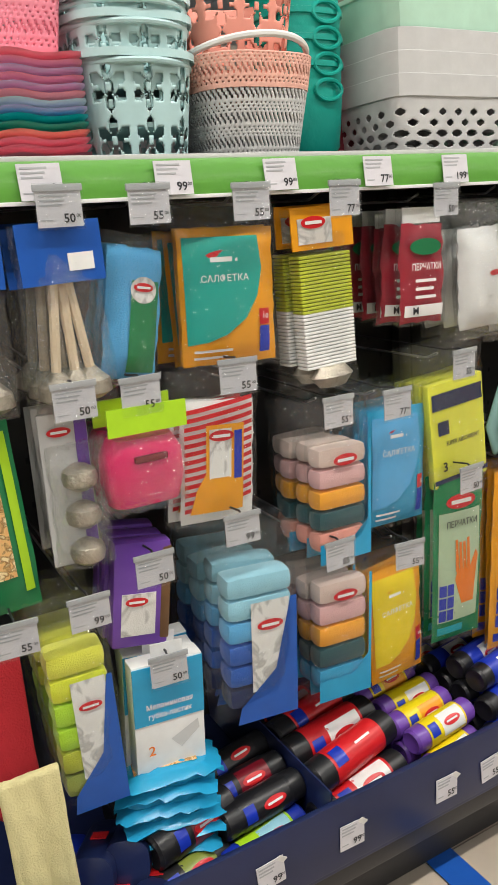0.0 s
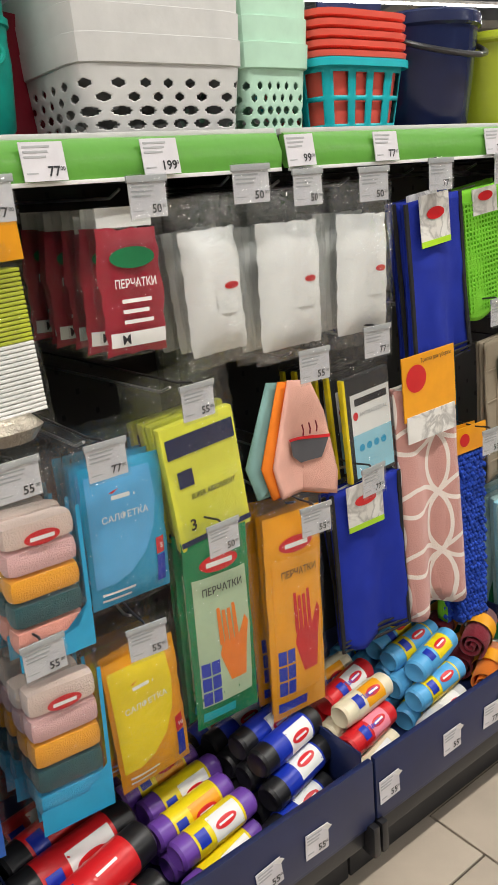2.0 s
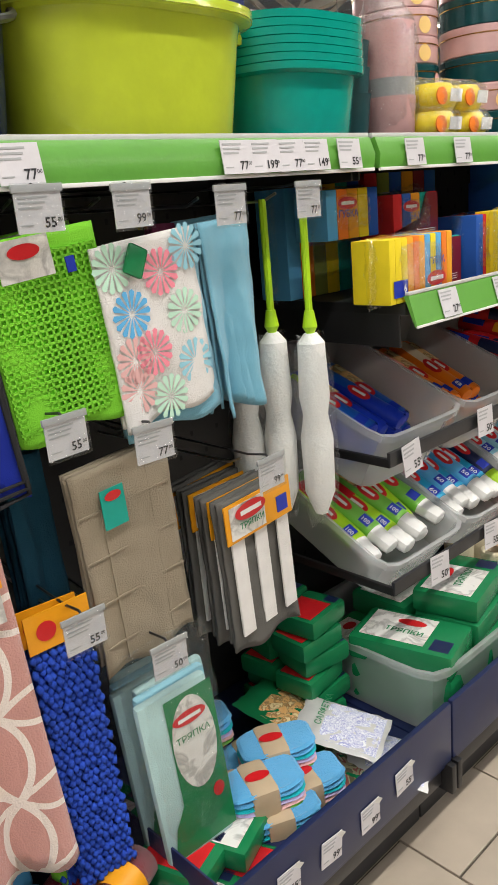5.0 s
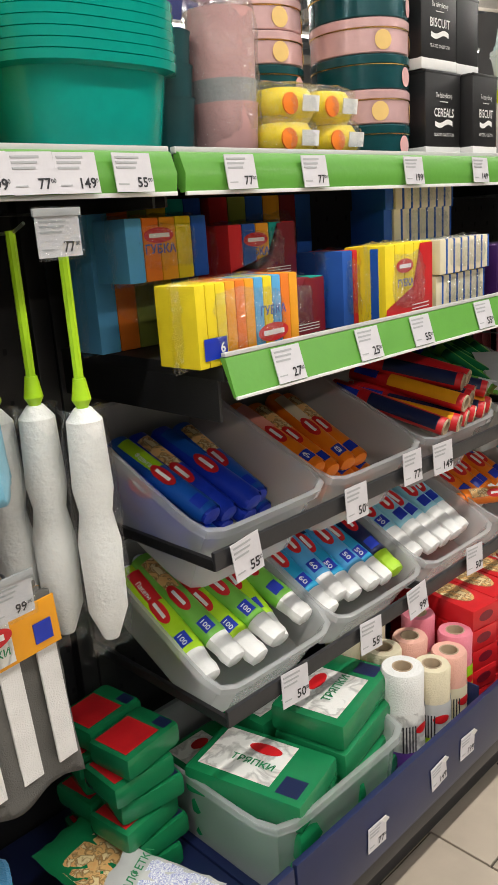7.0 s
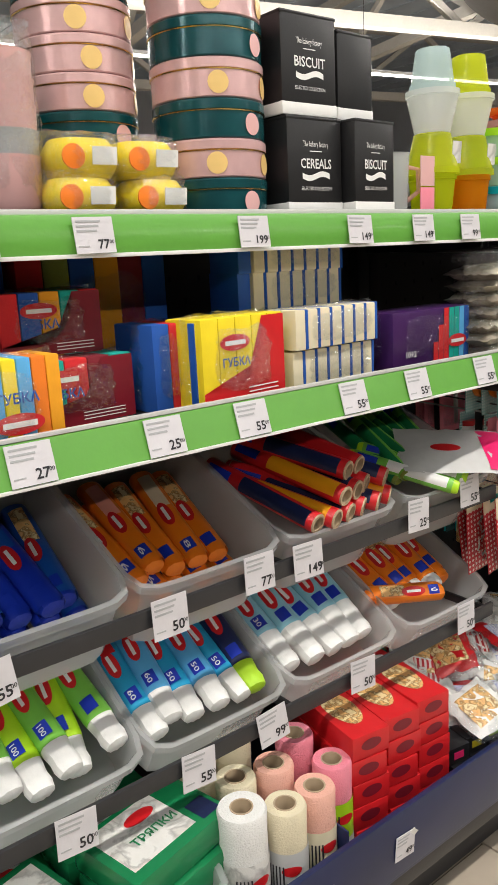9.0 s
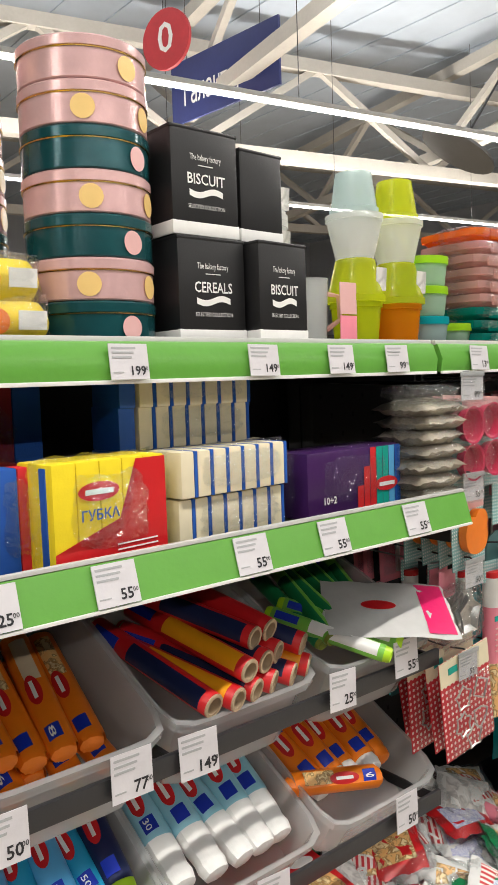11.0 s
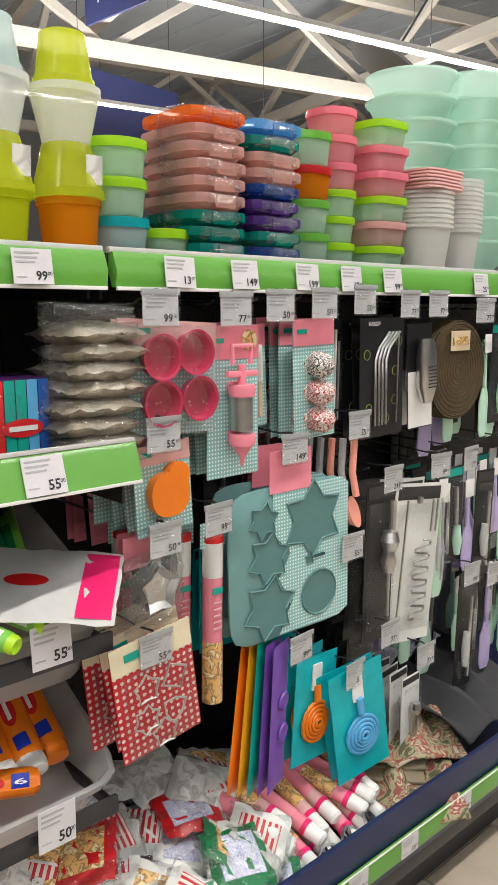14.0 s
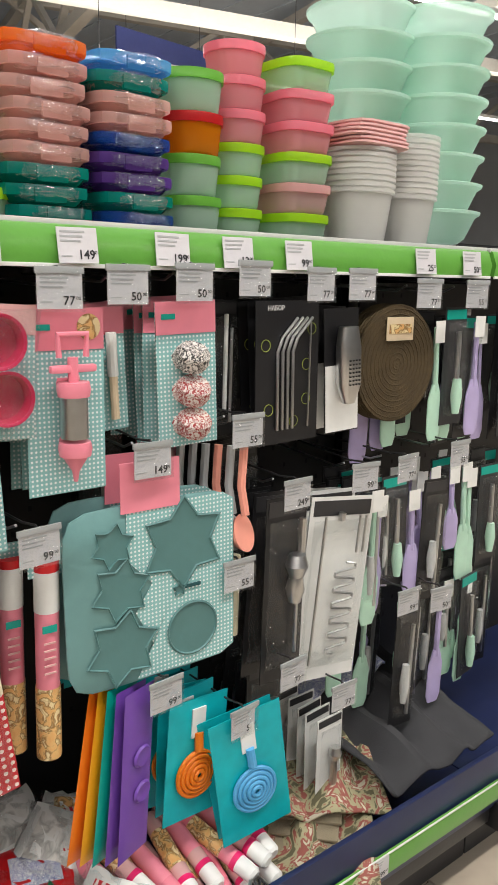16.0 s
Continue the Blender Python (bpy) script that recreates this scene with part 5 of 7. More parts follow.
for i in range(20):
    x, y, z = 4.24 + .046 * (i % 9) + .02 * (i // 9), 1.19 + .015 * (i % 3) + .03 * (i // 9), BZ + .05 + .04 * (i // 9)
    th = thing("piping_tube", "pink and white cake-decorating tube with magenta cap ring", "icing tube", pose(x, y, z + .02, R.uniform(0, 90), 14 + R.uniform(-4, 4), -84 + R.uniform(-12, 10)), "icing tubes")
    part("tube_body", lie(lathe([(.012, -.11), (.018, -.105), (.018, .06)], 20)), C("rose" if i % 3 else "pink", .25), th)
    part("label", lie(lathe([(.0185, -.06), (.0187, .03)], 20, cap0=False, cap1=False)), FOOD if i % 2 else C("pink"), th)
    part("ring", lie(lathe([(.019, .058), (.0195, .07)], 20)), C("hot"), th, "magenta ring")
    part("cap", lie(lathe([(.018, .07), (.0175, .108), (.012, .114)], 20)), C("white", .3), th)
for i in range(3):
    th = thing("flower_strainer", "dark round metal cake strainer", "strainer", pose(4.42 + .07 * i, 1.09, BZ + .04 + .01 * i, 50, 0, 20 * i), "strainers")
    part("ring", tube([(.035 * math.cos(2 * math.pi * a / 24), .035 * math.sin(2 * math.pi * a / 24), 0) for a in range(25)], .004, 6), STEEL, th)
    for a in range(12):
        part("spoke", tube([(.01 * math.cos(a * .524), .01 * math.sin(a * .524), 0), (.034 * math.cos(a * .524), .034 * math.sin(a * .524), 0)], .003, 5), WIRE, th)


def heap(name, label, cat, x, y, z, w, d, m, seed, amp=.03, yaw=0):
    rr = random.Random(seed)
    bm = bmesh.new()
    n = 22
    g = [[bm.verts.new((w * (i / n - .5), d * (k / n - .5), amp * noise.noise(Vector((i * .33 + seed, k * .12, seed))) + amp * .6 * math.sin(i * .8 + seed) + rr.uniform(-.001, .001))) for k in range(n + 1)] for i in range(n + 1)]
    for i in range(n):
        for k in range(n):
            bm.faces.new((g[i][k], g[i + 1][k], g[i + 1][k + 1], g[i][k + 1]))
    th = thing(name, label, cat, pose(x, y, z, 12, 0, yaw))
    ob = part("cloth", bm, m, th)
    ob.modifiers.new("thickness", "SOLIDIFY").thickness = .006


heap("leaf_print_cloth", "crumpled leaf-print napkins in beige and green", "cloth", 4.83, 1.33, BZ + .13, .42, .36, CAMO, 1, .025, -30)
heap("leaf_print_cloth", "crumpled leaf-print napkins in beige and green", "cloth", 4.72, 1.18, BZ + .06, .36, .26, CAMO, 4, .02, -40)
heap("dark_mat", "dark charcoal rolled table mat", "mat", 5.12, 1.28, BZ + .16, .4, .4, mat("charcoal_weave", (.05, .05, .055), .9, bump=.5, bscale=500), 2, .03, 0)
heap("woven_napkin", "navy and white woven napkins", "cloth", 5.05, 1.45, BZ + .26, .3, .2, BLUEPRINT, 3, .03, 0)
for k in range(6):
    part_y = 1.12 + .02 * k
    th = thing("placemat", "beige folded placemat edge", "placemat", pose(4.66 + .03 * k, part_y + .12, BZ + .02 + .016 * k, 8, 0, -48), "placemats")
    part("mat", B(0, 0, 0, .34, .2, .008, .003), mat("fawn_weave", (.3, .25, .17), .9, bump=.4, bscale=400) if k == 0 else bpy.data.materials["fawn_weave"], th)

# blue packs on the bin at the start
for k in range(6):
    th = thing("sponge_bag", "turquoise plastic pack of wipes in shiny wrap", "wipes pack", pose(.34 + R.uniform(-.01, .01), 1.2, BZ + .09 + .032 * k, -8, 0, -14 + R.uniform(-4, 4)), "turquoise wipes packs")
    part("pack", moved(pouch(.19, .13, .036, 10, .008, k), pose(0, .065, 0, -90)), C("cyan", .22), th)
    part("print", moved(decal(rect(-.07, -.02, .05, -.1), bulge(.19, .13, -.018), .001), pose(0, .065, -.018, -90)), FOOD, th)
for x, c in ((.2, "navy"), (.27, "navy"), (.13, "blue")):
    for k in range(2):
        th = thing("bag_pack", "dark blue pack of bin bags with red mark", "bag pack", pose(x, 1.12 + .1 * k, BZ + .03 + .04 * k, 0, 20, 60), "dark bag packs")
        part("pack", lie(lathe([(.02, -.09), (.042, -.085), (.044, .08), (.02, .09)], 20, 1, 3)), C(c, .3), th)
        part("mark", B(0, 0, .046, .03, .03, .002), C("red"), th)
for x in (.62, 1.29, 1.96, 3.3):
    th = thing("bin_divider", "navy steel bin divider", "divider", pose(x, 1.33, BZ), "bin dividers")
    part("plate", B(0, 0, .07, .004, .55, .14, .001), NAVY, th)

# ---- hanging goods ----
def hang(name, label, cat, x0, x1, z0, z1, y=1.2, copies=2, step=.028, yaw=None, roll_=None, d=.024, build=None, group=""):
    w, h = x1 - x0, z1 - z0
    th = thing(name, label, cat, pose((x0 + x1) / 2, y, z1, 0, R.uniform(-3, 3) if roll_ is None else roll_, R.uniform(-6, 6) if yaw is None else yaw), group or name.replace("_", " ") + "s")
    build(th, w, h, d)
    base = th.matrix_basis.copy()
    for k in range(1, copies + 1):
        copy_thing(th, Matrix.Translation((R.uniform(-.008, .008), step * k, R.uniform(-.006, .006))) @ base @ pose(0, 0, 0, 0, R.uniform(-3, 3), R.uniform(-5, 5)))
    return th


def napkin(outer, inner, arc=True, words="САЛФЕТКА", num="10", film=True, seed=3):
    def go(th, w, h, d):
        fn = bulge(w, h, -d / 2)
        f = lambda x, z: d / 2 + fn(x, z)
        part("packet", pouch(w, h, d, 12, .002, seed), C(outer, .28), th)
        poly = [(-w * .46, -h * .06), (w * .1, -h * .06), (w * .32, -h * .06), (w * .34, -h * .3), (w * .28, -h * .5), (w * .15, -h * .66), (-w * .05, -h * .77), (-w * .25, -h * .82), (-w * .46, -h * .84), (-w * .46, -h * .4)]
        part("cloth_window", decal(poly, f, .0035, 8), C(inner, .6), th, "cloth seen through a window")
        logo(th, -w * .06, -h * .22, w * .42, f)
        text(th, words, .016, pose(-w * .06, d / 2 + fn(0, -h * .36) - .004, -h * .36), C("white"), .01)
        part("count_patch", decal(rect(w * .3, -h * .6, w * .42, -h * .72), f, .002, 2), C("red", .3), th)
        part("icon_patch", decal(rect(w * .3, -h * .73, w * .42, -h * .93), f, .002, 2), C("blue", .3), th)
        text(th, num, .012, pose(w * .36, d / 2 + fn(w * .36, -h * .66) - .006, -h * .66), C("white"), .02)
        bars(th, -w * .2, -h * .88, w * .4, 2, .012, f)
        if film:
            bag(th, w, h, d, .045, seed)
    return go


def stack5(cols, outer="cyan", photo=False):
    def go(th, w, h, d):
        n = len(cols)
        for i, c in enumerate(cols):
            z = -h * .12 - h * .8 * (i + .5) / n
            part("folded_cloth", B(0, d / 2, z, w * .86, d, h * .8 / n - .001, min(.016, h / n * .3)), C(c, .95, bump=.4, bscale=350, sheen=.3), th)
        f = lambda x, z: -.002
        poly = [(w * .46, -h * .1), (w * .46, -h), (-w * .44, -h), (-w * .3, -h * .86), (w * .05, -h * .76), (w * .28, -h * .58), (w * .36, -h * .3)]
        if photo:
            part("photo_label", decal(rect(-w * .14, -h * .28, w * .36, -h * .82), f, .001, 1), PHOTO, th, "kitchen photo label")
            part("label_edge", decal([(w * .38, -h * .28), (w * .46, -h * .28), (w * .46, -h), (-w * .35, -h), (-w * .3, -h * .9), (w * .2, -h * .84), (w * .36, -h * .6)], f, .002, 1), C(outer, .3), th)
            logo(th, w * .1, -h * .42, w * .34, f, .004)
        else:
            part("wrapper_edge", decal([(-w * .44, -h * .84), (w * .3, -h * .84), (w * .46, -h * .7), (w * .46, -h), (-w * .44, -h)], f, .001, 1), C(outer, .3), th)
            part("wrapper_side", decal([(w * .43, -h * .1), (w * .48, -h * .1), (w * .48, -h), (w * .43, -h)], f, .0015, 1), C(outer, .3), th)
            logo(th, 0, -h * .22, w * .42, f, .004)
        bag(th, w, h, d, .05, 4)
    return go


def glove_pack(outer, win, glove, words):
    def go(th, w, h, d):
        fn = bulge(w, h, -d / 2)
        f = lambda x, z: d / 2 + fn(x, z)
        part("packet", pouch(w, h, d, 12, .002, 8), C(outer, .26), th)
        part("window", decal([(-w * .42, -h * .2), (w * .42, -h * .2), (w * .44, -h * .5), (w * .4, -h * .88), (-w * .42, -h * .88)], f, .001), C(win, .3), th)
        logo(th, 0, -h * .14, w * .6, f)
        text(th, words, .021, pose(0, d / 2 + fn(0, -h * .27) - .005, -h * .27), C("ink"), .01, w * .62)
        palm = [(w * .05, -h * .78), (w * .3, -h * .78), (w * .34, -h * .62), (w * .4, -h * .5), (w * .34, -h * .46), (w * .22, -h * .55), (w * .2, -h * .56), (-w * .05, -h * .56), (-w * .1, -h * .62)]
        part("glove_print", decal(palm, f, .002), C(glove, .4), th, "printed glove picture")
        for k in range(4):
            x = -w * .06 + k * w * .08
            part("finger_print", decal([(x - w * .03, -h * .57), (x + w * .04, -h * .57), (x + w * .0, -h * .4 + abs(k - 1.5) * h * .02), (x - w * .05, -h * .4 + abs(k - 1.5) * h * .02)], f, .0022, 2), C(glove, .4), th)
        for i in range(2):
            for k in range(3):
                part("icon_patch", decal(rect(-w * .4 + i * w * .15, -h * .64 - k * h * .08, -w * .27 + i * w * .15, -h * .71 - k * h * .08), f, .002, 2), C("blue", .3), th)
        part("foot_print", decal(rect(-w * .42, -h * .91, w * .1, -h * .96), f, .002, 3), C("blue" if outer == "amber" else "turq", .3), th)
        bag(th, w, h, d, .03, 9)
    return go


def cloth_sheet(w, h, m, fold=.012, th=None, bow=.0, seed=0, binding=None):
    bm = bmesh.new()
    nx, nz = 16, 26
    g = [[bm.verts.new((w * (i / nx - .5) * (1 - .03 * math.sin(k / nz * 3)), fold * math.sin(i * .55 + seed) * (k / nz) + .004 * noise.noise(Vector((i * .4, k * .25, seed))), -h * k / nz + .006 * math.sin(i * .6 + seed) * (k / nz))) for k in range(nz + 1)] for i in range(nx + 1)]
    for i in range(nx):
        for k in range(nz):
            bm.faces.new((g[i][k], g[i + 1][k], g[i + 1][k + 1], g[i][k + 1]))
    ob = part("cloth", bm, m, th)
    md = ob.modifiers.new("thickness", "SOLIDIFY")
    md.thickness, md.offset = .005, 1
    if binding:
        pts = [(-w / 2, -.001, 0), (-w / 2, -.001, -h * .5), (-w / 2 + .002, fold * .3, -h), (0, fold * math.sin(8 * .55 + seed), -h - .002), (w / 2 - .002, fold * math.sin(16 * .55 + seed), -h), (w / 2, 0, -h * .5), (w / 2, 0, 0)]
        part("edge_binding", tube(pts, .004, 6), binding, th)
    return ob


def towel(m, layers=2, binding=None, card=None, seed=0, fold=.01, extra=None):
    def go(th, w, h, d):
        for k in range(layers):
            ob = cloth_sheet(w * (1 - .02 * k), h * (1 - .03 * k), m, fold, th, seed=seed + k, binding=binding)
            ob.location.y = .009 * k
        if card:
            cw, ch, cm, cz = card
            part("header_card", B(-w * .08, -.012, -ch / 2 + cz, cw, .0015, ch), cm, th, "printed header card")
            part("badge", decal(oval(-w * .08, -ch * .38 + cz, cw * .3, cw * .12), lambda a, b: -.0135, .001), C("red", .3), th)
            part("card_edge", B(-w * .08, -.0125, -ch + cz + .004, cw, .002, .012), C("lime"), th)
        if extra:
            extra(th, w, h, d)
    return go


BLUEC = mat("royal_microfibre", (.004, .022, .34), .9, vary=.18, scale=18, bump=.3, bscale=700)
LIMEC = mat("lime_waffle", (.2, .6, .03), .95, bump=.3, bscale=500)
SKYC = mat("sky_microfibre", (.2, .5, .66), .95, bump=.5, bscale=700, sheen=.3)
WHITEC = mat("white_terry", (.8, .78, .76), .95, bump=.4, bscale=500)
BEIGEC = mat("beige_waffle", (.3, .25, .18), .95, bump=.4, bscale=400)
GREYC = mat("grey_terry", (.13, .125, .115), .95, bump=.4, bscale=500)
PEACHC = mat("peach_terry", COL["peach"], .95, bump=.4, bscale=500)


def waffle_ribs(th, w, h, d):
    bm = bmesh.new()
    for k in range(24):
        box(bm, 0, -.0065, -h * .1 - k * h * .036, w * .96, .006, .004)
    for k in range(18):
        box(bm, -w * .46 + k * w * .054, -.0065, -h * .52, .0035, .006, h * .86)
    tagged(part("waffle_ribs", bm, LIMEC, th), kind="stuff")
    part("header_card", B(-.02, -.009, -.03, .08, .002, .055), PHOTO, th, "printed header card")
    part("badge", decal(oval(-.02, -.02, .024, .01), lambda a, b: -.011, .001), C("red", .3), th)
    part("count_patch", B(.045, -.01, -.05, .014, .002, .022), C("blue"), th)


def blossoms(th, w, h, d):
    for i, (u, v, c) in enumerate(((.1, .2, "pink"), (-.25, .38, "sky"), (.28, .45, "mint"), (-.1, .62, "pink"), (.3, .75, "lblue"), (-.32, .8, "rose"), (-.02, .9, "mint"), (.4, .1, "lblue"), (-.35, .12, "mint"), (-.3, .63, "rose"))):
        for a in range(14):
            t = a * 2 * math.pi / 14
            x, z = u * w, -v * h
            part("printed_petal", decal([(x + .004 * math.cos(t), z + .004 * math.sin(t)), (x + .034 * math.cos(t - .15), z + .034 * math.sin(t - .15)), (x + .037 * math.cos(t), z + .037 * math.sin(t)), (x + .034 * math.cos(t + .15), z + .034 * math.sin(t + .15))], lambda a_, b_: -.0078, 0, 1), C(c, .9), th, smooth=0)
    part("label_tag", moved(B(0, 0, 0, .035, .004, .045, .004), pose(-.03, -.014, -.03, 0, 30)), C("kgreen", .3), th)


def stripes(th, w, h, d):
    for k in range(3):
        part("white_stripe", B(-w * .32 + k * w * .34, -.0055, -h * .56, w * .18, .004, h * .64), WHITEC, th)
    part("header_card", B(0, -.012, -h * .13, w * .98, .003, h * .24), C("amber", .4), th, "orange printed header card")
    part("photo", B(-w * .18, -.0145, -h * .13, w * .5, .002, h * .2), PHOTO, th)
    logo(th, -w * .15, -h * .08, w * .45, lambda a, b: -.0165)
    text(th, "ТРЯПКИ", .016, pose(-w * .15, -.02, -h * .16), C("kgreen"), .02)
    part("count_patch", B(w * .34, -.0145, -h * .16, w * .16, .002, h * .1), C("blue"), th)


def header(color, words="", film=True):
    def go(th, w, h, d):
        part("header_card", B(0, d / 2, -h * .1, w, .002, h * .2), C(color, .4), th, "printed header card")
    return go


hang("napkin_pack", "yellow and turquoise packet of cleaning napkins", "napkin pack", .47, .647, 1.216, 1.45, build=napkin("amber", "teal", seed=11), d=.035, copies=3)
hang("napkin_pack", "bright blue packet of cleaning napkins", "napkin pack", .855, 1.01, .82, 1.07, build=napkin("cyan", "sky", num="5", seed=12), d=.03, copies=3)
hang("napkin_pack", "yellow packet of cleaning napkins", "napkin pack", .84, .99, .45, .72, build=napkin("amber", "yellow", num="10", seed=13), d=.03, copies=3)
hang("cloth_stack_pack", "five folded cloths in peach, amber and blue", "cloth pack", .7, .84, .79, 1.06, build=stack5(["blush", "rose", "amber", "petrol", "salmon"]), d=.045, copies=3, step=.05, y=1.18)
hang("cloth_stack_pack", "five folded cloths in peach, amber and blue", "cloth pack", .69, .83, .48, .78, build=stack5(["blush", "rose", "amber", "petrol", "cyan"]), d=.045, copies=3, step=.05, y=1.18)
hang("cloth_stack_pack", "blue graded folded cloths with photo label", "cloth pack", .475, .635, .52, .865, build=stack5(["lblue", "lblue", "sky", "royal", "royal", "navy"], "royal", True), d=.06, copies=3, step=.065, y=1.16)
hang("cloth_stack_pack", "lime and olive folded cloths with photo label", "cloth pack", .13, .25, .48, .83, build=stack5(["lemon", "acid", "lime", "lime", "olivelt", "olive"], "royal", True), d=.06, copies=2, step=.065, y=1.16)
hang("glove_pack", "green packet of orange household gloves", "glove pack", 1.02, 1.16, .5, .89, build=glove_pack("kgreen", "celery", "orange", "ПЕРЧАТКИ"), d=.02, copies=2, y=1.19)
hang("glove_pack", "yellow packet of red household gloves", "glove pack", 1.205, 1.345, .42, .87, build=glove_pack("amber", "amber", "red", "ПЕРЧАТКИ"), d=.025, copies=3, y=1.19)


def lemon_pack(th, w, h, d):
    f = lambda x, z: -.001
    part("packet", B(0, d / 2, -h * .55, w, d, h * .9, .004), C("lemon", .3), th)
    part("title_band", decal(rect(-w * .46, -h * .18, w * .46, -h * .32), f, .001, 1), C("navy", .3), th)
    part("foot_band", decal(rect(-w * .5, -h * .92, w * .5, -h * .96), f, .001, 1), C("navy", .3), th)
    part("pictogram", decal(rect(-w * .38, -h * .42, -w * .18, -h * .54), f, .001, 1), C("navy", .3), th)
    text(th, "SUPER ABSORBENT", .014, pose(w * .05, -.004, -h * .62), C("ink"), .02, w * .62)
    text(th, "3", .03, pose(-w * .3, -.004, -h * .82), C("ink"), .02)
    bag(th, w, h, d, .05, 21)


hang("sponge_cloth_pack", "lemon-yellow packet of absorbent cloths with navy bands", "cloth pack", 1.0, 1.155, .875, 1.135, build=lemon_pack, d=.02, copies=3, roll_=-5)


def ribbed(th, w, h, d):
    part("header_card", B(0, -.002, -.035, w * .92, .003, .075), C("amber", .35), th, "orange printed header card")
    part("photo", B(-w * .12, -.0045, -.04, w * .5, .002, .045), PHOTO, th)
    logo(th, -w * .15, -.025, w * .36, lambda a, b: -.0055, .002)
    for i, (c, n) in enumerate((("olivelt", 16), ("white", 16))):
        for k in range(n):
            part("rib", B(0, .012, -.085 - i * .105 - k * .0066, w * .78, .034, .0055, .002), C(c, .5), th)
    part("steel_wool", lathe([(.03, -h + .0), (.048, -h + .02), (.03, -h + .04)], 20, .5), bpy.data.materials["steel_wool"], th)
    bag(th, w * .92, h, .036, .0, 31, FILM)


hang("scrubber_set", "set of yellow and white ribbed scrubbing cloths in clear bag", "scrubber set", .675, .825, 1.145, 1.475, build=ribbed, copies=1, step=.045)


def red_gloves(th, w, h, d):
    f = lambda x, z: d / 2 + bulge(w, h, -d / 2)(x, z)
    part("packet", pouch(w, h, d, 10, .003, 5), FILM, th)
    part("glove", pouch(w * .82, h * .84, d * .8, 10, .006, 6), C("crim", .35), th, at=pose(0, .002, -h * .14))
    part("header", B(0, d / 2, -h * .07, w * .72, .002, h * .13), C("paper"), th)
    text(th, "ПЕРЧАТКИ", .018, pose(0, -.006, -h * .5), C("white"), .02, w * .55)
    part("flourish", decal(oval(0, -h * .33, w * .3, h * .07), f, .004), C("kgreen", .4), th)
    bars(th, 0, -h * .6, w * .4, 3, .016, f, off=.004)
    part("size_patch", decal(rect(-w * .38, -h * .82, w * .36, -h * .92), f, .004, 3), C("white"), th)
    text(th, "M", .02, pose(-w * .2, -.005, -h * .87), C("ink"), .02)


hang("glove_pack", "red household gloves in a clear packet", "glove pack", .925, 1.055, 1.235, 1.465, build=red_gloves, d=.024, copies=6, step=.045, y=1.19)


def white_pad(th, w, h, d):
    part("pads", pouch(w * .86, h * .82, d, 12, .004, 7), C("white", .9, bump=.12, bscale=90), th, at=pose(0, 0, -h * .13))
    part("label", decal(rect(-w * .1, -h * .5, w * .2, -h * .68), lambda a, b: -.001, .001, 1), C("paper"), th)
    part("badge", decal(oval(w * .14, -h * .5, .014, .006), lambda a, b: -.001, .002), C("red", .3), th)
    bag(th, w * .95, h, d, .02, 8, FILM2)


for x0, x1, z0, z1 in ((1.07, 1.2, 1.2, 1.45), (1.225, 1.4, 1.18, 1.45), (1.42, 1.58, 1.175, 1.45)):
    hang("white_pad_pack", "white cotton mitts in a clear crinkled bag", "mitt pack", x0, x1, z0, z1, build=white_pad, d=.05, copies=2, step=.06, y=1.17)


def brush_pack(th, w, h, d):
    part("header_card", B(0, -.004, -.045, w, .003, .09), C("royal", .35), th, "blue header card")
    part("bar_code", B(w * .22, -.0065, -.06, .04, .002, .026), C("paper"), th)
    for i, x in enumerate((-.03, .025, .0)):
        part("wooden_handle", tube([(x * .3, .02, -.06), (x, .018, -h + .05)], .008, 8), C("sand", .5), th)
        part("scrub_head", lathe([(.01, -h + .05), (.03, -h + .03), (.032, -h + .01), (.015, -h)], 20), bpy.data.materials["steel_wool"], th, at=pose(x, .02, 0))
    bag(th, w * .95, h, .05, 0, 10, FILM2)


hang("dish_brush_pack", "steel-wool dish brushes in a clear bag with blue card", "brush pack", .19, .32, 1.2, 1.475, build=brush_pack, copies=2, step=.06, y=1.17)
hang("dish_brush_pack", "steel-wool dish brushes in a clear bag with blue card", "brush pack", .05, .17, 1.2, 1.475, build=brush_pack, copies=1, step=.06, y=1.17)


def blue_towel_pack(th, w, h, d):
    part("folded_cloth", pouch(w, h, d, 10, .004, 5), C("sky", .9, bump=.4, bscale=400), th)
    f = lambda x, z: d / 2 + bulge(w, h, -d / 2)(x, z)
    part("label", decal(rect(-w * .1, -h * .25, w * .42, -h * .95), f, .002), C("kgreen", .35), th)
    part("label_top", decal(oval(w * .12, -h * .32, w * .24, h * .1), f, .003), PHOTO, th)
    logo(th, w * .1, -h * .3, w * .36, f, .005)
    bag(th, w, h, d, .02, 12)


hang("cloth_pack", "sky-blue cloth with green label in clear bag", "cloth pack", .345, .445, 1.215, 1.43, build=blue_towel_pack, d=.03, copies=2, roll_=10)


def pink_holder(th, w, h, d):
    part("header_card", B(.0, .0, -.02, w * .95, .003, .045), C("lime", .35), th, "lime header card")
    part("holder", loft([super_ring(w * .4, .03, -h + .01, 32, 4), super_ring(w * .47, .04, -h + .05, 32, 4), super_ring(w * .46, .038, -h * .45, 32, 4), super_ring(w * .36, .03, -h * .3, 32, 4)]), C("hot", .3), th, at=pose(0, .04, 0))
    part("slot", B(.0, -.002, -h * .48, w * .4, .004, .012, .004), C("wine", .4), th)
    bag(th, w, h - .04, .075, .0, 14, FILM2).matrix_basis = pose(0, 0, -.04)


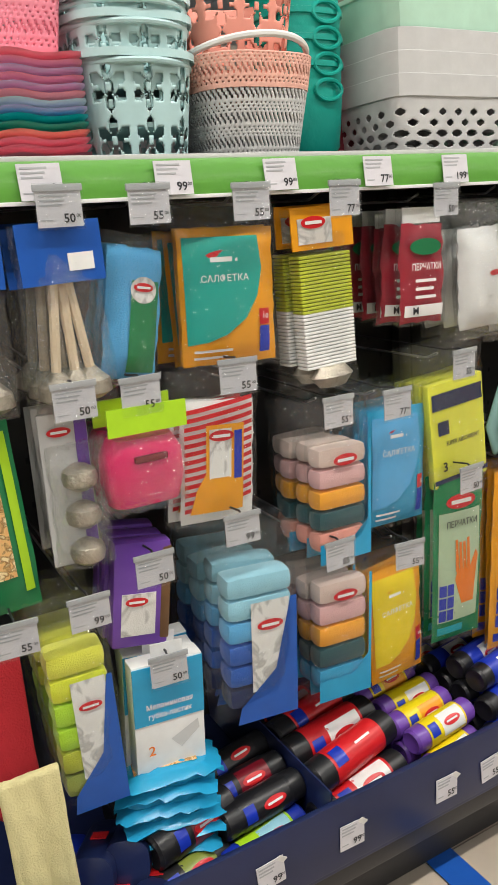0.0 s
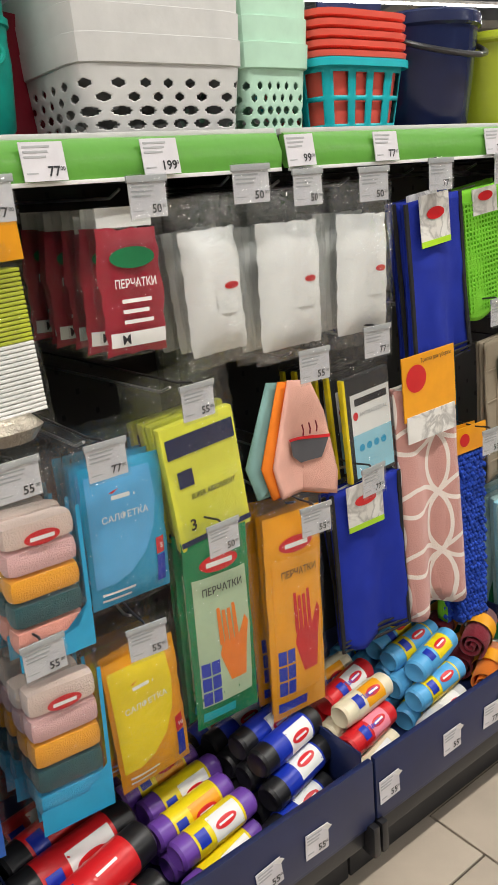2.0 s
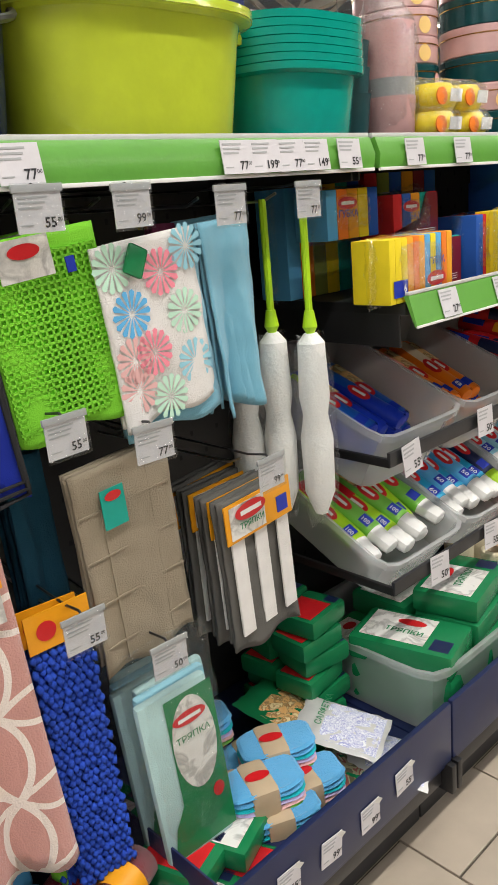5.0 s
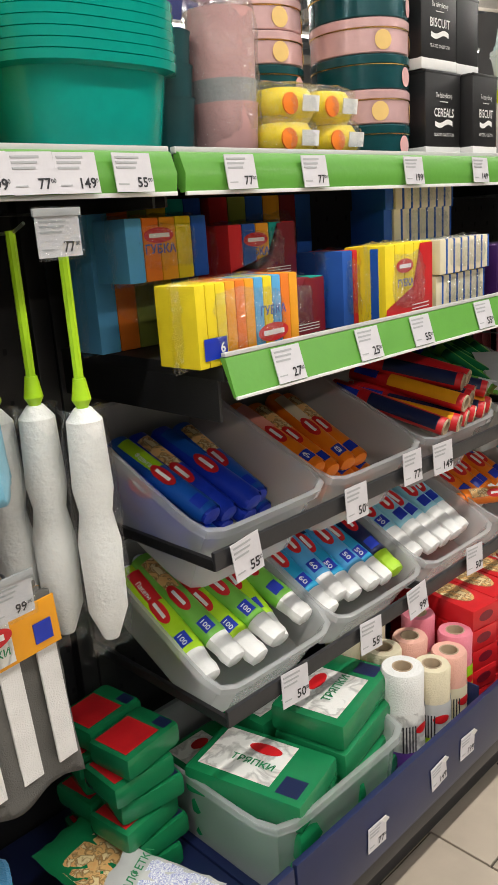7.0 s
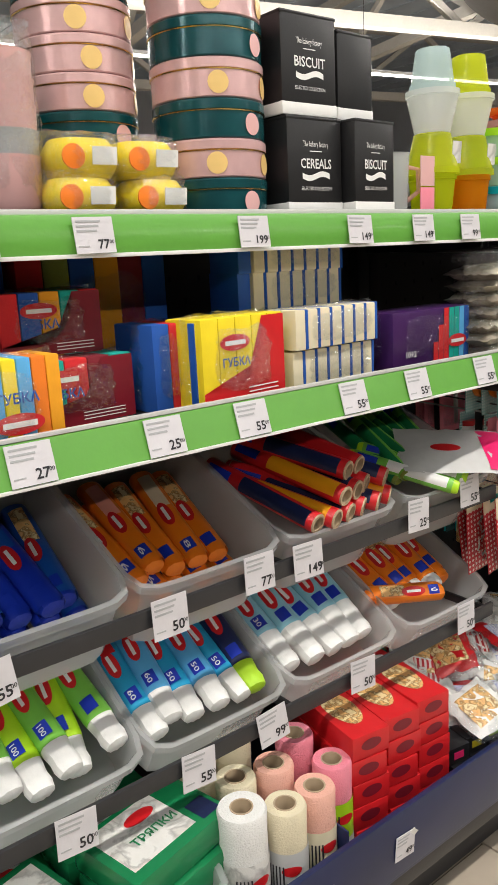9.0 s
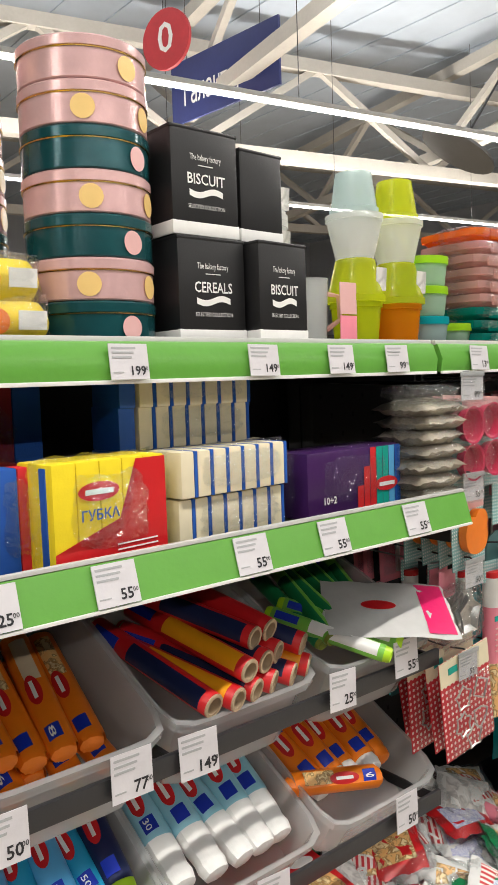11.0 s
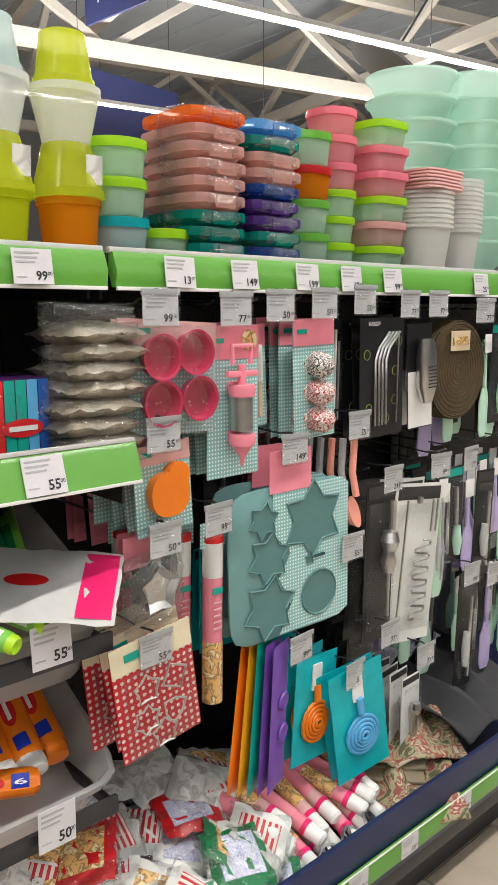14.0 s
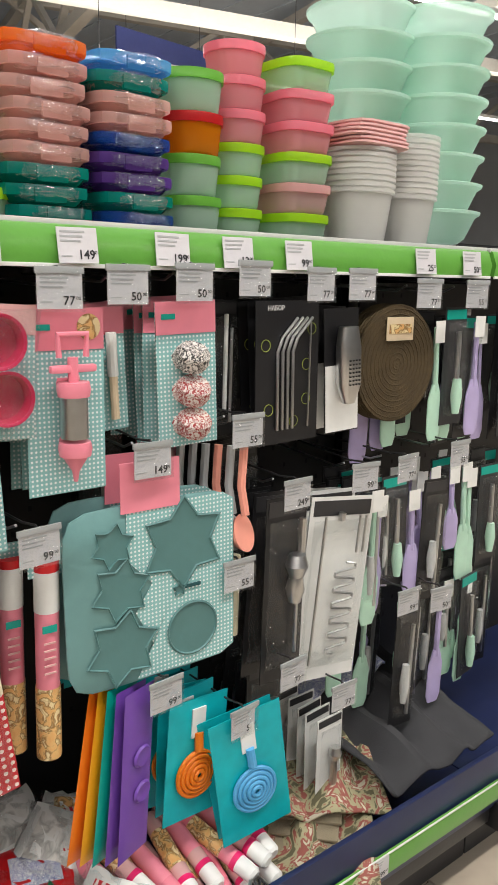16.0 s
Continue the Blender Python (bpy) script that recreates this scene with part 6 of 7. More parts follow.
hang("sponge_holder", "hot-pink plastic sponge holder in a clear bag", "sponge holder", .285, .435, 1.0, 1.18, build=pink_holder, copies=1, step=.08, y=1.15)


def red_stripe(th, w, h, d):
    part("packet", pouch(w, h * .9, d, 10, .002, 4), C("white", .3), th, at=pose(0, 0, -h * .08))
    f = lambda x, z: d / 2 + bulge(w, h, -d / 2)(x, z) - .002
    for k in range(13):
        z = -h * .14 - k * h * .06
        part("red_stripe", decal([(-w * .46, z), (w * .46, z + .022), (w * .46, z + .014), (-w * .46, z - .008)], f, .001, 2), C("red", .3), th)
    part("label", decal([(-w * .2, -h * .25), (w * .32, -h * .25), (w * .32, -h * .9), (-w * .4, -h * .9), (-w * .32, -h * .72), (-w * .2, -h * .6)], f, .0025), C("amber", .3), th)
    part("photo", decal(rect(-w * .16, -h * .28, w * .14, -h * .64), f, .0035), PHOTO, th)
    logo(th, 0, -h * .33, w * .34, f, .0045)
    part("icon_patch", decal(rect(w * .18, -h * .3, w * .29, -h * .66), f, .0035, 2), C("blue", .3), th)
    bag(th, w, h, d, .03, 15)


hang("cloth_pack", "red striped packet of antibacterial cloths with orange label", "cloth pack", .445, .595, .925, 1.175, build=red_stripe, d=.02, copies=2, roll_=5)


def steel_balls(th, w, h, d):
    part("backing_card", B(0, .01, -h / 2, w, .002, h, .0), C("lgrey", .4), th)
    part("card_side", B(w * .36, .0085, -h / 2, w * .25, .002, h * .98), C("purple", .4), th)
    logo(th, -w * .1, -.03, w * .5, lambda a, b: .008)
    for k in range(3):
        part("steel_ball", lathe([(.012, -.022), (.027, -.012), (.03, 0), (.027, .012), (.012, .022)], 20), bpy.data.materials["steel_wool"], th, at=pose(.012, -.015, -h * .4 - k * .065))
    bag(th, w * 1.1, h * .8, .05, 0, 16, FILM2).matrix_basis = pose(.01, -.035, -h * .18)


hang("scourer_card", "three steel scourer balls on a purple card", "scourer pack", .195, .275, .92, 1.18, build=steel_balls, copies=2, step=.05)


def green_big(th, w, h, d):
    f = lambda x, z: d / 2 + bulge(w, h, -d / 2)(x, z)
    part("packet", pouch(w, h, d, 10, .003, 17), C("kgreen", .3), th)
    part("print", decal(rect(-w * .4, -h * .2, w * .3, -h * .8), f, .002), FOOD, th)
    part("yellow_edge", decal(rect(w * .36, -h * .05, w * .45, -h * .9), f, .002), C("lime", .3), th)


hang("loofah_pack", "green printed packet hanging at the shelf start", "scourer pack", -.02, .15, .86, 1.18, build=green_big, d=.03, copies=1)


def grater_pack(th, w, h, d):
    part("packet", B(0, .02, -h / 2, w, .04, h, .008), C("purple", .3), th)
    part("brown_side", B(w * .42, .02, -h / 2, w * .2, .042, h * .9, .006), C("brown", .4), th)
    part("photo", B(-.005, -.001, -h * .68, w * .6, .002, h * .4), PHOTO, th)
    logo(th, -.01, -h * .55, w * .4, lambda a, b: -.003)


hang("pan_scrubber_pack", "purple and brown packet of scouring pads", "scourer pack", .295, .4, .73, .93, build=grater_pack, copies=2, step=.045, roll_=8)


def melamine(th, w, h, d):
    part("box", B(0, .02, -h * .56, w, .04, h * .85, .002), C("white", .35), th)
    part("blue_top", B(0, -.001, -h * .36, w * .998, .002, h * .42), C("cyan", .35), th)
    text(th, "Меламиновая", .015, pose(0, -.004, -h * .44), C("white"), .02, w * .66)
    text(th, "губка-ластик", .015, pose(0, -.004, -h * .51), C("white"), .02, w * .62)
    text(th, "2", .028, pose(-w * .28, -.003, -h * .77), C("orange"), .01)
    part("sponge_print", decal([(-.0, -h * .72), (w * .4, -h * .62), (w * .42, -h * .69), (.02, -h * .8)], lambda a, b: 0, .001, 1), C("lgrey"), th)
    part("hang_tab", B(0, .0, -h * .07, w * .45, .002, h * .14, .0), C("white"), th)


hang("melamine_sponge_box", "blue and white box of melamine sponges", "sponge box", .29, .425, .47, .745, build=melamine, copies=2, step=.045, y=1.17)
hang("cloth_mitt", "red and yellow plush cleaning mitt", "mitt", -.02, .11, .5, .83, build=towel(mat("red_plush", (.5, .02, .03), .95, bump=.5, bscale=300), 2, seed=6), copies=1)
hang("duster_cloth", "cream and yellow plush cloth", "cloth", .03, .13, .3, .62, build=towel(mat("cream_plush", (.75, .68, .35), .95, bump=.5, bscale=300), 2, seed=9), copies=0, y=1.12)


def bowl_print(th, w, h, d):
    bm = bmesh.new()
    pts = [(-w * .1, 0), (w * .2, -.01), (w * .36, -h * .3), (w * .5, -h * .82), (w * .44, -h), (w * .1, -h * .93), (-w * .34, -h * .88), (-w * .42, -h * .62)]
    for k, m in enumerate((PEACHC, C("orange", .9), C("sage", .9))):
        dd = decal([(x * (1 + .03 * k) - k * .018, z * (1 - .01 * k)) for x, z in pts], lambda x, z: .02 * math.cos(x * 40) * (-z / h) + .012 * k, 0, 8)
        ob = part("folded_cloth", dd, m, th)
        ob.modifiers.new("thickness", "SOLIDIFY").thickness = .005
    part("bowl_print", decal([(-w * .2 + w * .06, -h * .46), (w * .36, -h * .5), (w * .26, -h * .66), (w * .05, -h * .68), (-w * .08, -h * .6)], lambda x, z: .02 * math.cos(x * 40) * (-z / h), .007, 4), C("bowl", .9), th)
    part("bowl_rim", decal([(-w * .17, -h * .445), (w * .38, -h * .485), (w * .37, -h * .51), (-w * .15, -h * .47)], lambda x, z: .02 * math.cos(x * 40) * (-z / h), .008, 2), C("red", .9), th)
    for k in range(3):
        part("steam_print", tube([(w * (-.0 + .1 * k), -.012, -h * .44), (w * (.01 + .1 * k), -.012, -h * .4), (w * (-.01 + .1 * k), -.012, -h * .35)], .0015, 5), C("wine", .9), th)


hang("kitchen_towel", "peach terry towel with grey bowl print", "towel", 1.215, 1.405, .88, 1.13, build=bowl_print, copies=0)


def colombina(th, w, h, d):
    part("packet", B(0, d / 2, -h * .54, w, d, h * .88, .005), C("dark", .3), th)
    part("yellow_edge", B(-w * .48, d / 2 - .001, -h * .54, w * .06, d, h * .88, .003), C("yellow", .4), th)
    f = lambda a, b: -.0005
    part("white_panel", decal(rect(-w * .38, -h * .24, w * .46, -h * .58), f, .001, 1), C("paper", .35), th)
    part("blue_panel", decal(rect(-w * .38, -h * .58, w * .46, -h * .95), f, .001, 1), C("lblue", .35), th)
    text(th, "ANTIBACTERIAL", .012, pose(w * .08, -.003, -h * .42), C("grey"), .01, w * .6)
    part("title_bar", decal(rect(-w * .3, -h * .28, w * .4, -h * .34), f, .0015, 1), C("ink"), th)
    part("red_shield", decal(oval(-w * .3, -h * .42, .007, .009), f, .002), C("red"), th)
    for k in range(4):
        part("icon", decal(oval(-w * .22 + k * w * .16, -h * .7, .008, .008), f, .0015), C("cyan"), th)
    bag(th, w, h, d, .05, 22)


hang("cloth_pack", "black and white packet of antibacterial cloths", "cloth pack", 1.425, 1.56, .875, 1.13, build=colombina, d=.014, copies=5, step=.035, roll_=-4)
CARDB = (.1, .1, PHOTO, .01)
hang("floor_cloth", "royal-blue microfibre floor cloth with black edging", "floor cloth", 1.605, 1.795, 1.085, 1.43, build=towel(BLUEC, 3, C("black", .8), CARDB, 1), copies=1, roll_=-5, y=1.19)
hang("floor_cloth", "royal-blue microfibre floor cloth with black edging", "floor cloth", 1.385, 1.58, .495, .87, build=towel(BLUEC, 3, C("black", .8), CARDB, 2), copies=1, roll_=-2, y=1.2)
hang("waffle_cloth", "lime-green waffle cleaning cloth with printed card", "cleaning cloth", 1.795, 1.985, 1.165, 1.445, build=towel(LIMEC, 2, None, None, 3, .005, waffle_ribs), copies=2, roll_=-6)
hang("flower_towel", "white kitchen towel printed with pink and blue flowers", "towel", 1.965, 2.165, 1.15, 1.425, build=towel(WHITEC, 2, None, None, 4, .004, blossoms), copies=0, roll_=-5, y=1.19)
hang("towel_back", "light blue microfibre cloth behind the flower towel", "cloth", 1.985, 2.175, 1.125, 1.4, build=towel(SKYC, 2, None, None, 4, .004), copies=0, roll_=-5, y=1.21)
hang("burgundy_cloth", "burgundy microfibre cloth hanging folded", "cloth", 2.13, 2.21, 1.15, 1.44, build=towel(mat("burgundy", (.16, .02, .06), .95, bump=.4, bscale=500), 3, seed=7), copies=0, y=1.25)
hang("sky_cloth", "light blue microfibre cloth hanging folded", "cloth", 2.185, 2.3, 1.12, 1.44, build=towel(SKYC, 3, None, None, 5, .02), copies=1, step=.04, roll_=-4, y=1.2)


def duster(th, w, h, d):
    part("handle", tube([(0, 0, 0), (0, 0, -h * .3), (0, .0, -h * .38)], .007, 8), C("lime", .3), th, "green plastic handle")
    part("collar", lathe([(.008, -h * .4), (.014, -h * .38), (.009, -h * .33)], 16), C("lime", .3), th)
    part("fleece", lathe([(.012, -h * .4), (.026, -h * .43), (.03, -h * .6), (.024, -h * .66), (.032, -h * .74), (.03, -h * .92), (.012, -h)], 18), C("white", .95, bump=.5, bscale=120), th, "white fleece head")
    bag(th, .062, h * .62, .06, 0, 19, FILM).matrix_basis = pose(0, -.03, -h * .4)


for x, y, z in ((2.345, 1.3, 1.46), (2.385, 1.25, 1.465), (2.425, 1.19, 1.46)):
    hang("duster", "white fleece duster with a green handle in clear wrap", "duster", x - .03, x + .03, z - .6, z, build=duster, copies=0, y=y, roll_=0)


def rug_top(th, w, h, d):
    part("header_card", B(0, -.02, .0, w * .86, .003, .14), C("amber", .4), th, "orange printed header card")
    part("red_disc", decal(oval(-w * .22, .02, .03, .03), lambda a, b: -.022, .001), C("red", .4), th)
    part("photo", B(.0, -.022, -.09, w * .8, .003, .06), PHOTO, th)
    text(th, "Тряпка для уборки", .012, pose(.02, -.024, .055), C("ink"), .01, w * .5)


hang("plush_cloth", "dusty-pink plush cloth with white ring pattern", "cloth", 1.575, 1.76, .49, 1.05, build=towel(RUG, 3, None, None, 3, .02, rug_top), copies=0, roll_=-3, y=1.2)


def chenille(th, w, h, d):
    part("backing", B(0, .02, -h * .55, w * .9, .02, h * .88, .008), mat("blue_backing", (.02, .06, .4), .9), th)
    rr = random.Random(5)
    vs, fs = [], []
    for i in range(9):
        for k in range(36):
            cx, cz, cy = w * (-.47 + .94 * (i + .5 * (k % 2)) / 9) + rr.uniform(-.002, .002), -h * .13 - h * .86 * k / 36, .004 + rr.uniform(-.003, .003)
            b = len(vs)
            tip = rr.uniform(-.004, .004)
            for a, bz, rr2 in ((0, .007, .0), (1, 0, .0075), (2, -.008, .0)):
                pass
            ring = [(cx + .0072 * math.cos(t), cy + .009 * math.sin(t), cz + tip * math.cos(t)) for t in [j * math.pi / 3 for j in range(6)]]
            vs += [(cx, cy, cz + .009)] + ring + [(cx + tip, cy - .004, cz - .011)]
            for j in range(6):
                fs += [(b, b + 1 + j, b + 1 + (j + 1) % 6), (b + 7, b + 1 + (j + 1) % 6, b + 1 + j)]
    me = bpy.data.meshes.new("chenille_tufts")
    me.from_pydata(vs, [], fs)
    me.polygons.foreach_set("use_smooth", [True] * len(fs))
    me.materials.append(mat("blue_chenille", (.015, .07, .5), .9, vary=.3, scale=60, bump=.4, bscale=600))
    ob = new("chenille_tufts", me)
    ob.parent = th
    tagged(ob, "dense blue chenille tufts", kind="stuff")
    part("header_card", B(0, -.0, -h * .05, w, .003, h * .12), C("amber", .4), th, "orange header card")
    part("red_disc", decal(oval(-w * .2, -h * .05, .016, .016), lambda a, b: -.002, .001), C("red", .4), th)


hang("chenille_mop_pad", "blue chenille mop pad with orange header card", "mop pad", 1.78, 1.885, .385, .905, build=chenille, copies=1, roll_=-2, y=1.2)
hang("mesh_cloth", "bright green net cloth behind a mop pad", "cloth", 1.755, 1.8, .4, .85, build=towel(mat("green_net", (.2, .55, .02), .9, bump=.8, bscale=220), 2, seed=2), copies=0, y=1.24)


def beige_tag(th, w, h, d):
    part("label_tag", B(-.03, -.012, -.07, .045, .002, .065), C("teal", .35), th, "small printed label")
    part("badge", decal(oval(-.03, -.05, .016, .008), lambda a, b: -.0135, .001), C("red", .3), th)
    for k in range(3):
        part("woven_line", B(-w * .25 + k * w * .25, -.0035, -h * .5, .004, .004, h * .92), BEIGEC, th)
    for k in range(4):
        part("woven_line", B(0, -.0035, -h * .2 - k * h * .22, w * .96, .005, .003), BEIGEC, th)


hang("floor_cloth", "beige waffle-weave floor cloth with small label", "floor cloth", 1.885, 2.08, .75, 1.1, build=towel(BEIGEC, 3, None, None, 6, .004, beige_tag), copies=0, roll_=-3, y=1.21)
hang("dark_cloth", "dark petrol cloth hanging behind", "cloth", 1.83, 1.9, .8, 1.12, build=towel(mat("petrol_cloth", (.01, .08, .14), .95, bump=.4, bscale=400), 3, seed=3), copies=1, y=1.3)
hang("striped_cloth", "grey and white striped floor cloth with orange card", "floor cloth", 2.16, 2.34, .655, .965, build=towel(GREYC, 3, None, None, 1, .004, stripes), copies=3, step=.05, roll_=-3, y=1.2)


def terry_pack(th, w, h, d):
    for k in range(3):
        part("folded_cloth", B(-w * .06 + .012 * k, .012 + .022 * k, -h * .56, w * .86, .02, h * .86, .008), C("aqua" if k % 2 == 0 else "lblue", .95, bump=.4, bscale=400), th)
    f = lambda a, b: .001
    part("label", decal([(-w * .2, -h * .16), (w * .4, -h * .16), (w * .4, -h * .96), (-w * .42, -h * .96), (-w * .34, -h * .8), (-w * .2, -h * .7)], f, .001, 1), C("kgreen", .35), th)
    part("photo", decal(oval(w * .08, -h * .42, w * .27, h * .24), f, .002), PHOTO, th)
    logo(th, w * .06, -h * .28, w * .42, f, .004)
    text(th, "ТРЯПКА", .018, pose(w * .06, -.006, -h * .37), C("kgreen"), .01)
    part("count_patch", decal(oval(w * .25, -h * .72, .012, .016), f, .004), C("red", .3), th)
    bag(th, w, h, .05, .04, 25)


hang("cloth_pack", "light green floor cloths with green label in clear bag", "cloth pack", 1.925, 2.09, .33, .735, build=terry_pack, copies=1, step=.07, roll_=-4, y=1.17)

# ---- bakeware on hooks ----


def card_base(th, w, h, top="pink", body=None, split=.22):
    part("backing_card", B(0, .006, -h / 2, w, .002, h, .0), body or DOTS, th, "dotted backing card")
    part("card_top", B(0, .0045, -h * split / 2, w, .002, h * split), C(top, .4), th)
    part("brand_patch", B(-w * .3, .003, -h * split * .45, w * .22, .002, .009), C("teal"), th)


def moulds4(th, w, h, d):
    card_base(th, w, h, "rose")
    for x, z in ((-.14, -.32), (.2, -.27), (-.12, -.72), (.26, -.68)):
        part("mould_cup", shell([(.027, 0), (.034, .004), (.037, .024), (.04, .026)], .002, 28), C("hotd", .3), th, at=pose(x * w, .004, z * h, 90))
    part("blister", pouch(w * .98, h * .95, .05, 10, .004, 3), FILM, th, at=pose(0, -.04, -h * .03))


hang("muffin_mould_set", "four raspberry-red silicone moulds on a dotted card", "bakeware", 3.965, 4.175, 1.255, 1.45, build=moulds4, copies=1, y=1.17, roll_=3)


def syringe(th, w, h, d):
    card_base(th, w, h)
    part("barrel", lathe([(.021, -h * .68), (.021, -h * .4)], 24), STEEL, th, at=pose(0, -.02, 0))
    for z in (-.38, -.7):
        part("band", lathe([(.024, z * h), (.026, z * h - .01), (.024, z * h - .022)], 24), C("pink", .3), th, at=pose(0, -.02, 0))
    part("nozzle", lathe([(.003, -h * .92), (.006, -h * .86), (.02, -h * .78)], 20), C("pink", .3), th, at=pose(0, -.02, 0))
    part("plunger", lathe([(.008, -h * .38), (.008, -h * .25)], 14), C("pink", .3), th, at=pose(0, -.02, 0))
    part("grip", tube([(-.022, -.02, -h * .25), (-.024, -.02, -h * .13), (.024, -.02, -h * .13), (.022, -.02, -h * .25)], .005, 8), C("pink", .3), th)
    part("wing", B(0, -.02, -h * .31, .075, .012, .012, .004), C("pink", .3), th)
    part("photo_disc", decal(oval(w * .3, -h * .1, .02, .02), lambda a, b: .003, .001), FOOD, th)


hang("icing_syringe", "pink and steel icing syringe on a dotted card", "icing syringe", 4.158, 4.288, 1.155, 1.44, build=syringe, copies=2, step=.04, y=1.18, roll_=0)


def wood_tool(th, w, h, d):
    card_base(th, w, h)
    part("wooden_handle", tube([(0, -.006, -h * .55), (0, -.006, -h * .9)], .007, 10), C("sand", .5), th)
    part("brush_tip", tube([(0, -.006, -h * .2), (0, -.006, -h * .55)], .009, 10), C("white", .5), th)


hang("pastry_brush", "pastry tool with wooden handle on a card", "pastry tool", 4.29, 4.35, 1.235, 1.44, build=wood_tool, copies=3, step=.04, y=1.23)


def paper_cups(th, w, h, d):
    card_base(th, w, h)
    for k, m in enumerate((SWIRLB, SWIRL, SWIRL)):
        part("paper_cup_roll", lathe([(.024, -.018), (.03, -.006), (.03, .01), (.022, .02)], 24), m, th, at=pose(0, -.012, -h * .38 - k * h * .23, 25))


hang("baking_cup_set", "three rolls of swirl-printed baking cups on a card", "baking cups", 4.382, 4.5, 1.205, 1.45, build=paper_cups, copies=5, step=.035, y=1.18, roll_=-2)


def straws(th, w, h, d):
    part("backing_card", B(0, .006, -h / 2, w, .002, h), C("black", .35), th, "black printed backing card")
    text(th, "НАБОР", .012, pose(-w * .2, .003, -h * .05), C("white"), .02)
    for k in range(4):
        x = -.03 + .013 * k
        part("steel_straw", tube([(x, 0, -h * .9), (x, 0, -h * .35), (x + .012, 0, -h * .25), (x + .05, 0, -h * .12)], .003, 8), STEEL, th)
    part("cleaning_brush", tube([(.05, .0, -h * .9), (.055, 0, -h * .15)], .002, 6), STEEL, th)
    for u, v in ((-.35, .3), (.3, .45), (-.3, .75), (.1, .85), (.38, .2), (.3, .7)):
        part("printed_ring", tube([(u * w + .011 * math.cos(a * .52), .004, -v * h + .011 * math.sin(a * .52)) for a in range(13)], .0009, 4), C("olive"), th)


hang("straw_set", "steel drinking straws on a black printed card", "straw set", 4.6, 4.76, 1.18, 1.45, build=straws, copies=2, step=.03, y=1.19, roll_=-1)


def press(th, w, h, d):
    part("backing_card", B(0, .006, -h / 2, w, .002, h), C("black", .35), th)
    part("lower_card", B(0, .0045, -h * .72, w * .96, .002, h * .54), C("paper", .35), th)
    part("press_body", loft([super_ring(.013, .01, -h * .75, 20, 3), super_ring(.026, .018, -h * .6, 20, 3), super_ring(.026, .018, -h * .3, 20, 3), super_ring(.02, .014, -h * .14, 20, 3)]), STEEL, th, at=pose(0, -.016, 0))
    bm = bmesh.new()
    for i in range(4):
        for k in range(7):
            box(bm, -.012 + .008 * i, -.035, -h * .4 - .008 * k, .003, .003, .003)
    tagged(part("press_holes", bm, C("dark"), th), kind="stuff")


hang("garlic_press", "steel garlic press on a black and white card", "garlic press", 4.775, 4.865, 1.185, 1.435, build=press, copies=2, step=.04, y=1.19)


def round_mat(th, w, h, d):
    for k in range(6):
        part("woven_disc", moved(lathe([(.002, 0), (.125 - .0, 0), (.127, .003), (.125, .006), (.002, .006)], 48), pose(0, .009 * k, -.135, 90)), mat("brown_weave", (.062, .04, .014), .85, vary=.25, scale=120, bump=.7, bscale=300) if k == 0 else bpy.data.materials["brown_weave"], th)
    for k in range(1, 11):
        part("weave_ring", tube([(.0118 * k * math.cos(a * .2095), -.005, -.135 + .0118 * k * math.sin(a * .2095)) for a in range(31)], .0022, 5), bpy.data.materials["brown_weave"], th)
    part("label_tag", B(.0, -.01, -.06, .085, .002, .05), C("sand", .5), th, "paper label")
    part("photo", B(.0, -.0115, -.06, .07, .002, .02), FOOD, th)


hang("round_placemat", "round dark brown woven placemat with paper label", "placemat", 4.875, 5.135, 1.17, 1.45, build=round_mat, copies=0, y=1.21, yaw=0, roll_=0)


def cutter_card(th, w, h, d):
    card_base(th, w, h, "rose")
    part("cookie_cutter", loft([super_ring(.04, .038, -.0, 30, 2.4, None), super_ring(.042, .04, .02, 30, 2.4)], True, True), C("orange", .35), th, at=pose(.0, .003, -h * .55, 90))
    part("cutter_top", lathe([(.022, 0), (.024, .02)], 20), C("orange", .35), th, at=pose(.02, .003, -h * .36, 90))


hang("cookie_cutter", "orange plastic cookie cutter on a dotted card", "cookie cutter", 3.985, 4.11, 1.08, 1.24, build=cutter_card, copies=3, step=.04, y=1.17, roll_=-3)


def star_pts(x, z, r, n, a0=0.3, k=.62):
    return [(x + (r if i % 2 == 0 else r * k) * math.cos(a0 + i * math.pi / n), z + (r if i % 2 == 0 else r * k) * math.sin(a0 + i * math.pi / n)) for i in range(2 * n)]


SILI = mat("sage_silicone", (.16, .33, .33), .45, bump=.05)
# Darker copy of the sage silicone: shade of the hollows put into the colour.
SILI_SHADED = mat("sage_silicone_shaded", (.09, .21, .21), .45, bump=.05)


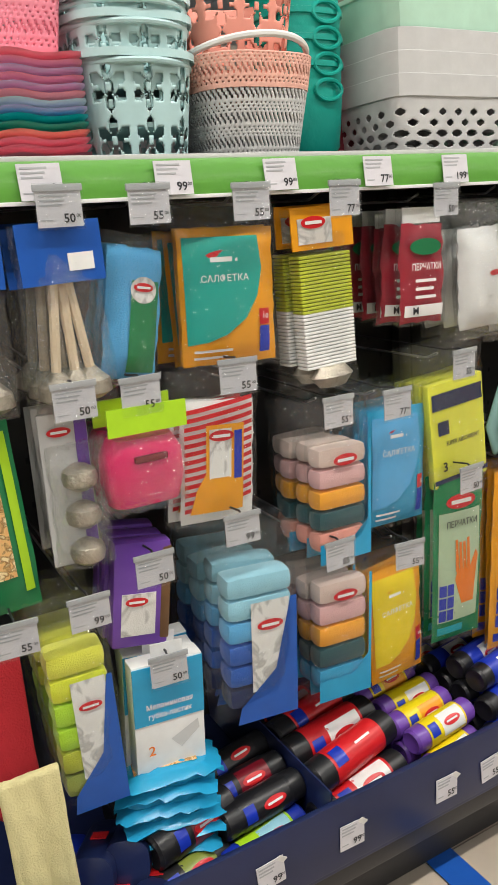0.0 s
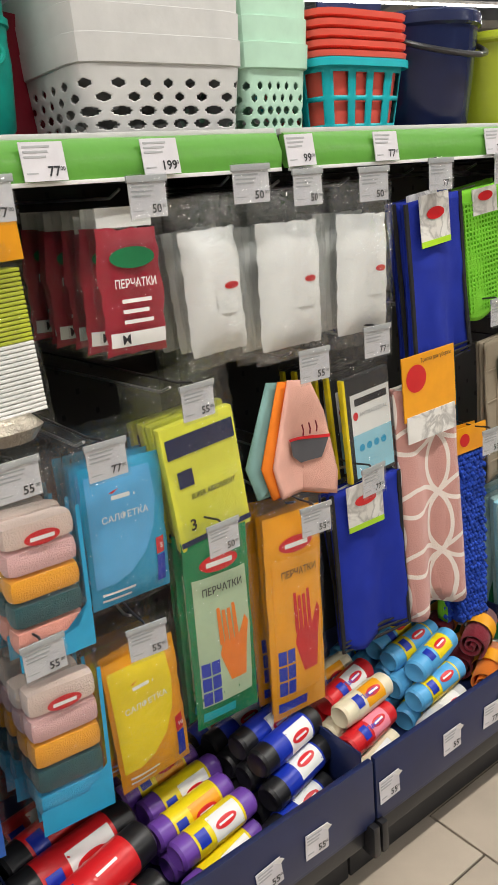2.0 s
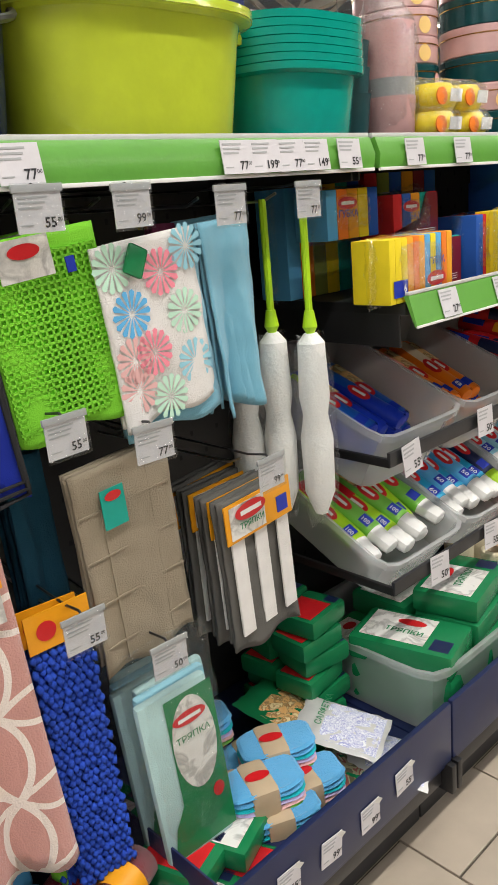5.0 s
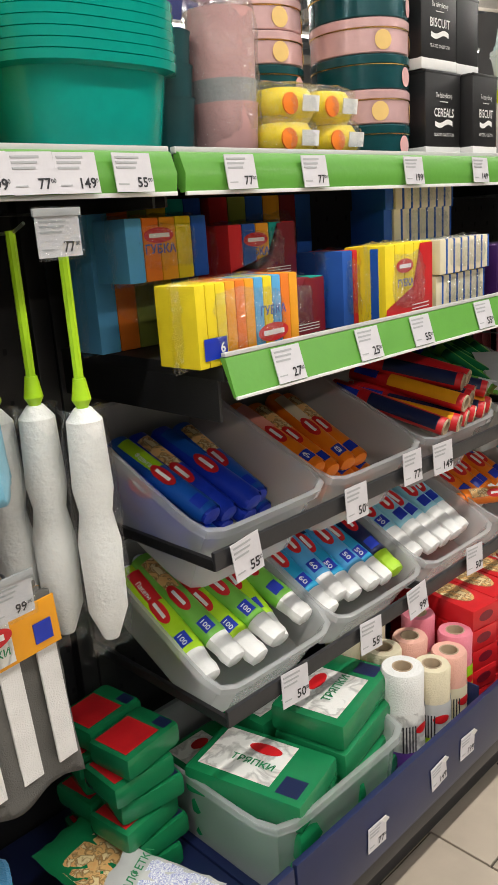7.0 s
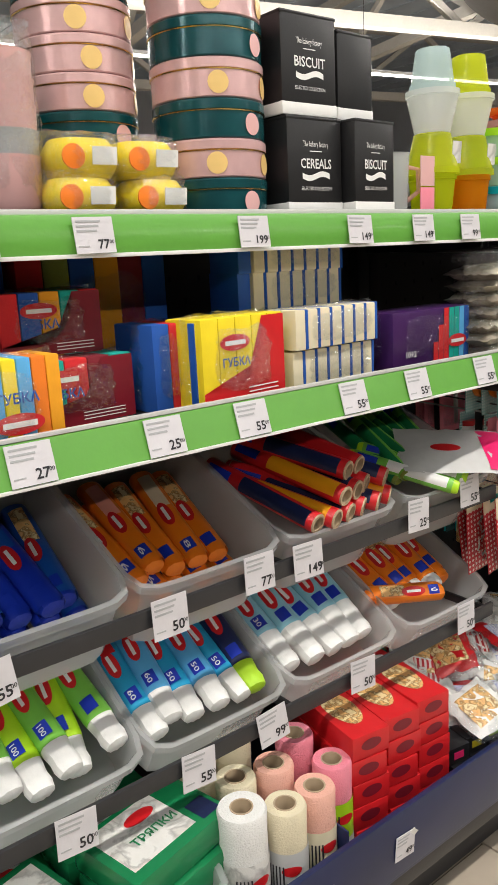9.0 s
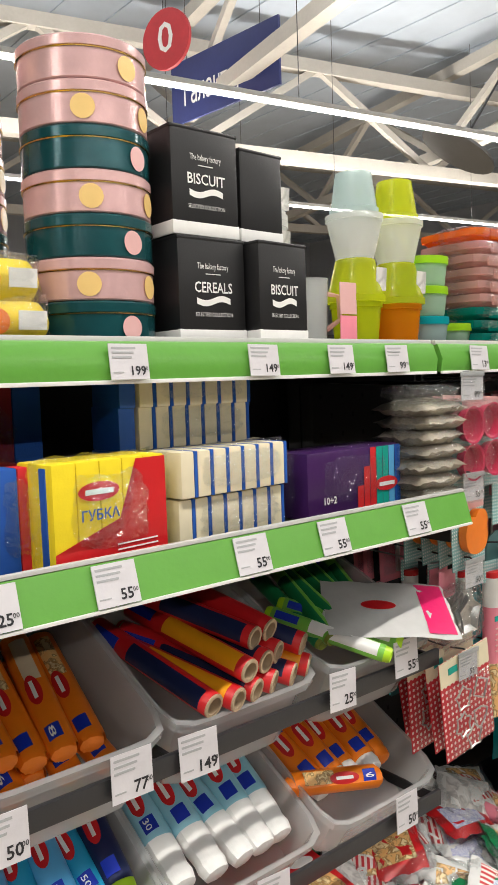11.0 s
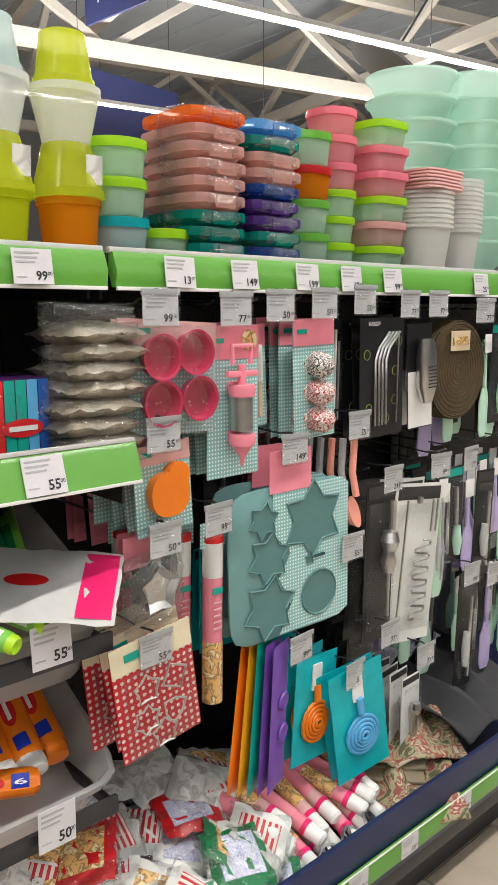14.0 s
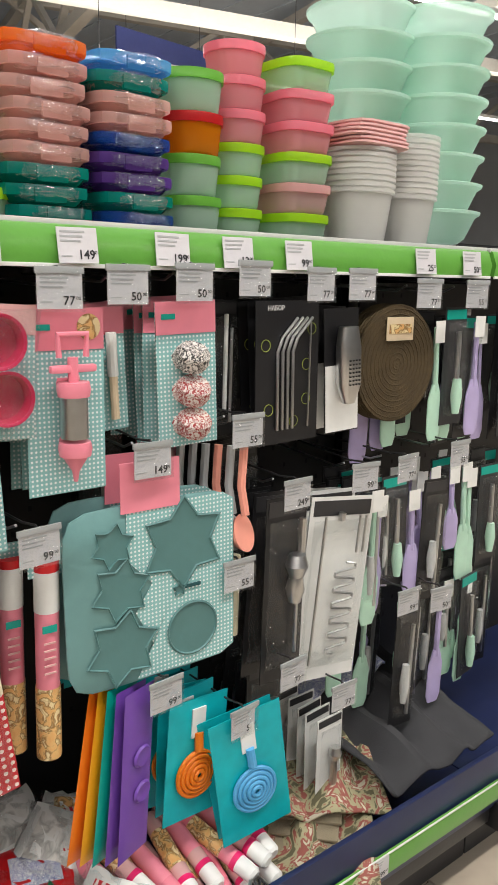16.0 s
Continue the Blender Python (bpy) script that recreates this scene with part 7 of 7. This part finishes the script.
def star_mould(th, w, h, d):
    body = loft([super_ring(w * .485, h * .485, 0, 48, 8), super_ring(w * .5, h * .5, .004, 48, 8), super_ring(w * .5, h * .5, .008, 48, 8), super_ring(w * .49, h * .49, .01, 48, 8)])
    part("tray_sheet", moved(body, pose(0, .01, -h / 2, 90)), SILI, th)
    part("dotted_sleeve", decal([(-w * .16, -h * .015), (w * .42, -h * .015), (w * .49, -h * .06), (w * .49, -h * .94), (w * .4, -h * .985), (-w * .12, -h * .985), (-w * .02, -h * .8), (-w * .12, -h * .6), (-w * .02, -h * .45), (-w * .16, -h * .3)], lambda a, b: -.001, .001, 1), DOTS, th, "pale dotted card sleeve")
    part("pink_flap", B(-w * .02, -.003, .03, w * .34, .002, .085), C("pink", .4), th, "pink card flap")

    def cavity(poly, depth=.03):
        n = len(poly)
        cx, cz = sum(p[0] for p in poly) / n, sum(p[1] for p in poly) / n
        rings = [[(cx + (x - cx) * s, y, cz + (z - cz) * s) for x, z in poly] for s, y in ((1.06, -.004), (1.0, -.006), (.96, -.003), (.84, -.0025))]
        part("mould_cavity", loft(rings, False, True), SILI_SHADED, th, smooth=20)

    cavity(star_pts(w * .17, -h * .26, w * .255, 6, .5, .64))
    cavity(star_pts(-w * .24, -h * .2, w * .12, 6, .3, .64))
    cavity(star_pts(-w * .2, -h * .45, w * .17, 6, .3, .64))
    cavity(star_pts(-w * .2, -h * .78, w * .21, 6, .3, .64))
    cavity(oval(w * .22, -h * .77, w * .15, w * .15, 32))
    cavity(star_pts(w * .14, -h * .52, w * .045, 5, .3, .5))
    part("skewer_print", B(w * .22, -.004, -h * .515, w * .1, .003, .006), C("petrol"), th)


hang("star_baking_mould", "large sage-green silicone star baking mould with dotted sleeve", "baking mould", 4.205, 4.53, .8, 1.12, build=star_mould, copies=1, step=.05, y=1.17, yaw=-4, roll_=-1)


def mat_roll(th, w, h, d):
    part("rolled_mat", lathe([(.019, -h * .98), (.02, -h * .02)], 20), C("pink", .4), th, at=pose(0, .02, 0))
    part("printed_top", lathe([(.0205, -h * .24), (.0206, -h * .02)], 20, cap0=False, cap1=False), C("paper", .4), th, at=pose(0, .02, 0))
    part("red_end", lathe([(.0208, -h * .04), (.0208, -h * .0)], 20), C("red", .4), th, at=pose(0, .02, 0))
    part("photo_foot", lathe([(.0208, -h * .99), (.0207, -h * .62)], 20, cap0=False, cap1=False), FOOD, th, at=pose(0, .02, 0))
    part("brand_patch", B(-.004, -.002, -h * .31, .024, .002, .012), C("teal"), th)
    for k in range(5):
        part("small_print", B(-.004, -.002, -h * .38 - .013 * k, .02, .002, .003), C("rose"), th)
    part("hang_card", B(0, .02, -h * .0, .06, .002, .05), DOTS, th)


for x, y in ((4.19, 1.19), (4.15, 1.24), (4.115, 1.29), (4.08, 1.34)):
    hang("baking_mat_roll", "rolled silicone baking mat in pink printed sleeve", "baking mat", x - .03, x + .03, .695, 1.04, build=mat_roll, copies=0, y=y, roll_=1)


def red_cutters(th, w, h, d):
    part("backing_card", B(0, .006, -h / 2, w, .002, h), REDDOT, th, "red dotted card")
    part("card_top", B(0, .0045, -h * .12, w, .002, h * .24), C("cream", .45), th)
    part("brand_patch", B(-w * .25, .003, -h * .11, .03, .002, .014), C("teal"), th)
    for i, (u, v) in enumerate(((-.15, .42), (.2, .42), (-.2, .68), (.15, .7), (0, .86))):
        pts = star_pts(u * w, -v * h, .028, (5, 4, 6, 3, 5)[i], .3, .7)
        part("steel_cutter", tube([(x, -.006, z) for x, z in pts + pts[:1]], .0022, 5), STEEL, th)
    part("blister", pouch(w * .9, h * .72, .035, 10, .003, 5), FILM, th, at=pose(0, -.022, -h * .25))


hang("cutter_set", "steel cookie cutters on a red dotted card", "cutter set", 3.915, 4.085, .69, .91, build=red_cutters, copies=3, step=.04, y=1.15, roll_=-7)


def star_tin(th, w, h, d):
    part("hang_card", B(-w * .1, .004, -.03, w * .55, .002, .06), C("pink", .4), th)
    for k in range(3):
        pts = star_pts(0, -h * .6, .045, 5, .3, .72)
        part("foil_star", loft([[(x * s, -.01 - .012 * k + y, (z + h * .6) * s - h * .6) for x, z in pts] for s, y in ((.7, 0), (1, -.012), (1.04, -.012))], True, False), STEEL, th)
    bag(th, w, h * .8, .06, .0, 33, FILM2).matrix_basis = pose(0, -.05, -h * .2)


hang("star_foil_moulds", "small silver star moulds in a clear bag", "mould set", 3.965, 4.085, .92, 1.075, build=star_tin, copies=1, y=1.2)


def petals(th, w, h, d):
    for k, c in enumerate(("purple", "purple", "teal", "amber", "orange")):
        bm = pouch(w * .9, h, .01, 10)
        part("mould_leaf", bm, C(c, .4), th, at=pose(-.012 * k, .012 * k, .0, 0, 4 + 2 * k, 35))
    for z in (-.4, -.62):
        part("leaf_dent", lathe([(.024, 0), (.02, .004), (.012, .003)], 24, .8), C("purple", .4), th, at=pose(-.002, -.004, z * h, 90, 0, 35))


hang("silicone_mould_stack", "purple, teal and orange flat silicone moulds", "mould set", 4.29, 4.385, .475, .79, build=petals, copies=0, y=1.16, yaw=-12)


def coil_card(col):
    def go(th, w, h, d):
        part("backing_card", B(0, .006, -h / 2, w, .002, h, .0), C("turq", .45, vary=.2), th, "turquoise backing card")
        part("card_tab", B(0, .003, -h * .2, .032, .003, .06), C("paper"), th)
        part("neck", tube([(0, .0, -h * .28), (0, -.004, -h * .42)], .009, 10), C(col, .4), th)
        for k in range(1, 6):
            part("silicone_ring", tube([(.0092 * k * math.cos(a * .262), -.002 - .002 * (5 - k), -h * .62 + .0092 * k * math.sin(a * .262)) for a in range(25)], .0046, 7), C(col, .4), th)
    return go


hang("folding_funnel", "blue folding silicone funnel on a turquoise card", "funnel", 4.48, 4.64, .39, .665, build=coil_card("sky"), copies=1, y=1.15, roll_=-8, yaw=-8)
hang("folding_funnel", "orange folding silicone funnel on a turquoise card", "funnel", 4.42, 4.56, .45, .7, build=coil_card("orange"), copies=4, step=.035, y=1.2, roll_=4)


def scoop(th, w, h, d):
    for k, c in enumerate(("salmon", "grey", "salmon", "grey", "grey", "lgrey")):
        part("scoop_handle", tube([(-.014 * k, .02 * k, 0), (-.014 * k - .004, .02 * k, -h * .35), (-.014 * k, .02 * k - .01, -h * .6)], .008, 8), C(c, .4), th)
        part("scoop_bowl", lathe([(.005, -.02), (.025, -.012), (.034, .002), (.036, .006)], 20), C(c, .4), th, at=pose(-.014 * k, .02 * k, -h * .78, 70, 0, 25))


hang("scoop_set", "row of salmon and grey plastic scoops", "scoops", 4.52, 4.6, .98, 1.19, build=scoop, copies=0, y=1.17, yaw=0)


def gadget(card_col, parts_, seed):
    def go(th, w, h, d):
        part("backing_card", B(0, .006, -h / 2, w, .002, h), C(card_col, .35), th, "printed backing card")
        part("card_head", B(0, .0045, -h * .06, w * .9, .002, h * .08), C("dark" if card_col != "dark" else "teal", .35), th)
        for kind, x, z0, z1, r, c in parts_:
            m = STEEL if c == "steel" else C(c, .35)
            if kind == "rod":
                part("tool_rod", tube([(x * w, -.006, -h * z0), (x * w, -.006, -h * z1)], r, 8), m, th)
            elif kind == "cone":
                part("tool_cup", lathe([(r * .6, -h * z1), (r, -h * (z0 + z1) / 2), (r * .7, -h * z0)], 20), m, th, at=pose(x * w, -r * .6, 0))
            else:
                pts = [(x * w + r * max(-1, min(1, 1.7 * math.sin(k * .5))), -.008, -h * (z0 + (z1 - z0) * k / 75)) for k in range(76)]
                part("bent_wire", tube(pts, .003, 6), m, th)
        part("blister", pouch(w * .9, h * .8, .03, 8, .003, seed), FILM, th, at=pose(0, -.018, -h * .12))
    return go


hang("jigger_set", "steel bar jigger and knife on a black card", "bar set", 4.64, 4.745, .68, 1.07, build=gadget("black", [("cone", .15, .3, .42, .024, "steel"), ("cone", .15, .42, .56, .02, "steel"), ("rod", .32, .12, .3, .008, "steel"), ("rod", .25, .55, .85, .004, "steel")], 3), copies=2, step=.05, y=1.19)
hang("wire_hanger_set", "folded steel wire hanger on a white marbled card", "wire rack", 4.775, 4.95, .63, 1.04, build=gadget("paper", [("wave", .1, .35, .85, .028, "steel"), ("rod", -.3, .1, .9, .003, "steel"), ("rod", -.05, .08, .12, .008, "steel"), ("rod", .35, .1, .3, .003, "steel"), ("rod", .25, .1, .3, .003, "steel")], 4), copies=2, step=.05, y=1.2, roll_=6)
hang("peeler", "steel vegetable peeler on a white card", "peeler", 4.81, 4.89, .325, .53, build=gadget("paper", [("cone", .05, .35, .5, .016, "steel"), ("rod", .05, .5, .85, .009, "steel")], 5), copies=5, step=.035, y=1.2)
hang("corkscrew_set", "steel bottle stoppers on a black card", "bar set", 4.64, 4.73, .43, .69, build=gadget("black", [("cone", -.15, .3, .5, .012, "steel"), ("cone", .2, .3, .5, .012, "steel"), ("rod", .2, .5, .8, .004, "steel")], 6), copies=3, step=.04, y=1.24)
hang("cake_knife", "white cake knife on a black card", "cake knife", 4.55, 4.64, .74, 1.0, build=gadget("black", [("rod", .2, .2, .85, .01, "cream")], 7), copies=2, step=.05, y=1.26)
hang("skewer_card", "thin tools on black printed cards", "kitchen tool", 4.53, 4.6, 1.2, 1.45, build=gadget("black", [("rod", 0, .1, .8, .004, "white"), ("rod", .2, .2, .9, .003, "steel")], 8), copies=3, step=.05, y=1.24)
hang("black_tool_card", "black carded kitchen tool", "kitchen tool", 4.6, 4.72, .86, 1.16, build=gadget("black", [("rod", -.2, .15, .8, .006, "dark"), ("rod", .2, .2, .9, .004, "steel")], 9), copies=3, step=.05, y=1.32)


def spatula(th, w, h, d, col="lilac"):
    part("tool_handle", tube([(0, 0, -.03), (.004, 0, -h * .6)], .007, 8), C(col, .35), th)
    part("tool_blade", loft([super_ring(.012, .004, -h * .55, 20, 3), super_ring(.026, .005, -h * .68, 20, 3), super_ring(.026, .004, -h * .94, 20, 3), super_ring(.018, .003, -h, 20, 3)]), C(col, .4), th, at=pose(.004, 0, 0))
    part("paper_tag", B(.0, -.01, -.04, .036, .002, .05), C("paper"), th, "white paper tag")


for i in range(110):
    rr = random.Random(i)
    x = 4.92 + rr.random() * .85
    ztop = (1.43, 1.05, .74)[(i // 4) % 3] + rr.uniform(-.03, .01)
    hang("kitchen_utensil", ("pastel silicone spatula", "mint handled kitchen tool", "grey steel kitchen tool", "carded kitchen gadget")[i % 4] + " on a crowded hook", "utensil", x - .04, x + .04, ztop - rr.uniform(.24, .34), ztop, copies=0, y=1.2 + rr.random() * .22,
         build=(lambda th, w, h, d: spatula(th, w, h, d, "lilac"), lambda th, w, h, d: spatula(th, w, h, d, "mint"), gadget("dark", [("rod", 0, .2, .9, .006, "steel"), ("cone", 0, .6, .9, .014, "mint")], i), gadget("black", [("rod", .1, .2, .9, .005, "steel"), ("cone", -.1, .5, .8, .012, "lgrey")], i))[i % 4], group="hook utensils")
for i in range(10):
    rr = random.Random(100 + i)
    x = 4.0 + rr.random() * .6
    hang("carded_bakeware", "baking tool on a dark or dotted card behind others", "bakeware", x - .05, x + .05, 1.0 - .3 * (i % 2), 1.24 - .3 * (i % 2), copies=1, y=1.36 + rr.random() * .12, build=gadget(("pink", "turq", "black", "petrol")[i % 4], [("rod", 0, .2, .9, .006, "steel")], i), group="cards behind")

# ---- floor tiles and tape ----
me = finish(B(0, 0, -.003, .319, .319, .008, .0012), "floor_tile", TILE, 0)
made = 0
for i in range(-9, 26):
    for k in range(-9, 2):
        x, y = 1.245 + .1625 + .325 * i, (1.12 if i % 2 else .96) - .1625 + .325 * k
        ob = new("floor_tile", me)
        ob.parent = SLAB
        ob.location = (x, y, .0015)
vs, fs = [], []
for i in range(-58, 64):
    for k in range(-50, 58):
        if -9 <= i < 26 and -9 <= k < 2:
            continue
        x, y = 1.245 + .325 * i, (1.12 if i % 2 else .96) + .325 * (k - 1)
        n = len(vs)
        vs += [(x + .003, y + .003, .0024), (x + .322, y + .003, .0024), (x + .322, y + .322, .0024), (x + .003, y + .322, .0024)]
        fs.append((n, n + 1, n + 2, n + 3))
me = bpy.data.meshes.new("outer_tiling")
me.from_pydata(vs, [], fs)
me.materials.append(TILE)
ob = new("outer_tiling", me)
ob.parent = SLAB
tagged(ob, "beige floor tiles of the wider hall", kind="stuff")
th = tagged(part("floor_tape", B(.955, .95, .0062, .075, .42, .0012), C("royal", .4)), "blue tape strip stuck on the floor tiles", "floor tape")
